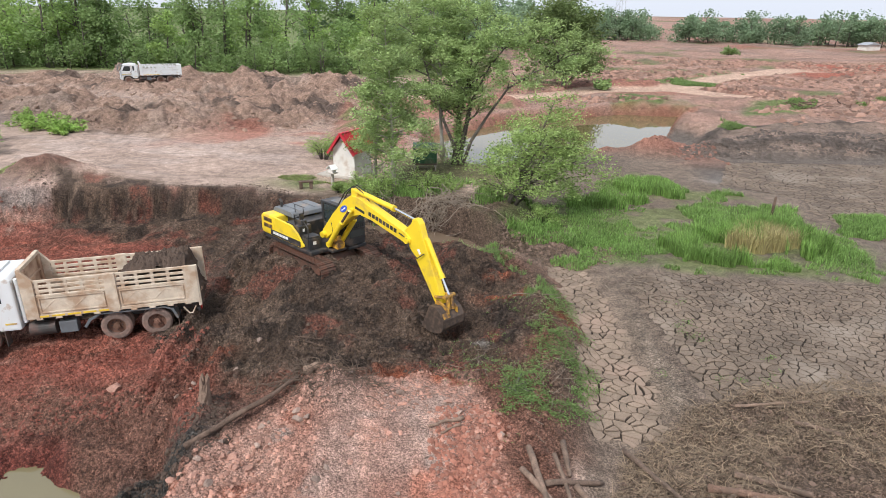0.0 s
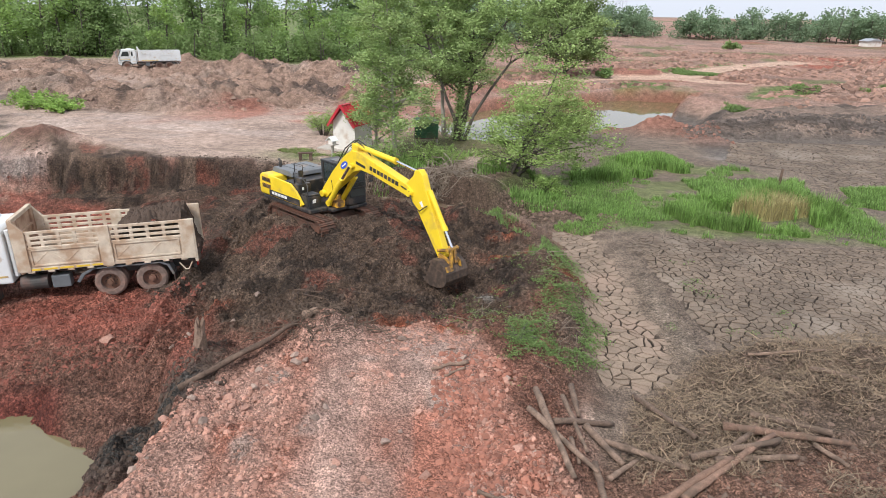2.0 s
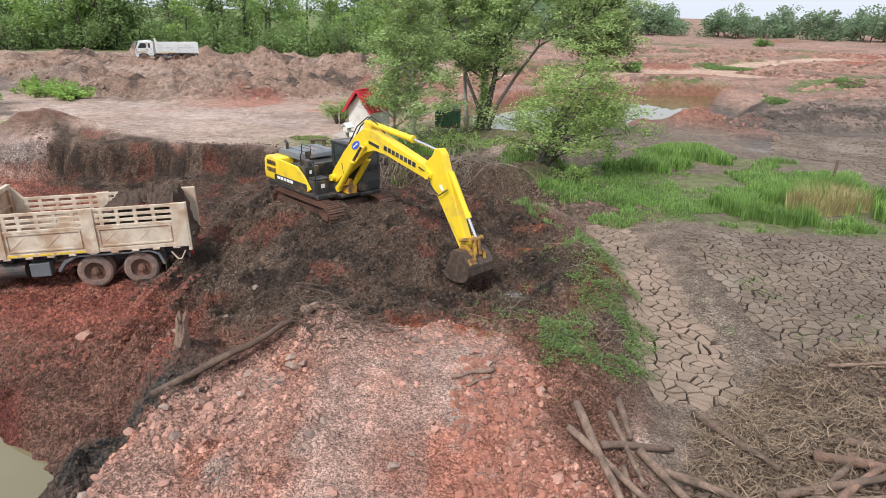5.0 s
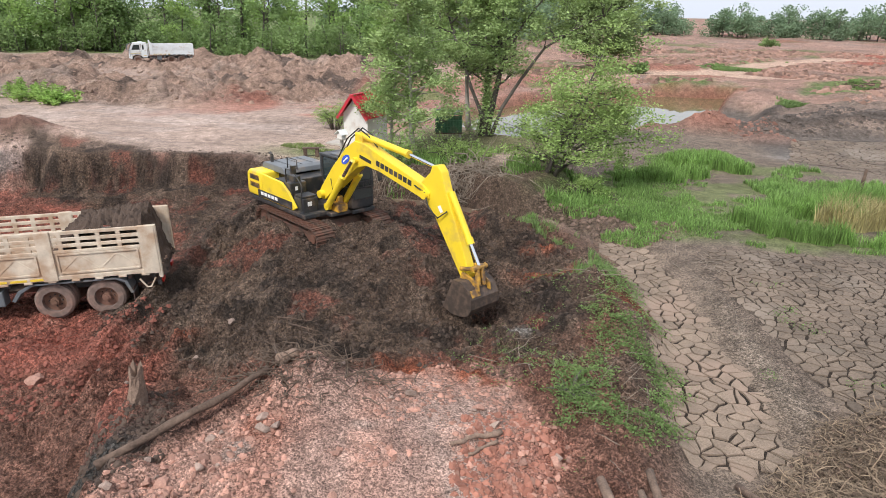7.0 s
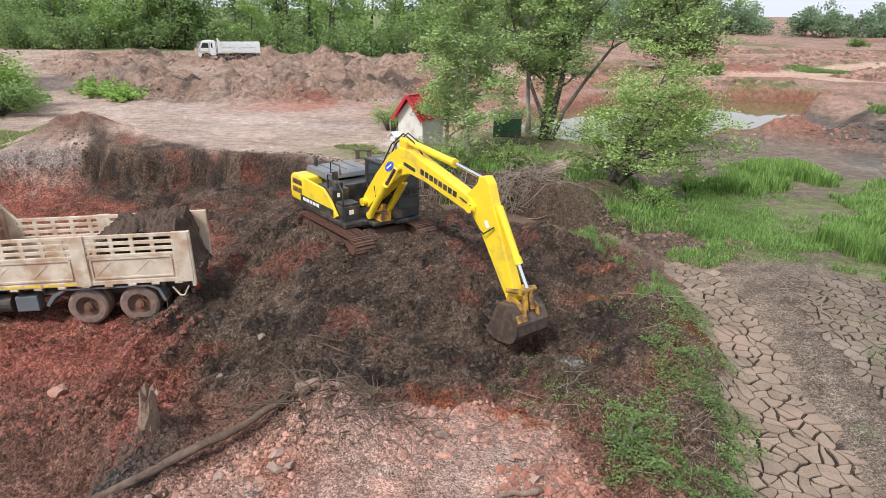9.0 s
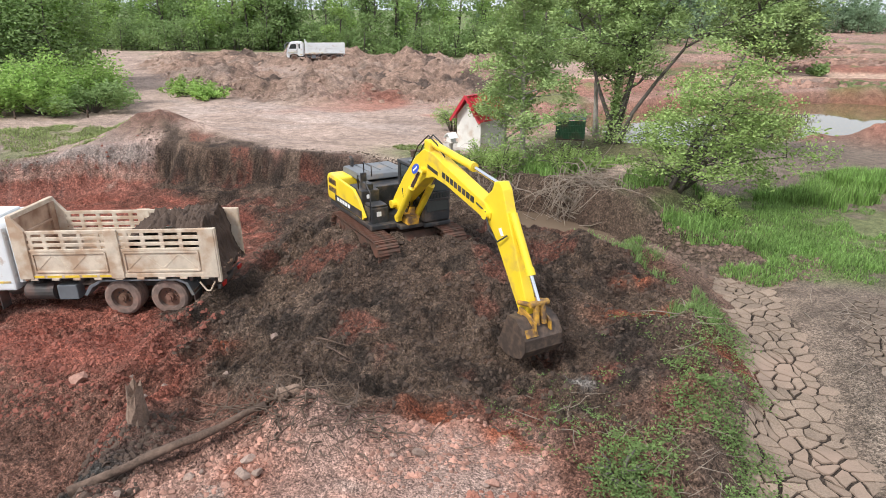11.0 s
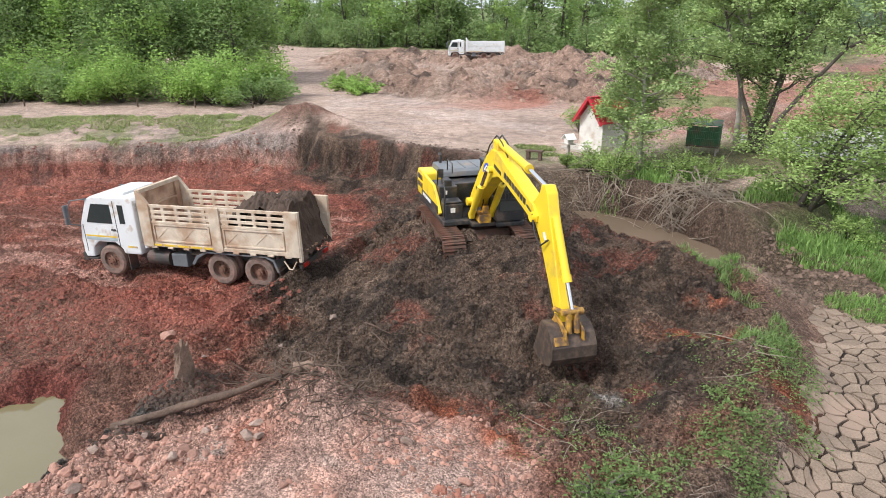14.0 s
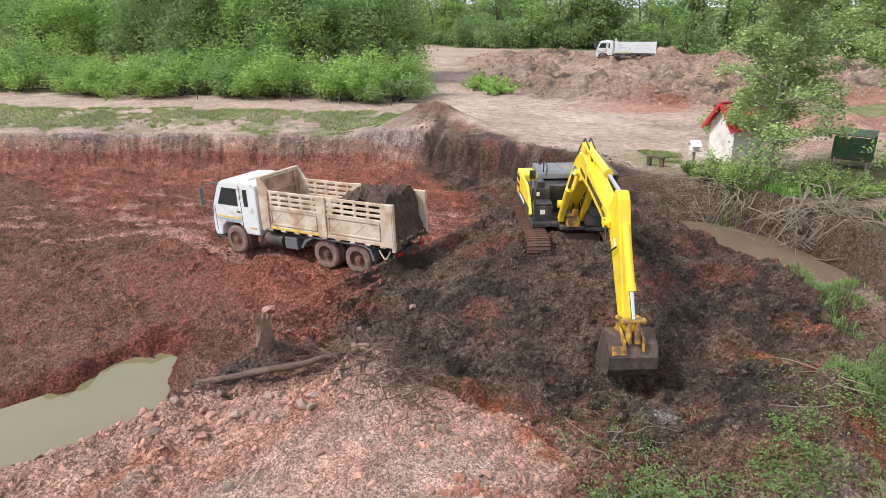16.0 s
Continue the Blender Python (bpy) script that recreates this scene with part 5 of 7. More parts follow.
def build_truck(m, label, loaded, paint):
    tr = thing("dump_truck", m, label, "truck")
    hw = 0.92
    for s in (-1, 1):
        part("chassis_rail", boxes(((7.4, 0.12, 0.26), (2.3, s * 0.3, 0.8)), bev=0.02), CHASSIS, tr)
    for x in (-1.2, 2.0, 3.4):
        part("cross_member", boxes(((0.14, 0.6, 0.2), (x, 0, 0.78)), bev=0.02), CHASSIS, tr)
    for x in (0, 1.3):
        part("axle", rods(((x, -0.75, 0.515), (x, 0.75, 0.515), 0.1)), CHASSIS, tr)
        for s in (-1, 1):
            wheel(tr, x, s * (hw - 0.2), True, True)
            wheel(tr, x, s * (hw - 0.49), False, True)
    part("axle", rods(((5.36, -0.75, 0.515), (5.36, 0.75, 0.515), 0.08)), CHASSIS, tr)
    for s in (-1, 1):
        wheel(tr, 5.36, s * (hw - 0.17), True, False)
        part("mudguard", plate([(-0.75, 0.62), (-0.62, 0.98), (-0.35, 1.09), (1.75, 1.09), (2.1, 0.92), (2.28, 0.66), (2.2, 0.62), (2.02, 0.86), (1.7, 1.04), (-0.33, 1.04), (-0.55, 0.93), (-0.67, 0.6)], 0.5, s * (hw - 0.25), 0.01), GREY_PAINT, tr, "dusty grey mudguard over the rear wheels")
        part("mudflap", boxes(((0.03, 0.48, 0.45), (-0.72, s * (hw - 0.28), 0.5)), bev=0.01), CHASSIS, tr)
        part("mudflap", boxes(((0.03, 0.36, 0.55), (4.66, s * (hw - 0.2), 0.52)), bev=0.01), CHASSIS, tr)
        part("tool_box", boxes(((0.55, 0.36, 0.42), (2.75, s * (hw - 0.22), 0.72)), bev=0.03), GREY_PAINT, tr, "blue-grey box under the bed")
        part("fuel_tank", rods(((3.15, s * (hw - 0.26), 0.7), (3.95, s * (hw - 0.26), 0.7), 0.24), sides=18), CHASSIS, tr)
        part("air_tank", rods(((4.15, s * (hw - 0.22), 0.95), (4.5, s * (hw - 0.22), 0.95), 0.16), sides=16), WHITE_PAINT, tr, "white round tank behind the cab")
    # bed
    bed = part("bed_floor", boxes(((5.3, 2 * hw - 0.05, 0.1), (1.15, 0, 1.2)), bev=0.01), BED_INNER, tr, "rust-stained inside of the tipping bed")
    for k in range(9):
        part("floor_beam", boxes(((0.1, 2 * hw - 0.1, 0.14), (-1.3 + 0.6 * k, 0, 1.08)), bev=0.01), CHASSIS, bed)
    for y in (-hw, hw):
        bed_side(bed, y, paint)
    part("headboard", boxes(((0.07, 2 * hw - 0.1, 1.8), (3.82, 0, 1.95)), bev=0.02), BED_INNER, bed, "rust-stained headboard of the bed")
    part("headboard_cap", boxes(((0.14, 2 * hw + 0.04, 0.13), (3.82, 0, 2.87)), bev=0.02), paint, bed)
    for k in range(3):
        part("headboard_rail", boxes(((0.09, 2 * hw - 0.5, 0.07), (3.76, 0, 1.5 + 0.42 * k)), bev=0.015), BED_INNER, bed)
    for s in (-1, 1):
        part("headboard_post", boxes(((0.1, 0.22, 1.75), (3.76, s * (hw - 0.16), 1.95)), bev=0.02), BED_INNER, bed)
        part("rear_post", boxes(((0.1, 0.12, 1.5), (-1.52, s * hw, 1.76)), bev=0.02), paint, bed)
    if not loaded:
        gate = part("tailgate", boxes(((0.06, 2 * hw - 0.1, 1.35), (-1.5, 0, 1.75)), bev=0.015), paint, bed)
        for k in range(3):
            part("gate_rail", boxes(((0.1, 2 * hw - 0.12, 0.08), (-1.52, 0, 1.2 + 0.5 * k)), bev=0.015), paint, gate)
    part("tail_bar", boxes(((0.1, 1.7, 0.14), (-1.42, 0, 0.82)), bev=0.02), CHASSIS, tr)
    for s in (-1, 1):
        part("tail_lamp", boxes(((0.05, 0.25, 0.12), (-1.49, s * 0.62, 0.84)), bev=0.01), RED_LAMP, tr)
        part("bed_hook", tube_mesh([(-0.95, s * hw, 1.0), (-1.12, s * (hw + 0.02), 0.76), (-1.22, s * (hw + 0.02), 0.76), (-1.36, s * hw, 1.0)], 0.025), paint, tr)
    # cab
    cw = 0.91
    prof = [(4.12, 0.8), (4.12, 2.55), (4.25, 2.66), (5.65, 2.66), (5.92, 2.54), (6.3, 1.72), (6.38, 1.2), (6.38, 0.6), (6.02, 0.6), (5.95, 0.95), (5.72, 1.14), (5.05, 1.14), (4.82, 0.95), (4.78, 0.8)]
    cab = part("cab", plate(prof, 2 * cw, 0, 0.06), WHITE_PAINT, tr, "white cab with a blue-grey and yellow stripe")
    part("roof_fairing", boxes(((0.6, 1.4, 0.1), (4.9, 0, 2.69)), bev=0.04), WHITE_PAINT, cab)
    part("sun_visor", boxes(((0.25, 1.6, 0.05), (5.98, 0, 2.5), (0, 15, 0)), bev=0.015), GREY_PAINT, cab)
    part("windscreen", boxes(((0.02, 1.56, 0.82), (6.14, 0, 2.13), (0, -24.5, 0)), bev=0.005), GLASS, cab)
    for s in (-1, 1):
        y = s * cw
        part("side_window", plate([(5.02, 1.78), (5.02, 2.4), (5.72, 2.4), (6.02, 1.78)], 0.02, y + s * 0.002, 0.004), GLASS, cab)
        part("rear_window", boxes(((0.2, 0.02, 0.6), (4.62, y + s * 0.002, 2.1)), bev=0.004), GLASS, cab)
        for x, z, h in ((4.88, 1.78, 1.5), (6.2, 1.25, 0.9)):
            part("door_seam", boxes(((0.02, 0.014, h), (x, y, z)), bev=0), CHASSIS, cab)
        part("door_handle", boxes(((0.16, 0.04, 0.05), (5.02, y + s * 0.01, 1.58)), bev=0.01), CHASSIS, cab)
        part("stripe", boxes(((1.2, 0.01, 0.05), (5.55, y + s * 0.003, 1.34)), bev=0.002), TAPE, cab)
        part("stripe", boxes(((1.2, 0.01, 0.09), (5.55, y + s * 0.003, 1.25)), bev=0.002), STRIPE_GREY, cab)
        part("marker_tape", boxes(((0.35, 0.01, 0.06), (4.4, y + s * 0.003, 1.05)), bev=0.002), TAPE, cab)
        part("head_lamp", boxes(((0.05, 0.36, 0.2), (6.38, s * 0.66, 0.95)), bev=0.02), CHROME, cab)
        hose([(5.85, y, 2.55), (6.35, y + s * 0.15, 2.5), (6.55, y + s * 0.22, 2.15), (6.55, y + s * 0.22, 1.75), (6.28, y, 1.65)], 0.022, cab, "mirror_arm", GREY_PAINT)
        part("mirror", boxes(((0.08, 0.16, 0.42), (6.55, y + s * 0.22, 2.15)), bev=0.03), GREY_PAINT, cab)
        part("small_mirror", boxes(((0.08, 0.16, 0.2), (6.55, y + s * 0.22, 1.82)), bev=0.03), GREY_PAINT, cab)
        part("step", boxes(((0.4, 0.25, 0.06), (6.1, s * (cw - 0.13), 0.55)), bev=0.01), CHASSIS, cab)
    part("bumper", boxes(((0.2, 2 * cw, 0.3), (6.38, 0, 0.6)), bev=0.05), CHASSIS, cab)
    part("grille", boxes(((0.03, 1.0, 0.35), (6.385, 0, 1.25)), bev=0.01), CHASSIS, cab)
    part("air_intake", rods(((4.02, hw - 0.2, 1.0), (4.02, hw - 0.2, 2.55), 0.08)), WHITE_PAINT, tr)
    if loaded:
        # heaped soil in the rear half, slumping at the open tail
        nx, ny = 110, 56
        X, Y = np.meshgrid(np.linspace(-1.66, 2.3, nx), np.linspace(-hw + 0.03, hw - 0.03, ny))
        top = 1.14 + 1.32 * step(1.9, 0.3, X + 0.25 * fbm(X, Y, 1, 3, 95)) - 0.22 * (np.abs(Y) / hw) ** 3
        Z = top + (0.22 * fbm(X + 40, Y + 7, 0.7, 4, 91) + 0.22 * lumps_of(X + 20, Y + 20, 0.3, 93) + 0.16 * lumps_of(X + 20, Y + 20, 0.13, 94)) * step(2.2, 1.2, X)
        Z = Z - 1.5 * step(-1.2, -1.66, X + 0.12 * fbm(X, Y, 0.5, 3, 96)) ** 0.7
        X = X + np.where(X < -1.2, 0.1 * fbm(Z * 1.3 + 5, Y, 0.3, 4, 98, 0.65) + 0.1 * lumps_of(Z + 30, Y + 9, 0.18, 97), 0)
        verts = np.stack([X, Y, np.maximum(Z, 0.95)], -1).reshape(-1, 3)
        i = (np.arange(ny - 1)[:, None] * nx + np.arange(nx - 1)).ravel()
        ob = mesh_object("soil_load", verts, np.stack([i, i + 1, i + nx + 1, i + nx], 1), CLOD_DARK, None, False)
        ob.matrix_basis = m
        tagged(ob, "heap of dark dug soil in the truck bed", "soil heap")
    return tr


build_truck(pose(-10.44, 17.73, 0.0, 0, 1.94, 196.7), "white dump truck with scratched cream bed full of dark soil", True, BED_PAINT)
build_truck(pose(-38.6, 81.1, 1.6, 0, 0, 210) @ Matrix.Diagonal((0.9, 0.9, 0.9, 1)), "distant white dump truck on the spoil heaps", False, WHITE_PAINT)


# ---- vegetation ----
RNG = np.random.default_rng(7)


def leaf_mesh(centres, size, rng, droop=0.3, narrow=0.5):
    """Four-cornered leaves at random turns round the given places."""
    n = len(centres)
    a = rng.normal(size=(n, 3))
    a[:, 2] = np.abs(a[:, 2]) * 0.5 - droop * 0.3
    a /= np.linalg.norm(a, axis=1, keepdims=True)
    b = np.cross(a, rng.normal(size=(n, 3)))
    b /= np.linalg.norm(b, axis=1, keepdims=True) + 1e-9
    s = size * rng.uniform(0.6, 1.3, (n, 1))
    v = np.stack([centres, centres + s * (0.5 * a + narrow * 0.5 * b), centres + s * a, centres + s * (0.5 * a - narrow * 0.5 * b)], 1)
    return v.reshape(-1, 3), np.arange(4 * n).reshape(n, 4)


def skeleton_of(h, spread, rng, lean=(0, 0), limbs=9, r0=0.16, first=0.3, stems=1, rise=0.7):
    """Stems and limbs of a tree, and the places where its foliage sits."""
    pieces, spots = [], []
    for s in range(stems):
        ang = rng.uniform(0, 6.28)
        off = Vector((0.25 * math.cos(ang), 0.25 * math.sin(ang), 0)) if stems > 1 else Vector((0, 0, 0))
        tip = Vector((lean[0] + (rng.normal() * 0.12 * h if stems > 1 else 0), lean[1] + (rng.normal() * 0.12 * h if stems > 1 else 0), h * rng.uniform(0.85, 1.0)))
        path, radii = [], []
        for k in range(8):
            u = k / 7
            p = off.lerp(off + tip, u) + Vector((rng.normal(), rng.normal(), 0)) * 0.022 * h * u * (1.2 - u)
            path.append(p - Vector((0, 0, 0.25 if k == 0 else 0)))
            radii.append(r0 * (1 - 0.85 * u) * (1.35 if k == 0 else 1) / (1 if stems == 1 else 1.3))
        pieces.append(tube(path, radii, 8))
        for i in range(limbs):
            u = first + (1 - first) * (i + rng.uniform(0, 0.8)) / limbs
            f = u * 7
            k = min(6, int(f))
            start = path[k].lerp(path[k + 1], f - k)
            az = i * 2.4 + rng.uniform(-0.5, 0.5) + s
            ln = spread * (1.1 - 0.55 * u) * rng.uniform(0.65, 1.15)
            d = Vector((math.cos(az), math.sin(az), 0)) * ln + Vector((0, 0, ln * rise * rng.uniform(0.4, 1.1)))
            lp = [start + d * t + Vector((rng.normal(), rng.normal(), rng.normal())) * 0.05 * ln * t - Vector((0, 0, 0.12 * ln * t * t)) for t in (0, 0.3, 0.6, 0.85, 1.0)]
            rr = r0 * (1 - 0.75 * u) * 0.55
            pieces.append(tube(lp, [rr, rr * 0.75, rr * 0.5, rr * 0.3, rr * 0.12], 6))
            spots += [lp[2], lp[3], lp[4]]
            for j in range(2):
                st = lp[1 + j]
                e = st + Vector((rng.normal(), rng.normal(), 0.5 * abs(rng.normal()))) * ln * 0.35
                pieces.append(tube([st, st.lerp(e, 0.55) + Vector((0, 0, 0.03)), e], [rr * 0.4, rr * 0.25, rr * 0.08], 5))
                spots.append(e)
        spots.append(off + tip)
    return pieces, np.array([tuple(p) for p in spots])


def build_tree(name, x, y, h, spread, leaves, size, mat, label, seed, lean=(0, 0), limbs=9, r0=0.16, first=0.3, stems=1, clump=0.55, bark=None, vines=0, category="tree", group="", rise=0.7, flat=0.6, extra=(), boughs=(), tufts=0):
    rng = np.random.default_rng(seed)
    th = thing(name, pose(x, y, height(x, y)), label, category, group)
    pieces, spots = skeleton_of(h, spread, rng, lean, limbs, r0, first, stems, rise)
    # leaning stems that carry the outer boughs
    forks = []
    for bough in boughs:
        path = [Vector(p) for p in bough]
        pieces.append(tube(path, [r0 * (0.75 - 0.55 * k / (len(path) - 1)) for k in range(len(path))], 7))
        forks += [a.lerp(b, t) for a, b in zip(path, path[1:]) for t in (0, 0.5)] + [path[-1]]
        spots = np.concatenate([spots, np.array([tuple(path[-1] + Vector(rng.normal(size=3)) * 0.5) for k in range(5)])])
    for e in extra:
        spots = np.concatenate([spots, np.array(e)[None, :] + rng.normal(size=(7, 3)) * np.array((0.75, 0.75, 0.4))])
        b = Vector(e)
        a = min((f for f in forks if f.z < b.z - 0.2), key=lambda f: (f - b).length)
        pieces.append(tube([a, a.lerp(b, 0.35) + Vector((rng.normal() * 0.2, rng.normal() * 0.2, 0.25)), a.lerp(b, 0.7) + Vector((rng.normal() * 0.2, rng.normal() * 0.2, 0.3)), b], [r0 * 0.26, r0 * 0.2, r0 * 0.13, r0 * 0.05], 5))
    v, f = gather(pieces)
    mesh_object("trunk", v, f, bark or BARK, th, True)
    w = rng.uniform(0.3, 1.0, len(spots))
    idx = rng.choice(len(spots), leaves, p=w / w.sum())
    off = rng.normal(size=(leaves, 3))
    off /= np.linalg.norm(off, axis=1, keepdims=True)
    off *= (rng.uniform(0, 1, (leaves, 1)) ** 0.45) * clump * spread * 0.42 * rng.uniform(0.6, 1.3, len(spots))[idx][:, None]
    off[:, 2] *= flat
    if tufts:
        # leaves gather round twig ends
        k = rng.integers(0, tufts, leaves)
        off = off[idx * 0 + (idx * 7919 + k * 104729) % leaves] * 0.85 + rng.normal(size=(leaves, 3)) * np.array((1, 1, 0.55)) * 0.2
    c = spots[idx] + off
    if vines:
        vz = rng.uniform(0, h * 0.72, vines)
        a = rng.uniform(0, 6.28, vines)
        rad = np.abs(rng.normal(size=vines)) * (0.45 + 0.25 * np.sin(vz * 2.1 + seed))
        c = np.concatenate([c, np.stack([lean[0] * vz / h + rad * np.cos(a), lean[1] * vz / h + rad * np.sin(a), vz], 1)])
    c = c[c[:, 2] > 0.05]
    v, f = leaf_mesh(c, size, rng)
    mesh_object("crown", v, f, mat, th)
    return th


def build_bush(name, x, y, w, h, leaves, size, mat, label, seed, group="", category="bush"):
    rng = np.random.default_rng(seed)
    th = thing(name, pose(x, y, height(x, y)), label, category, group)
    pieces, spots = [], []
    for i in range(14):
        az, r = rng.uniform(0, 6.28), w * 0.5 * math.sqrt(rng.uniform(0.02, 1))
        e = Vector((r * math.cos(az), r * math.sin(az), h * rng.uniform(0.35, 1.0) * (1 - 0.5 * (2 * r / w) ** 2)))
        pieces.append(tube([(0.15 * math.cos(az), 0.15 * math.sin(az), -0.1), e * 0.5 + Vector((0, 0, 0.12 * h)), e], [0.05, 0.03, 0.008], 5))
        spots += [e, e * 0.75, e * 0.5 + Vector((0, 0, 0.1 * h))]
    v, f = gather(pieces)
    mesh_object("stem", v, f, BARK, th, True)
    spots = np.array([tuple(p) for p in spots])
    idx = rng.integers(0, len(spots), leaves)
    off = rng.normal(size=(leaves, 3))
    off /= np.linalg.norm(off, axis=1, keepdims=True)
    off *= (rng.uniform(0, 1, (leaves, 1)) ** 0.5) * min(w, h) * 0.24
    c = spots[idx] + off
    c[:, 2] = np.abs(c[:, 2])
    v, f = leaf_mesh(c, size, rng)
    mesh_object("crown", v, f, mat, th)
    return th


# trees by the shed
build_tree("tree", -3.85, 32.4, 10.2, 2.2, 20000, 0.14, LEAF_NEAR, "slender pale-barked tree wrapped in leafy vines beside the ditch", 11, tufts=5, lean=(-0.5, 0.3), limbs=26, r0=0.14, first=0.16, bark=BARK_PALE, vines=5200, clump=0.52)
build_tree("tree", -5.3, 34.4, 6.6, 1.7, 9000, 0.14, LEAF_NEAR, "young leafy tree leaning over the ditch bank", 12, tufts=5, lean=(0.5, 0.2), limbs=18, r0=0.1, first=0.12, bark=BARK_PALE, clump=0.55, vines=900)
build_tree("tree", -0.6, 39.6, 10.8, 2.6, 34000, 0.165, LEAF_NEAR, "tall many-stemmed tree with a spreading light green crown", 13, tufts=5, lean=(0.3, 0.3), limbs=12, r0=0.17, first=0.3, stems=4, clump=0.62, vines=5000, boughs=(((0.3, -0.2, -0.2), (0.9, -0.1, 1.6), (1.9, 0.1, 3.2), (3.1, 0.2, 4.9), (4.6, 0.2, 5.9), (6.2, 0.3, 6.6)), ((0.1, 0.2, -0.2), (0.5, 0.3, 2.0), (0.9, 0.4, 4.2), (1.9, 0.4, 6.2), (3.0, 0.5, 7.6))), extra=((2.2, 0.5, 7.4), (3.4, 0.2, 7.3), (4.6, 0.6, 6.4), (2.6, 0, 8.6), (4.0, 0.2, 8.2), (4.6, -0.3, 5.6), (3.0, -0.2, 5.9), (5.6, 0.2, 7.3), (6.6, 0.5, 6.5), (7.4, 0, 7.0), (5.4, -0.3, 8.4), (6.6, 0.2, 8.0), (7.8, 0.3, 6.0)))
build_tree("tree", -1.6, 41.2, 11.2, 2.8, 24000, 0.13, LEAF_NEAR, "tall thin tree with open airy crown behind the green hut", 14, tufts=5, lean=(-0.8, 0.2), limbs=20, r0=0.15, first=0.3, bark=BARK_PALE, clump=0.5)
build_tree("tree", 12.0, 88, 9.5, 5.4, 15000, 0.45, LEAF_DEEP, "round dense dark green tree beyond the pond", 15, limbs=26, r0=0.25, first=0.03, clump=0.75, flat=0.85)
# leaning bush by the grass
build_tree("bush", 2.6, 31.2, 4.3, 3.0, 21000, 0.13, LEAF_BUSH, "wild sprawling light green bush with bare grey branches", 16, tufts=5, lean=(1.6, -0.3), limbs=15, r0=0.1, first=0.06, stems=3, clump=0.4, category="bush", rise=0.45, vines=900, boughs=(((0.2, 0, -0.1), (0.9, -0.2, 1.0), (2.0, -0.4, 1.9), (3.2, -0.5, 2.4)), ((0.3, 0.1, -0.1), (1.3, 0.1, 0.8), (2.6, 0.2, 1.3), (3.9, 0.2, 1.5)), ((0, 0, -0.1), (0.6, 0.2, 2.2), (1.5, 0.3, 4.0), (2.0, 0.3, 5.4))), extra=((1.8, 0.2, 5.0), (2.2, 0.4, 4.4), (3.0, -0.3, 2.9), (3.6, 0.2, 2.1), (2.4, -0.6, 1.5), (3.4, -0.3, 1.0), (1.2, -0.8, 1.2)))
build_bush("bush", -9.6, 40.2, 2.6, 1.9, 3000, 0.11, LEAF_BUSH, "bright green shrub beside the small shed", 17)
for i, (x, y, w, h) in enumerate(((-33.6, 48.4, 4.6, 1.2), (-36.5, 50.6, 4.2, 1.3), (-31.5, 46.9, 2.6, 0.9))):
    build_bush("bush", x, y, w, h, 2200, 0.2, LEAF_LEFT, "low bright green scrub on the spoil edge", 18 + i, group="scrub on the spoil edge")
for i, (x, y, w, h) in enumerate(((-5.6, 31.6, 2.0, 1.2), (-4.6, 31.4, 1.8, 1.5), (-2.2, 32.4, 2.2, 1.6), (-0.8, 33.0, 1.8, 1.0), (-6.8, 32.0, 1.4, 0.7), (4.2, 29.6, 2.4, 1.0))):
    build_bush("bush", x, y, w, h, 2400, 0.1, LEAF_BUSH, "low leafy undergrowth on the ditch bank", 30 + i, group="undergrowth on the ditch bank")

build_bush("bush", 1.9, 12.9, 1.2, 0.5, 900, 0.07, WEED, "small leafy weed bush on the soil slope", 47)

# thicket along the cart track west of the pit
def beside_track(x, y, gap):
    """Moves a place off the track that climbs past the thicket."""
    d = -(x + 30) * 0.665 - (y - 38) * 0.747
    return (x - 0.665 * max(0, gap - d), y - 0.747 * max(0, gap - d))


for i in range(34):
    u, row = (i // 2) / 12, i % 2
    x, y = -33.6 - 33 * u + RNG.uniform(-0.8, 0.8) - 1.6 * row, 37.1 - 20.5 * u + RNG.uniform(-0.4, 0.9) + 2.6 * row
    x, y = beside_track(x - 0.8, y + 0.9, 2.6)
    build_bush("bush", x, y, RNG.uniform(5.0, 7.5), RNG.uniform(2.2, 3.8) + 1.2 * row, 4600, 0.24, LEAF_LEFT if i % 5 else LEAF_DARK, "dense bright green bush beside the dirt track", 50 + i, group="thicket by the track")
for i in range(28):
    u = 1.4 * (i + RNG.uniform(0, 0.6)) / 28
    back = RNG.uniform(4, 16)
    x, y = beside_track(-34 - 36 * u - 0.5 * back, 43 - 20 * u + 0.85 * back, 4.5)
    build_tree("tree", x, y, RNG.uniform(7.5, 11.5), RNG.uniform(3.4, 4.8), 7500, 0.3, LEAF_LEFT if i % 2 else LEAF_DARK, "leafy tree in the thicket west of the pit", 80 + i, lean=(RNG.normal() * 0.8, RNG.normal() * 0.8), limbs=15, r0=0.17, first=0.1, clump=1.0, group="thicket trees", flat=0.8)


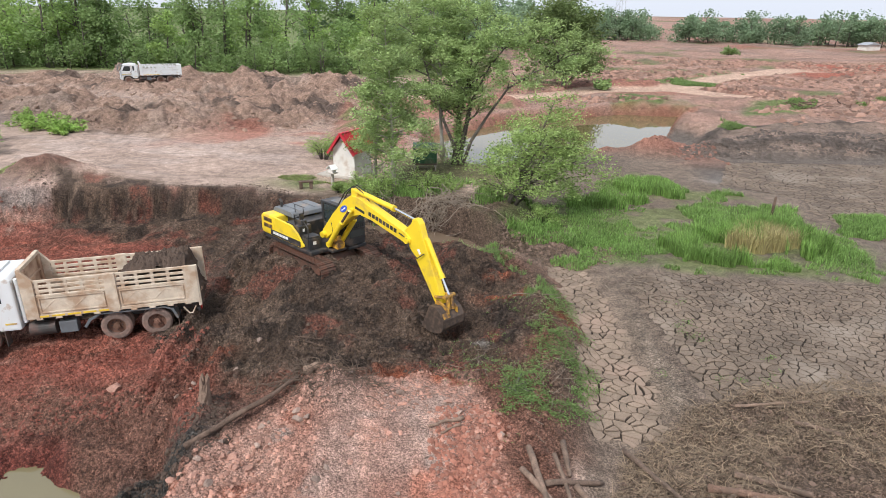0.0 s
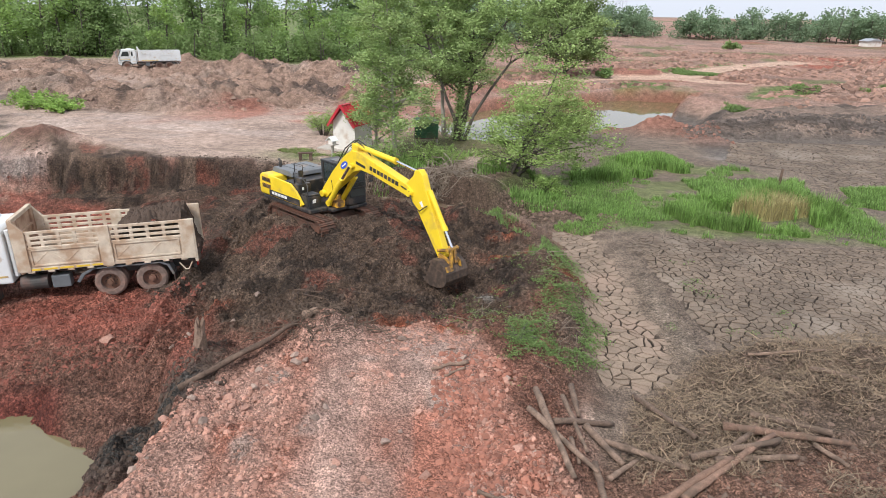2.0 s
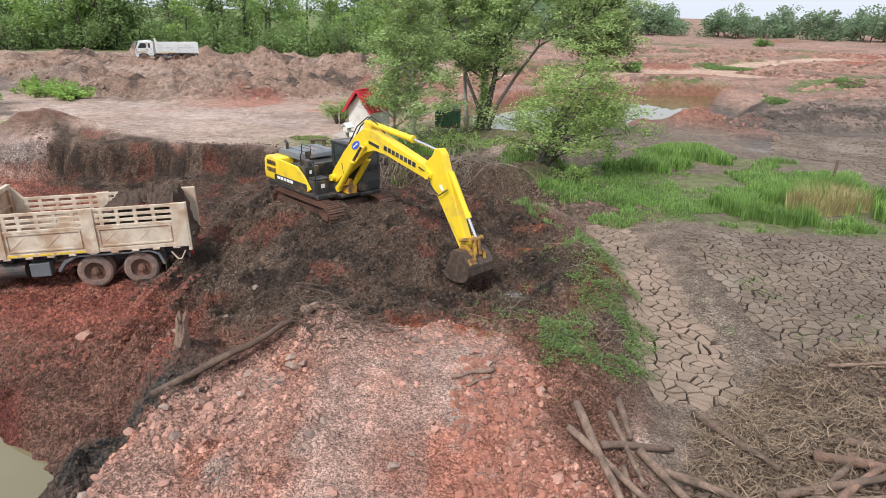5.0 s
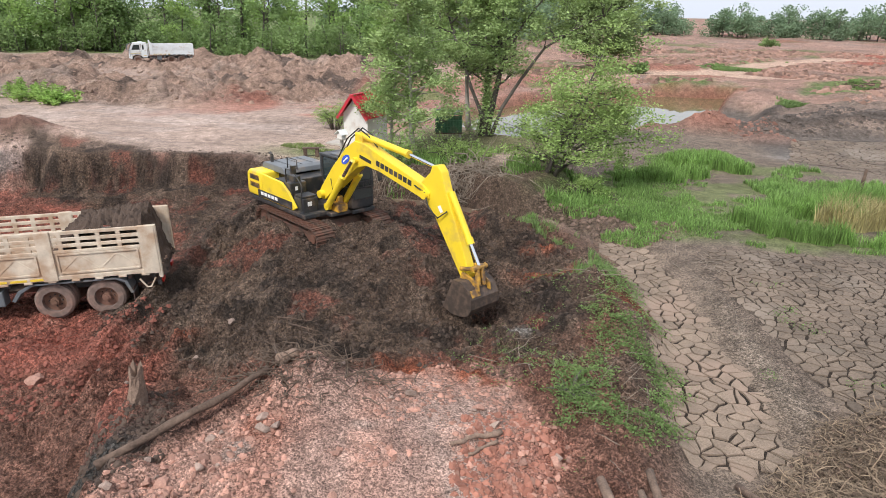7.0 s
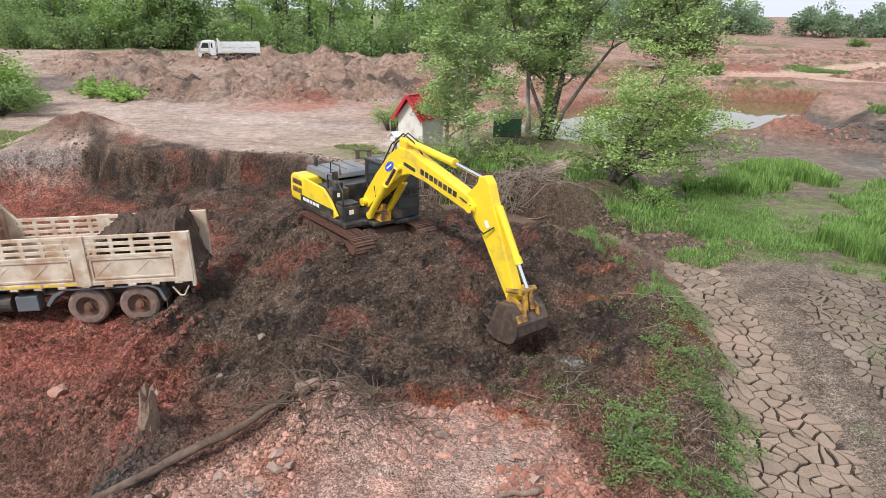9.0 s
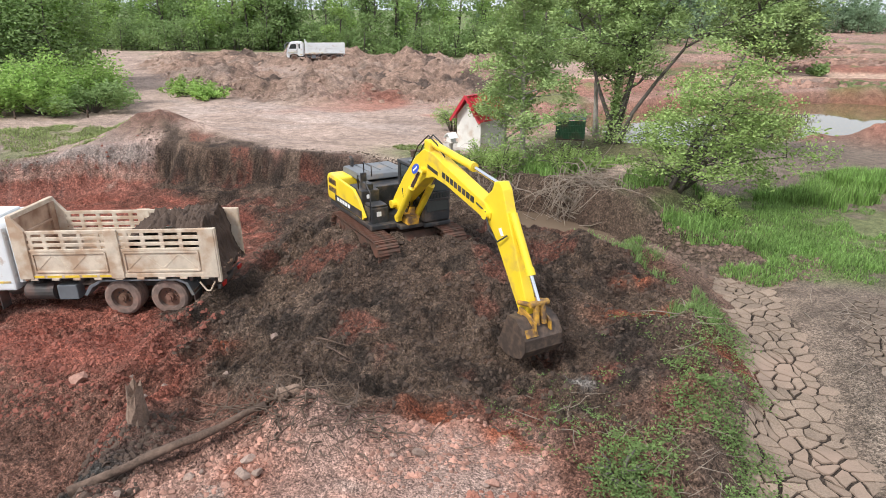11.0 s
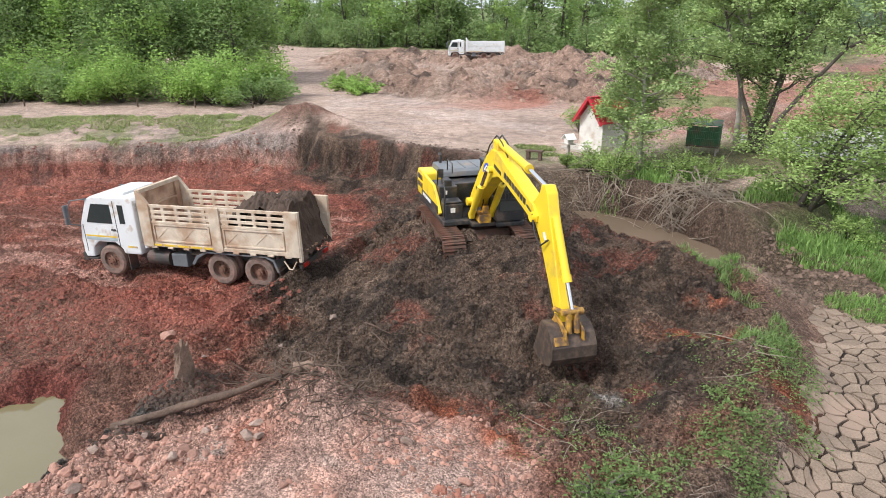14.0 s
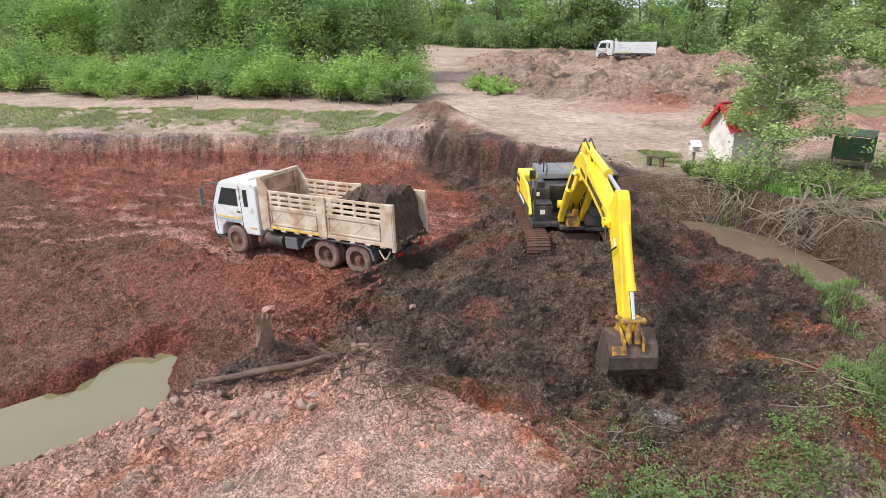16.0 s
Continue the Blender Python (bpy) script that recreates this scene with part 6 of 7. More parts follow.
def build_woods(name, count, place, hts, leaves, size, mat, label, seed, crown=2.6, low=(0.05, 0.4)):
    """A far wood: trunks and ragged crowns in one mesh of each."""
    rng = np.random.default_rng(seed)
    pieces, cs = [], []
    for i in range(count):
        x, y = place(rng)
        z = 1.1
        h = rng.uniform(*hts)
        lx, ly = rng.normal() * 0.08 * h, rng.normal() * 0.08 * h
        pieces.append(tube([(x, y, z - 0.4), (x + lx * 0.4, y + ly * 0.4, z + h * 0.5), (x + lx, y + ly, z + h * 0.95)], [0.02 * h, 0.013 * h, 0.004 * h], 5))
        broad, lo = rng.uniform(0.55, 1.35), rng.uniform(*low)
        for k in range(9):
            t = lo + (1 - lo) * (k + rng.uniform(0, 1)) / 9
            a, r = rng.uniform(0, 6.28), crown * broad * rng.uniform(0.35, 1.0) * math.sin(math.pi * min(0.93, 0.3 + 0.62 * (t - lo) / (1 - lo)))
            c = np.array((x + lx * t + r * math.cos(a), y + ly * t + r * math.sin(a), z + h * t))
            pieces.append(tube([(x + lx * t * 0.8, y + ly * t * 0.8, z + h * t * 0.8), tuple(c)], [0.006 * h, 0.002 * h], 4))
            m = leaves // 9
            o = rng.normal(size=(m, 3))
            o *= rng.uniform(0, 1, (m, 1)) ** 0.4 / np.linalg.norm(o, axis=1, keepdims=True) * np.array((1, 1, 0.7)) * crown * broad * 0.6 * rng.uniform(0.6, 1.2)
            cs.append(c + o)
    c = np.concatenate(cs)
    c = c[c[:, 2] > 1.0]
    th = thing(name, pose(0, 0, 0), label, "woods", kind="stuff")
    v, f = gather(pieces)
    mesh_object("trunks", v, f, BARK, th, True)
    v, f = leaf_mesh(c, size, rng, narrow=0.7)
    mesh_object("crowns", v, f, mat, th)
    return th


def belt(ax, ay, bx, by, depth):
    return lambda r: (lambda u, d: (ax + (bx - ax) * u - d * (by - ay) / math.hypot(bx - ax, by - ay), ay + (by - ay) * u + d * (bx - ax) / math.hypot(bx - ax, by - ay)))(r.uniform(), r.uniform(0, depth))


build_woods("woods", 62, belt(-115, 95, -2, 108, 26), (7, 16), 1100, 0.44, LEAF_DARK, "belt of mixed dark green woodland behind the spoil heaps", 201, 3.6, (0.2, 0.5))
build_woods("woods", 34, belt(-115, 94, -2, 106, 16), (5, 14), 1100, 0.42, LEAF_MID, "fresh green broad-crowned trees at the woodland edge", 207, 3.4, (0.1, 0.4))
build_woods("scrub", 170, belt(-116, 91, -4, 102, 12), (2.0, 5.5), 420, 0.36, LEAF_DARK, "green scrub at the foot of the woodland", 202, 2.4)
# the haze on these far trees is only their leaf tint
build_woods("woods", 230, belt(-12, 256, 290, 196, 26), (4.5, 11.5), 520, 0.75, LEAF_HAZED, "far line of hazy green trees on the horizon", 203, 4.8)
build_woods("woods", 60, belt(270, 196, 340, 90, 30), (6, 12), 300, 1.3, LEAF_HAZED, "far trees at the field's end", 204, 5.0)
build_woods("woods", 60, belt(-8, 116, 24, 222, 24), (8, 13), 350, 0.9, LEAF_HAZED, "receding wood edge behind the pond", 205, 4.0)
build_woods("woods", 90, belt(-150, 20, -110, 100, 30), (8, 14), 350, 0.7, LEAF_DARK, "woodland west of the excavation", 206, 4.0)
for x, y, w, h in ((118, 170, 8, 5), (62, 168, 5, 2.2), (17, 86, 2, 1.2)):
    build_bush("bush", x, y, w, h, 900, 0.5, LEAF_DARK, "lone dark bush in the red field", int(300 + x), group="field bushes")


def blades(name, label, spots, lengths, width, mat, seed, lean=0.35, category="grass"):
    """Grass: each blade a bent two-piece strip."""
    rng = np.random.default_rng(seed)
    n = len(spots)
    z = surface(spots[:, 0], spots[:, 1])
    base = np.stack([spots[:, 0], spots[:, 1], z - 0.02], 1)
    az = rng.uniform(0, 6.28, n)
    d = np.stack([np.cos(az), np.sin(az), np.zeros(n)], 1)
    s = np.stack([-np.sin(az), np.cos(az), np.zeros(n)], 1) * width * rng.uniform(0.6, 1.4, (n, 1))
    ln = lengths[:, None]
    le = lean * rng.uniform(0.2, 1.4, (n, 1))
    mid = base + np.array((0, 0, 0.6)) * ln + d * ln * le * 0.3
    tip = base + np.array((0, 0, 1.0)) * ln * (1 - 0.25 * le) + d * ln * le
    v = np.stack([base - s, base + s, mid + s * 0.7, mid - s * 0.7, tip], 1).reshape(-1, 3)
    i = np.arange(n)[:, None] * 5
    faces = [tuple(r) for r in (i + np.array([0, 1, 2, 3]))] + [tuple(r) for r in (i + np.array([3, 2, 4]))]
    ob = mesh_object(name, v, faces, mat)
    return tagged(ob, label, category, kind="stuff")


def scatter(poly, n, rng, jag=0.5, keep=None):
    xs, ys = [p[0] for p in poly], [p[1] for p in poly]
    out = np.empty((0, 2))
    while len(out) < n:
        p = np.stack([rng.uniform(min(xs) - 1, max(xs) + 1, 4 * n), rng.uniform(min(ys) - 1, max(ys) + 1, 4 * n)], 1)
        ok = inside(poly, p[:, 0], p[:, 1]) + jag * fbm(p[:, 0], p[:, 1], 1.6, 3, 53) > 0
        if keep is not None:
            ok &= keep(p[:, 0], p[:, 1])
        out = np.concatenate([out, p[ok]])
    return out[:n]


TUFTY = lambda x, y: fbm(x, y, 3.5, 3, 111) + 0.5 * fbm(x, y, 0.9, 2, 122) > -0.06
sp = scatter(SWARD, 42000, RNG, 1.2, TUFTY)
blades("grass", "fresh green grass on the dry pond bed", sp, RNG.uniform(0.08, 0.3, len(sp)) * (1 + 1.1 * fbm(sp[:, 0], sp[:, 1], 1.6, 3, 112)), 0.016, GRASS, 401, 0.6)
REEDS = [(8.5, 26), (9.5, 24.5), (12, 24.2), (15, 24.5), (17.5, 26), (17, 29.5), (14.5, 31), (11, 29)]
sp = scatter(REEDS, 17000, RNG, 1.2, lambda x, y: fbm(x, y, 1.7, 3, 113) > 0.06)
blades("reeds", "tall upright green reeds in the grass", sp, RNG.uniform(0.45, 1.15, len(sp)) * (1 + 0.8 * fbm(sp[:, 0], sp[:, 1], 1.2, 2, 123)) * (0.4 + 0.6 * step(-0.8, 1.2, inside(REEDS, sp[:, 0], sp[:, 1]))), 0.016, REED, 402, 0.4, "reeds")
sp = scatter([(12.5, 26.5), (14, 25.5), (15.5, 27), (14.5, 28.5)], 2500, RNG, 0.8)
blades("reeds", "yellowed dry reeds among the green", sp, RNG.uniform(0.6, 1.3, len(sp)), 0.016, DRYREED, 403, 0.45, "reeds")
POND_GRASS = [(6, 33), (10, 38.5), (12.5, 39), (13, 35), (9, 32)]
sp = scatter(POND_GRASS, 9000, RNG, 1.6, lambda x, y: fbm(x, y, 1.6, 3, 159) > -0.2)
blades("reeds", "waving tall grass near the pond", sp, RNG.uniform(0.3, 0.95, len(sp)) * (0.4 + 0.6 * step(-1.0, 1.0, inside(POND_GRASS, sp[:, 0], sp[:, 1]))), 0.022, REED, 404, 0.4, "reeds")
EAST_PATCH = [(18.6, 29.9), (20.4, 28.2), (23.4, 29.6), (23.2, 33.2), (20.8, 32.6)]
sp = scatter(EAST_PATCH, 6000, RNG, 0.9, lambda x, y: fbm(x, y, 1.6, 3, 175) > -0.2)
blades("grass", "green grass clump on the cracked mud", sp, RNG.uniform(0.15, 0.55, len(sp)) * (0.4 + 0.6 * step(-0.6, 1.0, inside(EAST_PATCH, sp[:, 0], sp[:, 1]))), 0.02, GRASS, 411, 0.6)
BANK = [(2.9, 18.5), (3.6, 19.5), (2.9, 22.4), (2.6, 24.6), (1.6, 26.0), (-1.2, 26.4), (-1.6, 25.4), (0.6, 23.4), (2.1, 21.4)]
sp = scatter(BANK, 2600, RNG, 0.6, lambda x, y: fbm(x, y, 1.2, 3, 114) > 0.16)
blades("grass", "green grass fringe along the dug edge", sp, RNG.uniform(0.1, 0.32, len(sp)), 0.012, WEED, 405, 0.8)
sp = scatter([(-11.5, 34.8), (-5.5, 32.4), (-5.2, 33.6), (-8, 35.2), (-11, 36)], 2600, RNG, 0.9, lambda x, y: fbm(x, y, 1.2, 3, 161) > 0.0)
blades("grass", "short grass in front of the shed", sp, RNG.uniform(0.06, 0.18, len(sp)), 0.018, VERGE, 406, 0.9)
sp = scatter([(-52, 12), (-46, 15.5), (-37, 22.6), (-31, 27.6), (-25.5, 30.8), (-25.5, 34), (-29, 35), (-34, 32), (-41, 26.5), (-50, 19.5), (-56, 16)], 34000, RNG, 1.4, lambda x, y: fbm(x, y, 2.8, 4, 115) + 0.5 * fbm(x, y, 0.6, 2, 119) + 0.35 * step(-1.5, -4.5, inside(PIT, x, y)) > 0.1)
blades("grass", "patchy green grass on the pit's edge", sp, RNG.uniform(0.04, 0.18, len(sp)), 0.022, VERGE, 407, 1.0)
sp = scatter([(-4.5, 30.9), (0.5, 30.2), (3.5, 27.2), (5, 28), (4.5, 32), (0, 35), (-6, 33.2)], 4500, RNG, 0.8, lambda x, y: fbm(x, y, 1.4, 3, 121) > 0.05)
blades("grass", "rank grass on the ditch bank", sp, RNG.uniform(0.15, 0.55, len(sp)), 0.02, GRASS, 408, 0.6)

# creeping weeds on the slope beside the cracked lane
WEEDS = [(1.3, 12.7), (1.5, 14.0), (2.4, 14.6), (2.2, 18.4), (3.0, 17.6), (3.9, 20.0), (4.2, 18.4), (4.2, 15.8), (4.7, 14.8), (4.1, 13.2), (3.4, 11.9), (3.1, 10.9), (1.9, 10.7), (1.5, 11.7)]
sp = scatter(WEEDS, 820, RNG, 0.9, lambda x, y: fbm(x, y, 0.8, 4, 116) + 0.4 * bump_at(x, y, 2.0, 12.6, 0.9, 1.4) > 0.04)
cs = np.repeat(sp, 13, 0) + RNG.normal(size=(len(sp) * 13, 2)) * 0.11
z = surface(cs[:, 0], cs[:, 1]) + RNG.uniform(0.01, 0.13, len(cs)) * (1 + 1.0 * bump_at(cs[:, 0], cs[:, 1], 2.0, 12.6, 0.7, 1.0))
v, f = leaf_mesh(np.concatenate([cs, z[:, None]], 1), 0.066, RNG)
tagged(mesh_object("weeds", v, f, WEED), "low creeping green weeds on bare soil", "weeds", kind="stuff")
sp = np.concatenate([scatter([(1.0, 12.5), (-1.0, 14.2), (1.5, 15.5), (2.5, 14)], 60, RNG, 0.3), scatter([(6.5, 15), (10, 14), (11, 20), (7, 20)], 40, RNG, 0.3, lambda x, y: fbm(x, y, 1.6, 3, 117) > 0.25), scatter([(-0.5, 14.5), (3, 15), (3, 20), (2, 20)], 50, RNG)])
cs = np.repeat(sp, 16, 0) + RNG.normal(size=(len(sp) * 16, 2)) * 0.08
z = surface(cs[:, 0], cs[:, 1]) + RNG.uniform(0.02, 0.1, len(cs))
v, f = leaf_mesh(np.concatenate([cs, z[:, None]], 1), 0.05, RNG)
tagged(mesh_object("weeds", v, f, WEED), "small green weed tufts on cracked mud", "weeds", kind="stuff")

# grass on the trodden ground between ditch and lane, and far off
sp = scatter([(0.5, 24.5), (3, 23), (5.5, 23.5), (7.5, 25), (6, 28), (2.5, 28.6), (1.5, 26.5)], 3200, RNG, 0.6, lambda x, y: fbm(x, y, 1.1, 3, 126) > 0.12)
blades("grass", "thin grass tufts on brown trodden soil", sp, RNG.uniform(0.08, 0.3, len(sp)), 0.014, GRASS, 409, 0.7)
sp = scatter([(12, 76), (24, 80), (30, 88), (22, 97), (48, 118), (40, 100), (34, 66), (29, 68), (24, 62), (19, 52), (30, 49), (42, 56), (60, 90), (20, 84)], 20000, RNG, 3.0, lambda x, y: fbm(x, y, 8, 3, 127) > 0.18)
blades("grass", "green weed patches across the red field", sp, RNG.uniform(0.12, 0.4, len(sp)), 0.035, WEED, 410, 0.7)

# dry straw litter
sp = scatter(LITTER, 30000, RNG, 0.7, lambda x, y: fbm(x, y, 1.6, 3, 118) + 0.4 * fbm(x, y, 0.4, 2, 124) + 0.3 * step(7.5, 10.5, y - 0.25 * (x - 6)) > -0.02)
sp = sp[(sp[:, 1] > 4)]
n = len(sp)
az, tilt, ln = RNG.uniform(0, 6.28, n), RNG.normal(size=n) * 0.3, 0.08 + 0.5 * RNG.uniform(0, 1, n) ** 2
d = np.stack([np.cos(az) * np.cos(tilt), np.sin(az) * np.cos(tilt), np.sin(tilt)], 1) * ln[:, None]
s = np.stack([-np.sin(az), np.cos(az), RNG.normal(size=n) * 0.3], 1) * 0.0028 * RNG.uniform(0.4, 2.8, (n, 1)) ** 1.3
b = np.concatenate([sp, (surface(sp[:, 0], sp[:, 1]) + RNG.uniform(0.0, 0.14, n))[:, None]], 1)
c = b + d * 0.5 + RNG.normal(size=(n, 3)) * np.array((0.16, 0.16, 0.1)) * ln[:, None]
v = np.stack([b - s, b + s, c + s, c - s, b + d + s * 0.5, b + d - s * 0.5], 1).reshape(-1, 3)
i = np.arange(n)[:, None] * 6
tagged(mesh_object("straw", v, np.concatenate([i + np.array([0, 1, 2, 3]), i + np.array([3, 2, 4, 5])]), STRAW), "matted dry straw and dead stalks on the ground", "straw", kind="stuff")


# ---- logs, branches, stones ----
def build_log(a, b, r, mat, label, seed, group="", name="log", bend=0.0, straight=False):
    rng = np.random.default_rng(seed)
    a, b = Vector((a[0], a[1], height(*a) + r * 0.95)), Vector((b[0], b[1], height(*b) + r * 0.95))
    if straight:
        # a stiff log rests on the highest ground under it
        lift = max(height(p.x, p.y) + r * 0.7 - p.z for p in (a.lerp(b, k / 8) for k in range(9)))
        a.z, b.z = a.z + 0.85 * lift, b.z + 0.85 * lift
    mid = (a + b) / 2
    path, radii = [], []
    for k in range(9):
        u = k / 8
        p = a.lerp(b, u)
        p.x, p.y = p.x + bend * math.sin(3.1 * u), p.y + bend * math.sin(5.5 * u)
        if not straight:
            p.z = max(p.z, height(p.x, p.y) + r * 0.7)
        path.append(p - mid + Vector((rng.normal(), rng.normal(), rng.normal() * 0.5)) * (0.008 if straight else 0.018))
        radii.append(r * (1.1 - 0.3 * u) * rng.uniform(0.84, 1.16))
    v, f = tube(path, radii, 10)
    ob = mesh_object(name, v, f, mat, None, True)
    ob.matrix_basis = Matrix.Translation(mid)
    return tagged(ob, label, name, group)


LOG_ROWS = ((2.1, 10.2, 2.6, 7.2, 0.075), (1.9, 9.4, 3.1, 7.5, 0.065), (3.0, 10.7, 3.0, 9.4, 0.07), (2.4, 8.9, 3.8, 9.5, 0.07), (2.7, 10.0, 3.0, 8.1, 0.05), (3.1, 9.1, 3.7, 8.0, 0.075),
            (3.4, 8.8, 4.9, 7.7, 0.07), (4.6, 11.0, 5.3, 8.7, 0.07), (3.1, 7.9, 3.1, 6.7, 0.07), (3.3, 7.4, 4.1, 8.3, 0.06), (3.9, 8.9, 4.4, 8.2, 0.05), (5.9, 8.9, 8.3, 8.5, 0.085))
LOG_ROWS += ((5.0, 8.0, 6.8, 8.3, 0.075), (5.4, 7.8, 7.1, 8.1, 0.07), (6.7, 9.5, 8.1, 8.8, 0.08), (4.1, 6.8, 5.7, 7.8, 0.085), (4.5, 6.8, 6.8, 8.6, 0.075), (7.9, 12.7, 9.9, 12.8, 0.05),
             (0.8, 6.9, 1.6, 6.6, 0.04), (7.6, 8.5, 8.0, 7.9, 0.06), (2.7, 8.5, 2.8, 7.8, 0.05), (6.5, 8.8, 5.5, 7.9, 0.06), (9.05, 11.8, 9.9, 11.1, 0.07))
for i, (ax, ay, bx, by, r) in enumerate(LOG_ROWS):
    red = i in (11, 15, 16)
    build_log((ax, ay), (bx, by), r * 0.95, LOGWOOD_RED if red else LOGWOOD, "reddish-brown bare log in a loose pile" if red else "weathered brown log lying in a loose pile", 500 + i, "log pile", straight=True)
build_log((-6.2, 9.9), (-3.9, 12.05), 0.08, DARKWOOD, "long mud-stained fallen trunk on the rubble edge", 530, name="fallen_trunk", bend=0.1)
build_log((-3.75, 12.1), (-3.35, 12.4), 0.12, LOGWOOD, "broken grey stump end beside the root tangle", 533, name="stump")
build_log((0.55, 11.2), (-0.35, 10.75), 0.05, LOGWOOD, "short weathered stick on pink rubble", 531, name="stick")
build_log((0.45, 10.95), (0.0, 10.6), 0.035, LOGWOOD, "short weathered stick on pink rubble", 532, name="stick")


def build_stump(x, y, h, r, seed):
    """A splintered stump: a flared bole whose broken top rises in uneven points."""
    rng = np.random.default_rng(seed)
    n = 12
    bm = bmesh.new()
    rings = []
    for z, k in ((-0.15, 1.35), (0.06, 1.12), (h * 0.5, 0.95), (h * 0.85, 0.9)):
        rings.append([bm.verts.new((r * k * rng.uniform(0.88, 1.12) * math.cos(6.283 * i / n), r * 0.7 * k * rng.uniform(0.88, 1.12) * math.sin(6.283 * i / n), z)) for i in range(n)])
    rings.append([bm.verts.new((v.co.x * 0.92, v.co.y * 0.92, h * rng.uniform(0.8, 1.25))) for v in rings[-1]])
    for a, b in zip(rings, rings[1:]):
        for i in range(n):
            bm.faces.new((a[i], a[(i + 1) % n], b[(i + 1) % n], b[i]))
    low = bm.verts.new((0, 0, h * 0.7))
    for i in range(n):
        bm.faces.new((rings[-1][i], rings[-1][(i + 1) % n], low))
    me = bpy.data.meshes.new("stump")
    bm.to_mesh(me)
    bm.free()
    me.materials.append(LOGWOOD)
    ob = new("stump", me)
    ob.matrix_basis = pose(x, y, height(x, y), 6, -8, rng.uniform(0, 360))
    return tagged(ob, "splintered grey-brown tree stump on the rubble edge", "stump")


build_stump(-6.35, 11.6, 0.62, 0.2, 561)


def build_twigs(name, label, cx, cy, rx, ry, rise, count, length, r, mat, seed, category="branches", bend=0.06):
    """A tangle of thin dead branches; few ones are sticks of their own."""
    rng = np.random.default_rng(seed)
    pieces = []
    z0 = height(cx, cy)
    for i in range(count):
        x, y = rng.normal() * rx * 0.5, rng.normal() * ry * 0.5
        az = rng.uniform(0, 6.28)
        ln = length * rng.uniform(0.5, 1.3)
        up = rise * rng.uniform(0.0, 1.0)
        p = Vector((x, y, height(cx + x, cy + y) - z0 + 0.02 + 0.25 * up * rng.uniform(0, 1)))
        d = Vector((math.cos(az), math.sin(az), rng.uniform(-0.1, 1.0) * up)) * ln
        path = [p + d * t + Vector((rng.normal(), rng.normal(), rng.normal() * 0.5)) * bend * ln * t for t in (0, 0.33, 0.66, 1)]
        path = [Vector((q.x, q.y, max(q.z, height(cx + q.x, cy + q.y) - z0 + 0.01))) for q in path]
        rr = r * rng.uniform(0.5, 1.3)
        pieces.append(tube(path, [rr, rr * 0.8, rr * 0.6, rr * 0.3], 5))
    place = Matrix.Translation((cx, cy, z0))
    if count <= 60:
        th = thing(name, place, label, category)
        for v, f in pieces:
            mesh_object("twig", v, f, mat, th, True)
        return th
    v, f = gather(pieces)
    ob = mesh_object(name, v, f, mat, None, True)
    ob.matrix_basis = place
    return tagged(ob, label, category, kind="stuff")


build_twigs("root_tangle", "uprooted tangle of dry brown roots", -3.3, 12.2, 1.7, 0.6, 0.5, 230, 0.5, 0.016, ROOTWOOD, 541, bend=0.28)
build_twigs("brushwood", "heap of bare grey branches over the ditch", -1.5, 30.0, 1.2, 0.5, 1.8, 90, 1.1, 0.022, DEADWOOD, 542)
build_twigs("brushwood", "bare grey twigs hanging on the ditch bank", -4.9, 30.6, 1.2, 0.6, 0.7, 40, 1.0, 0.015, DEADWOOD, 543)
def build_hanging_brush(x0, x1, y, top, count, seed):
    """Dead branches that lean and hang from the bank's lip down to the water."""
    rng = np.random.default_rng(seed)
    pieces = []
    for i in range(count):
        x = rng.uniform(x0, x1)
        a = Vector((x, y + rng.normal() * 0.45, top + rng.normal() * 0.35))
        d = Vector((rng.normal() * 0.95, -rng.uniform(-0.2, 1.1), -rng.uniform(-0.2, 1.5)))
        sag = Vector((rng.normal() * 0.12, rng.normal() * 0.12, rng.uniform(0.0, 0.25)))
        path = [a, a + d * 0.35 + sag, a + d * 0.7 + sag * 0.8, a + d]
        path = [Vector((q.x, q.y, max(q.z, height(q.x, q.y) + 0.02))) for q in path]
        r = rng.uniform(0.008, 0.028)
        pieces.append(tube(path, [r, r * 0.85, r * 0.6, r * 0.3], 5))
    v, f = gather(pieces)
    return tagged(mesh_object("brushwood", v, f, DEADWOOD, None, True), "tangle of bare grey branches hanging over the ditch bank", "branches", kind="stuff")


build_hanging_brush(-2.4, 0.7, 30.4, 1.35, 120, 551)
build_hanging_brush(-6.0, -3.2, 31.2, 1.2, 60, 552)
build_twigs("dead_twigs", "pale dead twigs lying on the mud", 7.0, 20.6, 0.9, 1.8, 0.5, 26, 0.9, 0.012, DEADWOOD, 544)
build_twigs("dead_twigs", "pale dead sticks on the dark soil edge", 3.0, 18.2, 0.7, 0.9, 0.25, 12, 0.9, 0.014, DEADWOOD, 545)
build_twigs("dead_twigs", "dry sticks scattered on dark soil", -4.2, 15.6, 1.6, 0.8, 0.15, 9, 0.8, 0.02, DARKWOOD, 546)
build_twigs("dead_twigs", "dry stalks at the weeds' edge", 1.2, 14.6, 1.0, 0.9, 0.5, 22, 0.6, 0.009, DEADWOOD, 547)
build_twigs("dead_twigs", "thin pale stalks standing among the weeds", 3.0, 13.2, 1.2, 2.2, 1.2, 55, 0.5, 0.007, DEADWOOD, 549)
build_twigs("dead_twigs", "thin brown debris along the far litter edge", 36, 70, 3, 1.6, 0.8, 26, 2.0, 0.05, DARKWOOD, 548)


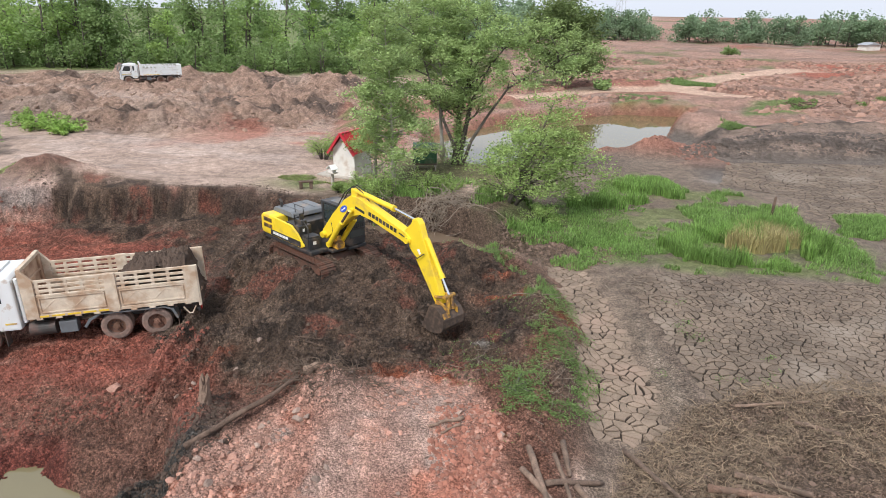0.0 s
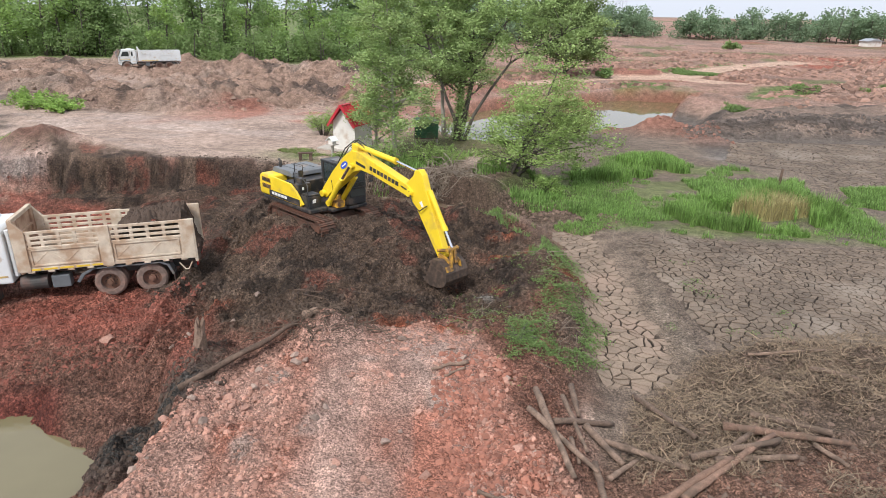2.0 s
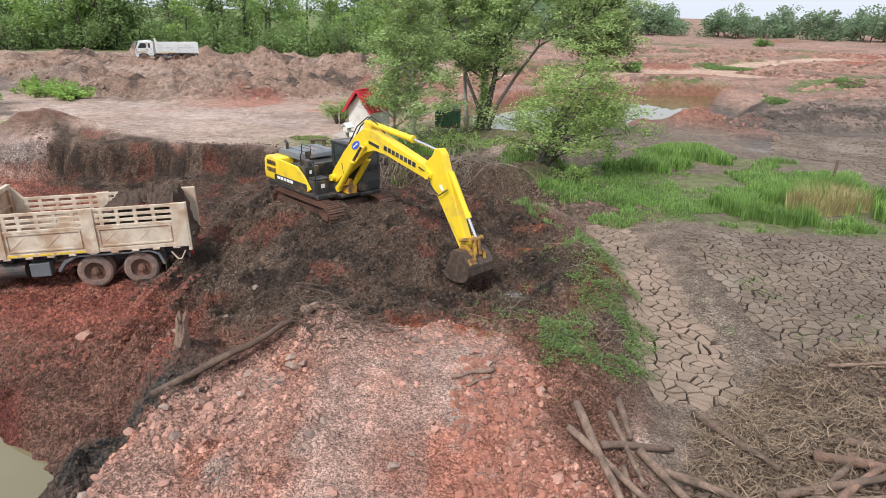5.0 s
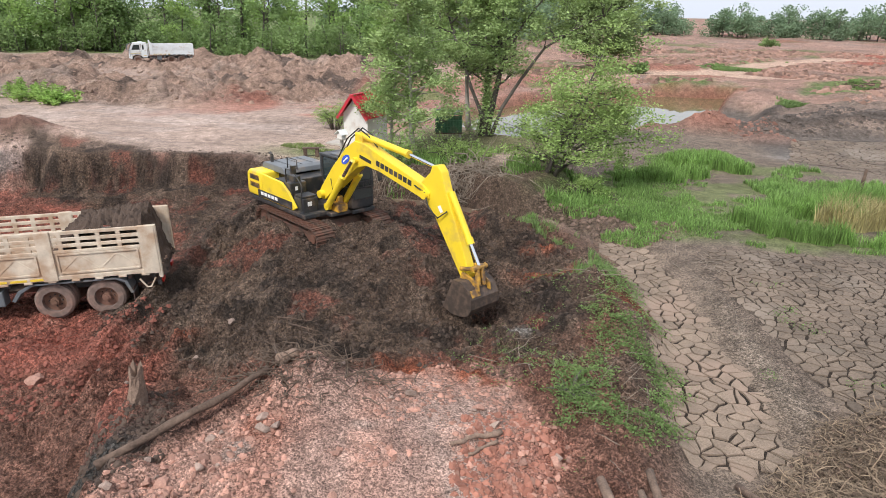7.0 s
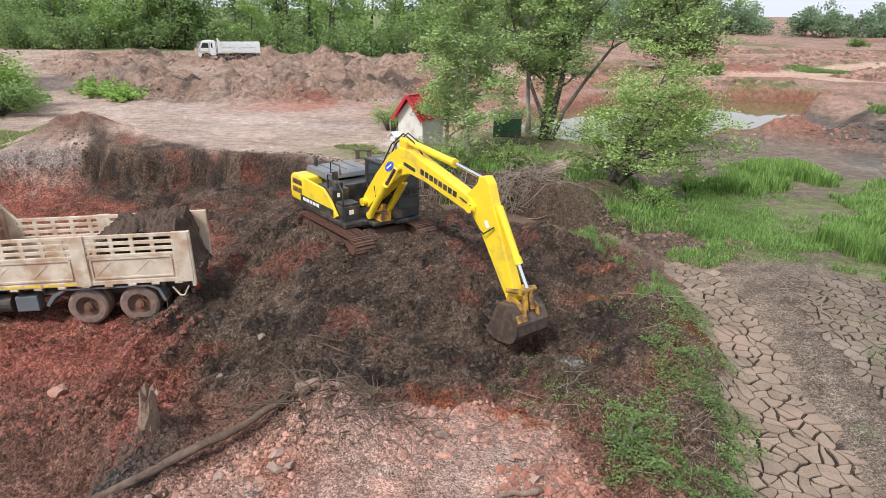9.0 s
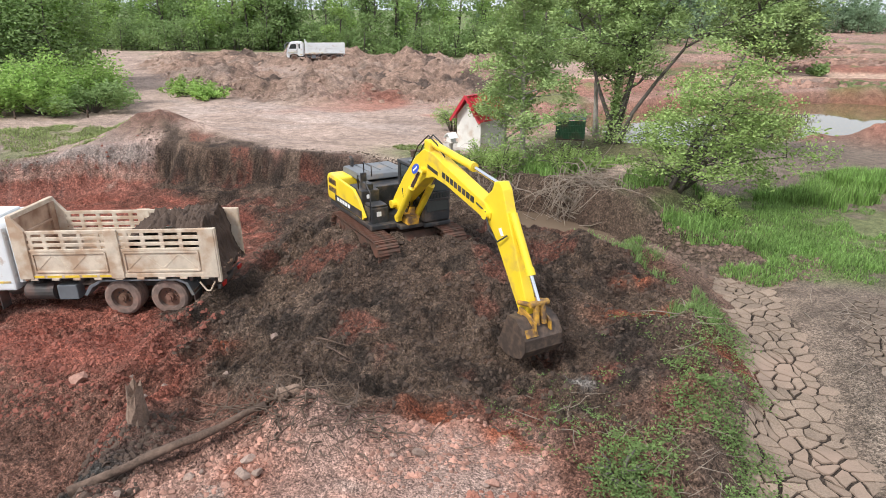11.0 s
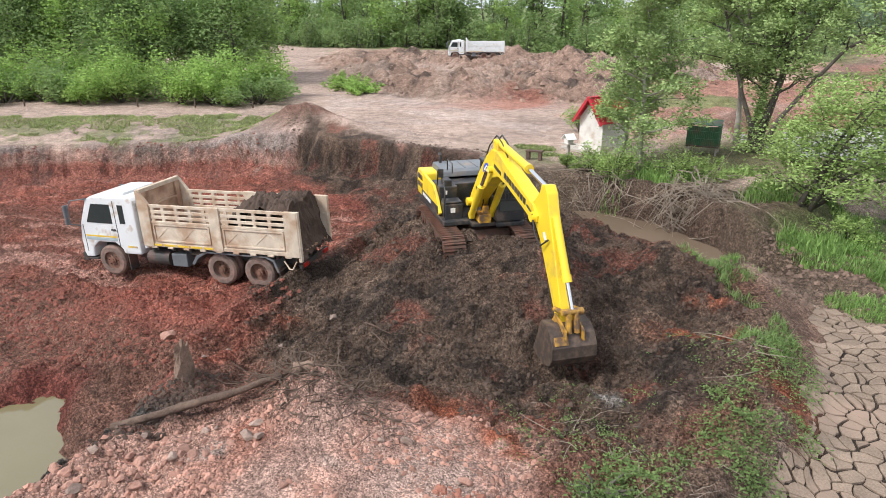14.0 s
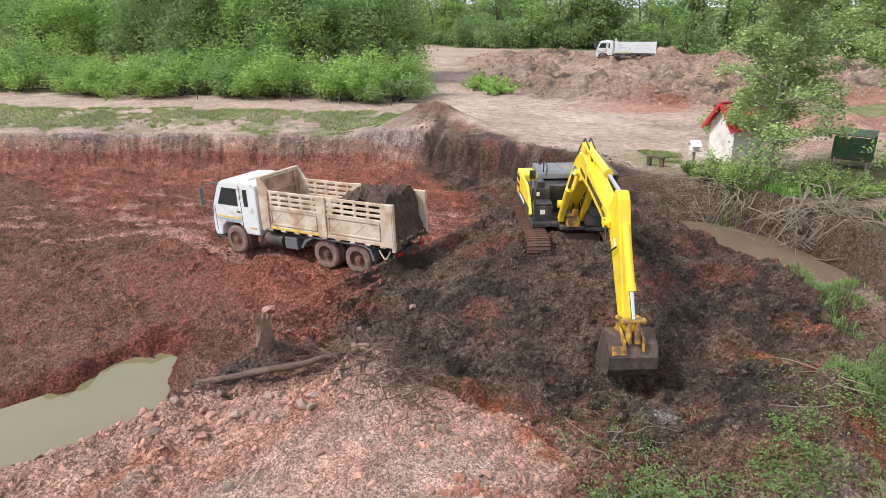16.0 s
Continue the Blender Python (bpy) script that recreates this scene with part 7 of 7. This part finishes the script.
def stone_mesh(seed, sub=2):
    rng = np.random.default_rng(seed)
    bm = bmesh.new()
    bmesh.ops.create_icosphere(bm, subdivisions=sub, radius=1)
    cuts = rng.normal(size=(7, 3))
    cuts /= np.linalg.norm(cuts, axis=1, keepdims=True)
    lim = rng.uniform(0.35, 0.75, 7)
    for v in bm.verts:
        p = np.array(v.co)
        for c, l in zip(cuts, lim):
            d = p @ c
            if d > l:
                p = p - (d - l) * c
        v.co = p * np.array((1, 0.8, 0.62)) * (1 + 0.06 * rng.normal())
    me = bpy.data.meshes.new("rock")
    bm.to_mesh(me)
    bm.free()
    return me


STONES = [stone_mesh(600 + k) for k in range(6)]
STONES_GREY = [me.copy() for me in STONES]
for a, b in zip(STONES, STONES_GREY):
    a.materials.append(STONE_PINK)
    b.materials.append(STONE_GREY)
rng = np.random.default_rng(61)
spots = [(-3.68, 10.9, 0.17, 1), (0.42, 11.45, 0.13, 1), (0.65, 10.75, 0.06, 1), (-6.25, 15.85, 0.14, 1), (-4.9, 9.6, 0.17, 0), (-4.4, 9.2, 0.13, 0), (-5.1, 8.6, 0.14, 1), (-4.2, 9.9, 0.12, 0), (1.6, 8.2, 0.16, 0), (-10.1, 13.6, 0.3, 0), (-2.9, 15.7, 0.1, 1)]
for p in scatter(RUBBLE, 60, rng, 0.2, lambda x, y: (y > 5.5) & (x > -6.5)):
    spots.append((p[0], p[1], rng.uniform(0.05, 0.15), int(rng.uniform() < 0.3)))
for p in scatter([(-6.4, 8), (-5, 10), (-3.8, 11.6), (-4.6, 8.6), (-5.6, 6.4)], 40, rng, 0.3):
    spots.append((p[0], p[1], rng.uniform(0.04, 0.13), int(rng.uniform() < 0.25)))
for p in scatter([(-9, 12), (-6.5, 11), (-5.5, 15), (-8, 17)], 6, rng, 0.2):
    spots.append((p[0], p[1], rng.uniform(0.06, 0.14), 1))
for k, (x, y, s, grey) in enumerate(spots):
    ob = new("rock", (STONES_GREY if grey else STONES)[k % 6])
    ob.matrix_basis = pose(x, y, height(x, y) + 0.2 * s, rng.uniform(-20, 20), rng.uniform(-20, 20), rng.uniform(0, 360)) @ Matrix.Diagonal((s, s, s, 1))
    tagged(ob, "pale grey stone lying on loose soil" if grey else "pinkish laterite stone on the rubble slope", "rock", "loose stones")


def clods(name, label, poly, n, sizes, mat, seed, keep=None, jag=0.5):
    rng = np.random.default_rng(seed)
    p = scatter(poly, n, rng, jag, keep)
    base = np.array([(1, 0, -0.3), (0.3, 0.95, -0.3), (-0.8, 0.6, -0.3), (-0.8, -0.6, -0.3), (0.3, -0.95, -0.3), (0.45, 0.35, 0.6), (-0.5, 0.2, 0.65), (0.05, -0.5, 0.6)])
    tri = [(0, 1, 5), (1, 6, 5), (1, 2, 6), (2, 3, 6), (3, 7, 6), (3, 4, 7), (4, 0, 7), (0, 5, 7), (5, 6, 7)]
    s = sizes[0] + (sizes[1] - sizes[0]) * rng.uniform(0, 1, n) ** 5
    a = rng.uniform(0, 6.28, n)
    v = base[None] * (1 + 0.25 * rng.normal(size=(n, 8, 3)))
    c, sn = np.cos(a)[:, None], np.sin(a)[:, None]
    v = np.stack([v[..., 0] * c - v[..., 1] * sn, v[..., 0] * sn + v[..., 1] * c, v[..., 2] * 0.8], -1) * s[:, None, None]
    v[..., 0] += p[:, 0:1]
    v[..., 1] += p[:, 1:2]
    v[..., 2] += surface(p[:, 0], p[:, 1])[:, None]
    f = (np.arange(n)[:, None, None] * 8 + np.array(tri)[None]).reshape(-1, 3)
    return tagged(mesh_object(name, v.reshape(-1, 3), f, mat), label, "rubble", kind="stuff")


clods("rubble", "loose pink laterite rubble", RUBBLE, 10000, (0.008, 0.075), CLOD_PINK, 701, lambda x, y: (y > 4.5) & (x > -7.5) & (fbm(x, y, 1.5, 3, 125) + 0.6 * (np.abs(x + 1.2) > 1.8) > 0.24))
clods("rubble", "broken brick-red laterite lumps", [(-0.3, 11.6), (0.9, 12.2), (1.5, 10), (2.4, 7.2), (0.2, 6.4), (0.1, 9)], 3600, (0.012, 0.1), material("brick_red_lumps", (0.29, 0.125, 0.086), rough=0.95, vary=0.3, scale=3, island=0.3), 715)
clods("clods", "crumbled dark soil clods", DARK, 13000, (0.012, 0.085), CLOD_DARK, 702, lambda x, y: (y < 27))
clods("clods", "broken red clay clods on the pit floor", [(-8.5, 12.5), (-8.2, 17), (-9.5, 16.3), (-16, 15), (-19, 12), (-15, 11.5), (-11, 12)], 6000, (0.012, 0.085), CLOD_RED, 703)
clods("clods", "dark lumps beside the puddle", [(-8.3, 8), (-8.0, 10.2), (-6, 12.4), (-5.4, 10.6), (-6.4, 8)], 2600, (0.015, 0.09), CLOD_DARK, 704)
clods("clods", "red lumps along the puddle shore", [(-20, 7), (-12.6, 9), (-12.4, 11.6), (-9.5, 12.4), (-10, 14), (-22, 14)], 3500, (0.015, 0.09), CLOD_RED, 705)
clods("clods", "lumps of turned earth on the spoil heaps", SPOIL, 6000, (0.05, 0.3), material("spoil_lumps", (0.235, 0.155, 0.115), rough=0.95, vary=0.3, scale=0.5, island=0.4), 706)


clods("clods", "grey broken lumps along the dry pond's bank", [(16.5, 47.6), (21, 47.2), (33, 49), (45, 52), (45, 56), (30, 53.5), (20, 51)], 4500, (0.05, 0.22), material("grey_lumps", (0.10, 0.08, 0.068), rough=0.95, vary=0.3, scale=0.8, island=0.4), 707, jag=1.0)
clods("clods", "red lumps on the pond shore mounds", [(13.5, 51), (16, 46.5), (19.5, 43.2), (18.5, 47), (19, 53), (15, 55), (10, 54.5)], 1600, (0.04, 0.2), material("red_lumps", (0.22, 0.11, 0.08), rough=0.95, vary=0.3, scale=0.8, island=0.35), 708, jag=0.8)
clods("clods", "coarse lumps scattered over the red field", [(2, 78), (20, 60), (45, 52), (95, 70), (130, 150), (20, 150)], 22000, (0.1, 0.6), material("field_lumps", (0.25, 0.15, 0.112), rough=0.95, vary=0.4, scale=0.3, island=0.5), 709, jag=2.0, keep=lambda x, y: (fbm(x, y, 9, 3, 128) > -0.15) & (inside(LAGOON, x, y) < -3) & (on_tracks(x, y) < -0.3))
clods("clods", "brown crumbs on the trodden ditch bank", [(0.5, 24.5), (3, 23), (5.5, 23.5), (7.5, 25), (6, 29), (2, 29), (1.5, 26.5)], 3000, (0.015, 0.12), material("brown_lumps", (0.15, 0.10, 0.075), rough=0.95, vary=0.3, scale=2, island=0.35), 710)


clods("clods", "dark crumbled lumps on the cut face", [(-24, 31.8), (-16, 32.8), (-12, 33.2), (-9, 31.6), (-8, 28), (-9.8, 27.5), (-12, 30.2), (-22, 29.2)], 2600, (0.02, 0.1), CLOD_DARK, 711)
clods("clods", "red lumps fallen from the cut face", [(-24, 31.2), (-31, 27), (-45, 15), (-47, 12), (-33, 24), (-24, 28.8)], 1500, (0.02, 0.1), CLOD_RED, 712)
clods("clods", "red and brown lumps strewn over the pit floor", [(-9, 12.5), (-10.5, 26), (-24, 28.5), (-38, 17), (-30, 9), (-14, 11.5)], 4500, (0.012, 0.09), CLOD_RED, 713, keep=lambda x, y: fbm(x, y, 2.6, 3, 129) > -0.05)


clods("clods", "brown crumbs among the straw and logs", LITTER, 5000, (0.01, 0.09), bpy.data.materials["brown_lumps"], 714, keep=lambda x, y: y > 5)


# ---- cracked mud plates ----
def mud_plates(poly, cell, seed, keep=None):
    """Outlines of dried plates: the cells round jittered seeds, drawn in to leave the cracks."""
    rng = np.random.default_rng(seed)
    xs, ys = [p[0] for p in poly], [p[1] for p in poly]
    nx, ny = int((max(xs) - min(xs)) / cell) + 8, int((max(ys) - min(ys)) / cell) + 8
    gx = min(xs) - 3 * cell + cell * (np.arange(nx)[None] + rng.uniform(-0.6, 0.6, (ny, nx)) + 0.35 * (np.arange(ny)[:, None] % 2))
    gy = min(ys) - 3 * cell + cell * (np.arange(ny)[:, None] + rng.uniform(-0.6, 0.6, (ny, nx)))
    out = []
    ins = inside(poly, gx, gy) + jagged(gx, gy) > 0
    if keep is not None:
        ins &= keep(gx, gy)
    for j in range(2, ny - 2):
        for i in range(2, nx - 2):
            if not ins[j, i]:
                continue
            c = (gx[j, i], gy[j, i])
            cellpoly = [(c[0] + cell * 1.6 * math.cos(a), c[1] + cell * 1.6 * math.sin(a)) for a in [k * math.pi / 4 for k in range(8)]]
            for dj in (-2, -1, 0, 1, 2):
                for di in (-2, -1, 0, 1, 2):
                    if dj == 0 and di == 0:
                        continue
                    q = (gx[j + dj, i + di], gy[j + dj, i + di])
                    mx, my, nxv, nyv = (c[0] + q[0]) / 2, (c[1] + q[1]) / 2, q[0] - c[0], q[1] - c[1]
                    nl = math.hypot(nxv, nyv)
                    lim = -(0.024 + 0.095 * ((((c[0] + q[0]) * 37.7 + (c[1] + q[1]) * 91.3) % 1.0) ** 2)) * cell * nl
                    new_poly = []
                    for a, b in zip(cellpoly, cellpoly[1:] + cellpoly[:1]):
                        da, db = (a[0] - mx) * nxv + (a[1] - my) * nyv - lim, (b[0] - mx) * nxv + (b[1] - my) * nyv - lim
                        if da <= 0:
                            new_poly.append(a)
                        if da * db < 0:
                            t = da / (da - db)
                            new_poly.append((a[0] + (b[0] - a[0]) * t, a[1] + (b[1] - a[1]) * t))
                    cellpoly = new_poly
                    if len(cellpoly) < 3:
                        break
                if len(cellpoly) < 3:
                    break
            if len(cellpoly) >= 3:
                out.append((c, cellpoly))
    return out


def plate_outline(poly, rng):
    pts = []
    for a, b in zip(poly, poly[1:] + poly[:1]):
        ln = math.hypot(a[0] - b[0], a[1] - b[1])
        if ln < 0.02:
            continue
        cuts = (0, 0.33, 0.67) if ln > 0.2 else (0, 0.5)
        pts += [(a[0] + (b[0] - a[0]) * t + rng.normal() * 0.006, a[1] + (b[1] - a[1]) * t + rng.normal() * 0.006) for t in cuts]
    return pts


def plate_pieces(poly, cell, thick, seed, plain=False):
    """Solid plates lying on the ground: one (centre, vertices, faces) each."""
    rng = np.random.default_rng(seed)
    rows = [(c, plate_outline(p, rng)) for c, p in mud_plates(poly, cell, seed)]
    rows = [(c, p) for c, p in rows if len(p) >= 5]
    flat = np.array([q for c, p in rows for q in p + [c]])
    wx = flat[:, 0] + 0.3 * cell * fbm(flat[:, 0], flat[:, 1], 1.3 * cell, 2, 131)
    wy = flat[:, 1] + 0.3 * cell * fbm(flat[:, 0], flat[:, 1], 1.3 * cell, 2, 133)
    zz = surface(wx, wy) + 0.03 * plated(wx, wy) - 0.03
    rim = step(0.0, 0.5, inside(poly, wx, wy) + jagged(wx, wy))
    out, at = [], 0
    for c, p in rows:
        n = len(p)
        x, y, h = wx[at:at + n], wy[at:at + n], zz[at:at + n]
        cx, cy, cz = wx[at + n], wy[at + n], zz[at + n]
        sunk = rim[at + n]
        at += n + 1
        lift = (thick + rng.normal() * 0.005) * sunk - 0.03 * (1 - sunk)
        h = 0.92 * h + 0.08 * h.mean()
        v = [(a, b, k - 0.04) for a, b, k in zip(x, y, h)]
        v += [(a + (cx - a) * 0.03, b + (cy - b) * 0.03, k + lift * 0.85) for a, b, k in zip(x, y, h)]
        f = [(k, (k + 1) % n, n + (k + 1) % n, n + k) for k in range(n)]
        if plain:
            f.append(tuple(range(n, 2 * n)))
            out.append(((cx, cy, v[-1][2]), v, f))
            continue
        v += [(a + (cx - a) * 0.1, b + (cy - b) * 0.1, k + lift + rng.normal() * 0.002) for a, b, k in zip(x, y, h)]
        v.append((cx, cy, 0.5 * (cz + h.mean()) + lift - 0.006))
        for k in range(n):
            m = (k + 1) % n
            f += [(n + k, n + m, 2 * n + m, 2 * n + k), (2 * n + k, 2 * n + m, 3 * n)]
        out.append(((cx, cy, v[-1][2]), v, f))
    return out


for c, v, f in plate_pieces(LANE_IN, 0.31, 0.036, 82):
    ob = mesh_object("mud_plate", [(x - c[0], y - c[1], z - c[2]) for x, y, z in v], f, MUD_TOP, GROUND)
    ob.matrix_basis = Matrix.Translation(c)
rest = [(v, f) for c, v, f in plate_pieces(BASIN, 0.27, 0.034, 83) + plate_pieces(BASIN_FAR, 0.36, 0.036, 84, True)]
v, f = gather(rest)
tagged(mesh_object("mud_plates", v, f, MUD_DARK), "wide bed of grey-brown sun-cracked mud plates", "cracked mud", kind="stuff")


# ---- shed, spirit house, green hut, posts ----
def build_shed(m):
    sh = thing("shed", m, "small white plastered shed with a red metal gable roof", "shed")
    w, d, h, rh = 1.5, 1.9, 1.75, 1.0
    part("plinth", boxes(((w + 1.3, d + 0.5, 0.25), (-0.4, 0, 0.02)), bev=0.02), CONCRETE, sh, "grey concrete plinth")
    bm = bmesh.new()
    lo = [bm.verts.new((x, -d / 2, z)) for x, z in ((-w / 2, 0), (w / 2, 0), (w / 2, h), (0, h + rh * 0.86), (-w / 2, h))]
    hi = [bm.verts.new((x, d / 2, z)) for x, z in ((-w / 2, 0), (w / 2, 0), (w / 2, h), (0, h + rh * 0.86), (-w / 2, h))]
    bm.faces.new(lo)
    bm.faces.new(hi[::-1])
    for i in range(5):
        bm.faces.new((lo[i], hi[i], hi[(i + 1) % 5], lo[(i + 1) % 5]))
    bmesh.ops.recalc_face_normals(bm, faces=bm.faces)
    part("wall", bm, PLASTER, sh)
    for s in (-1, 1):
        ln = math.hypot(w / 2 + 0.25, rh + 0.12)
        ang = math.degrees(math.atan2(rh, w / 2))
        roof = part("roof", boxes(((ln, d + 0.7, 0.03), (s * (w / 4 + 0.1), 0, h + rh * 0.5 - 0.08), (0, s * ang, 0)), bev=0.004), ROOF_RED, sh, "red ribbed metal roof sheet")
        for k in range(9):
            part("roof_rib", boxes(((ln, 0.045, 0.035), (s * (w / 4 + 0.1) + s * 0.02, -d / 2 - 0.3 + (d + 0.6) * k / 8, h + rh * 0.5 - 0.055), (0, s * ang, 0)), bev=0.008), ROOF_RED, roof)
        part("eave_board", boxes(((ln, 0.04, 0.14), (s * (w / 4 + 0.1), -d / 2 - 0.33, h + rh * 0.5 - 0.14), (0, s * ang, 0)), bev=0.005), ROOF_RED, roof)
    part("ridge_cap", boxes(((0.22, d + 0.7, 0.05), (0, 0, h + rh + 0.0)), bev=0.015), ROOF_RED, sh)
    return sh


build_shed(pose(-6.9, 36.2, height(-6.9, 36.2) - 0.05, 0, 0, -22))


def build_spirit_house(m):
    sp = thing("spirit_house", m, "small weathered white spirit house on a post", "shrine")
    part("post", boxes(((0.13, 0.13, 0.85), (0, 0, 0.35)), bev=0.015), CONCRETE, sp)
    part("base", boxes(((0.55, 0.45, 0.05), (0, 0, 0.79)), bev=0.01), CONCRETE, sp)
    part("house", boxes(((0.34, 0.3, 0.24), (0, 0, 0.92)), bev=0.015), PLASTER, sp)
    for s in (-1, 1):
        part("roof", boxes(((0.36, 0.5, 0.03), (s * 0.13, 0, 1.12), (0, s * 42, 0)), bev=0.006), WHITE, sp)
    return sp


build_spirit_house(pose(-7.55, 33.4, height(-7.55, 33.4), 0, 0, -35))
bench = thing("bench", pose(-8.9, 32.6, height(-8.9, 32.6), 0, 0, 12), "dark weathered plank on stumps near the ditch", "bench")
part("plank", boxes(((0.8, 0.28, 0.08), (0, 0, 0.42)), bev=0.02), DARKWOOD, bench)
for s in (-1, 1):
    part("leg", boxes(((0.18, 0.22, 0.45), (s * 0.28, 0, 0.2)), bev=0.03), DARKWOOD, bench)


def build_hut(m):
    hu = thing("green_hut", m, "small green corrugated-sheet hut on wooden stilts", "hut")
    for x in (-0.75, 0.75):
        for y in (-0.55, 0.55):
            part("stilt", rods(((x, y, -0.3), (x, y, 1.5), 0.05), sides=7), BARK_PALE, hu)
    part("platform", boxes(((1.7, 1.3, 0.06), (0, 0, 0.35)), bev=0.01), DARKWOOD, hu)
    for nm, dims, at, turn, n, along in (("front_sheet", (1.6, 0.02, 1.05), (0, -0.6, 0.92), 0, 17, "x"), ("side_sheet", (0.02, 1.2, 1.05), (-0.8, 0, 0.92), 0, 13, "y"), ("side_sheet", (0.02, 1.2, 1.05), (0.8, 0, 0.92), 0, 13, "y")):
        sheet = part(nm, boxes((dims, at), bev=0), GREEN_SHEET, hu)
        for k in range(n):
            u = (k + 0.5) / n - 0.5
            if along == "x":
                part("corrugation", rods(((u * 1.6, -0.615, 0.42), (u * 1.6, -0.615, 1.42), 0.025), sides=6), GREEN_SHEET, sheet)
            else:
                sx = at[0] + (0.012 if at[0] > 0 else -0.012)
                part("corrugation", rods(((sx, u * 1.2, 0.42), (sx, u * 1.2, 1.42), 0.025), sides=6), GREEN_SHEET, sheet)
    roof = part("roof", boxes(((1.72, 1.35, 0.03), (0, 0.02, 1.58), (6, 0, 0)), bev=0), GREEN_SHEET, hu, "faded green sloping sheet roof")
    part("crossbar", boxes(((1.7, 0.05, 0.06), (0, -0.64, 0.75)), ((1.7, 0.05, 0.06), (0, -0.64, 1.15)), bev=0.01), GREEN_SHEET, hu)
    return hu


build_hut(pose(-2.6, 38.1, height(-2.6, 38.1) + 0.1, 0, 0, 6) @ Matrix.Diagonal((0.88, 0.88, 0.88, 1)))


def build_post(name, x, y, h, r, label, lean):
    v, f = tube([(0, 0, -0.3), (lean * 0.4, 0, h * 0.4), (lean, 0, h)], [r * 1.1, r, r * 0.9], 8)
    ob = mesh_object(name, v, f, DARKWOOD, None, True)
    ob.matrix_basis = Matrix.Translation((x, y, height(x, y)))
    return tagged(ob, label, "post")


build_post("wooden_post", 16.9, 32.3, 1.1, 0.08, "charred dark wooden post standing in the mud", 0.06)
for i in range(5):
    x, y = -47.5 + 3.6 * i, 28.2 + 2.15 * i
    build_post("track_post", x, y, 0.5, 0.05, "short grey post along the dirt track", 0.02)


def build_pylon(x, y, h):
    py = thing("pylon", pose(x, y, 0, 0, 0, 20), "far steel lattice power pylon", "pylon")
    rows = []
    b, t = 4.0, 0.6
    for sx in (-1, 1):
        for sy in (-1, 1):
            rows.append(((sx * b, sy * b, 0), (sx * t, sy * t, h), 0.16))
    for k in range(9):
        z0, z1 = h * k / 9, h * (k + 1) / 9
        w0, w1 = b + (t - b) * k / 9, b + (t - b) * (k + 1) / 9
        for sx, sy, ex, ey in ((-1, -1, 1, -1), (1, -1, 1, 1), (1, 1, -1, 1), (-1, 1, -1, -1)):
            rows.append(((sx * w0, sy * w0, z0), (ex * w1, ey * w1, z1), 0.09))
    part("mast", rods(*rows, sides=5), GALV, py)
    for z, w in ((h * 0.72, 6), (h * 0.84, 5), (h * 0.95, 4)):
        part("cross_arm", rods(((-w, 0, z), (w, 0, z), 0.12), ((-w, 0, z), (0, 0, z + 1.5), 0.09), ((w, 0, z), (0, 0, z + 1.5), 0.09), sides=5), GALV, py)
    return py


build_pylon(112, 560, 44)
build_pylon(-118, 640, 46)
for z, o in ((32, -6), (37, 5), (42, 0)):
    pts = []
    for k in range(25):
        u = k / 24
        pts.append((-118 + 230 * u + 0, 640 - 80 * u + o, z - 5 * 4 * u * (1 - u)))
    v, f = tube(pts, [0.07] * 25, 4)
    tagged(mesh_object("power_line", v, f, GALV), "thin power line between the far pylons", "power line")
    pts = [(112 + 330 * u, 560 - 130 * u + o, z - 9 * 4 * u * (1 - u)) for u in [k / 24 for k in range(25)]]
    v, f = tube(pts, [0.07] * 25, 4)
    tagged(mesh_object("power_line", v, f, GALV), "thin power line between the far pylons", "power line")

fb = thing("farm_building", pose(120, 214, 1.2, 0, 0, 25), "far low white farm building", "building")
part("wall", boxes(((6, 3, 1.8), (0, 0, 0.9)), bev=0), PLASTER, fb)
part("roof", plate([(-3.4, 1.8), (0, 2.6), (3.4, 1.8)], 3.6, 0, 0), GALV, fb)
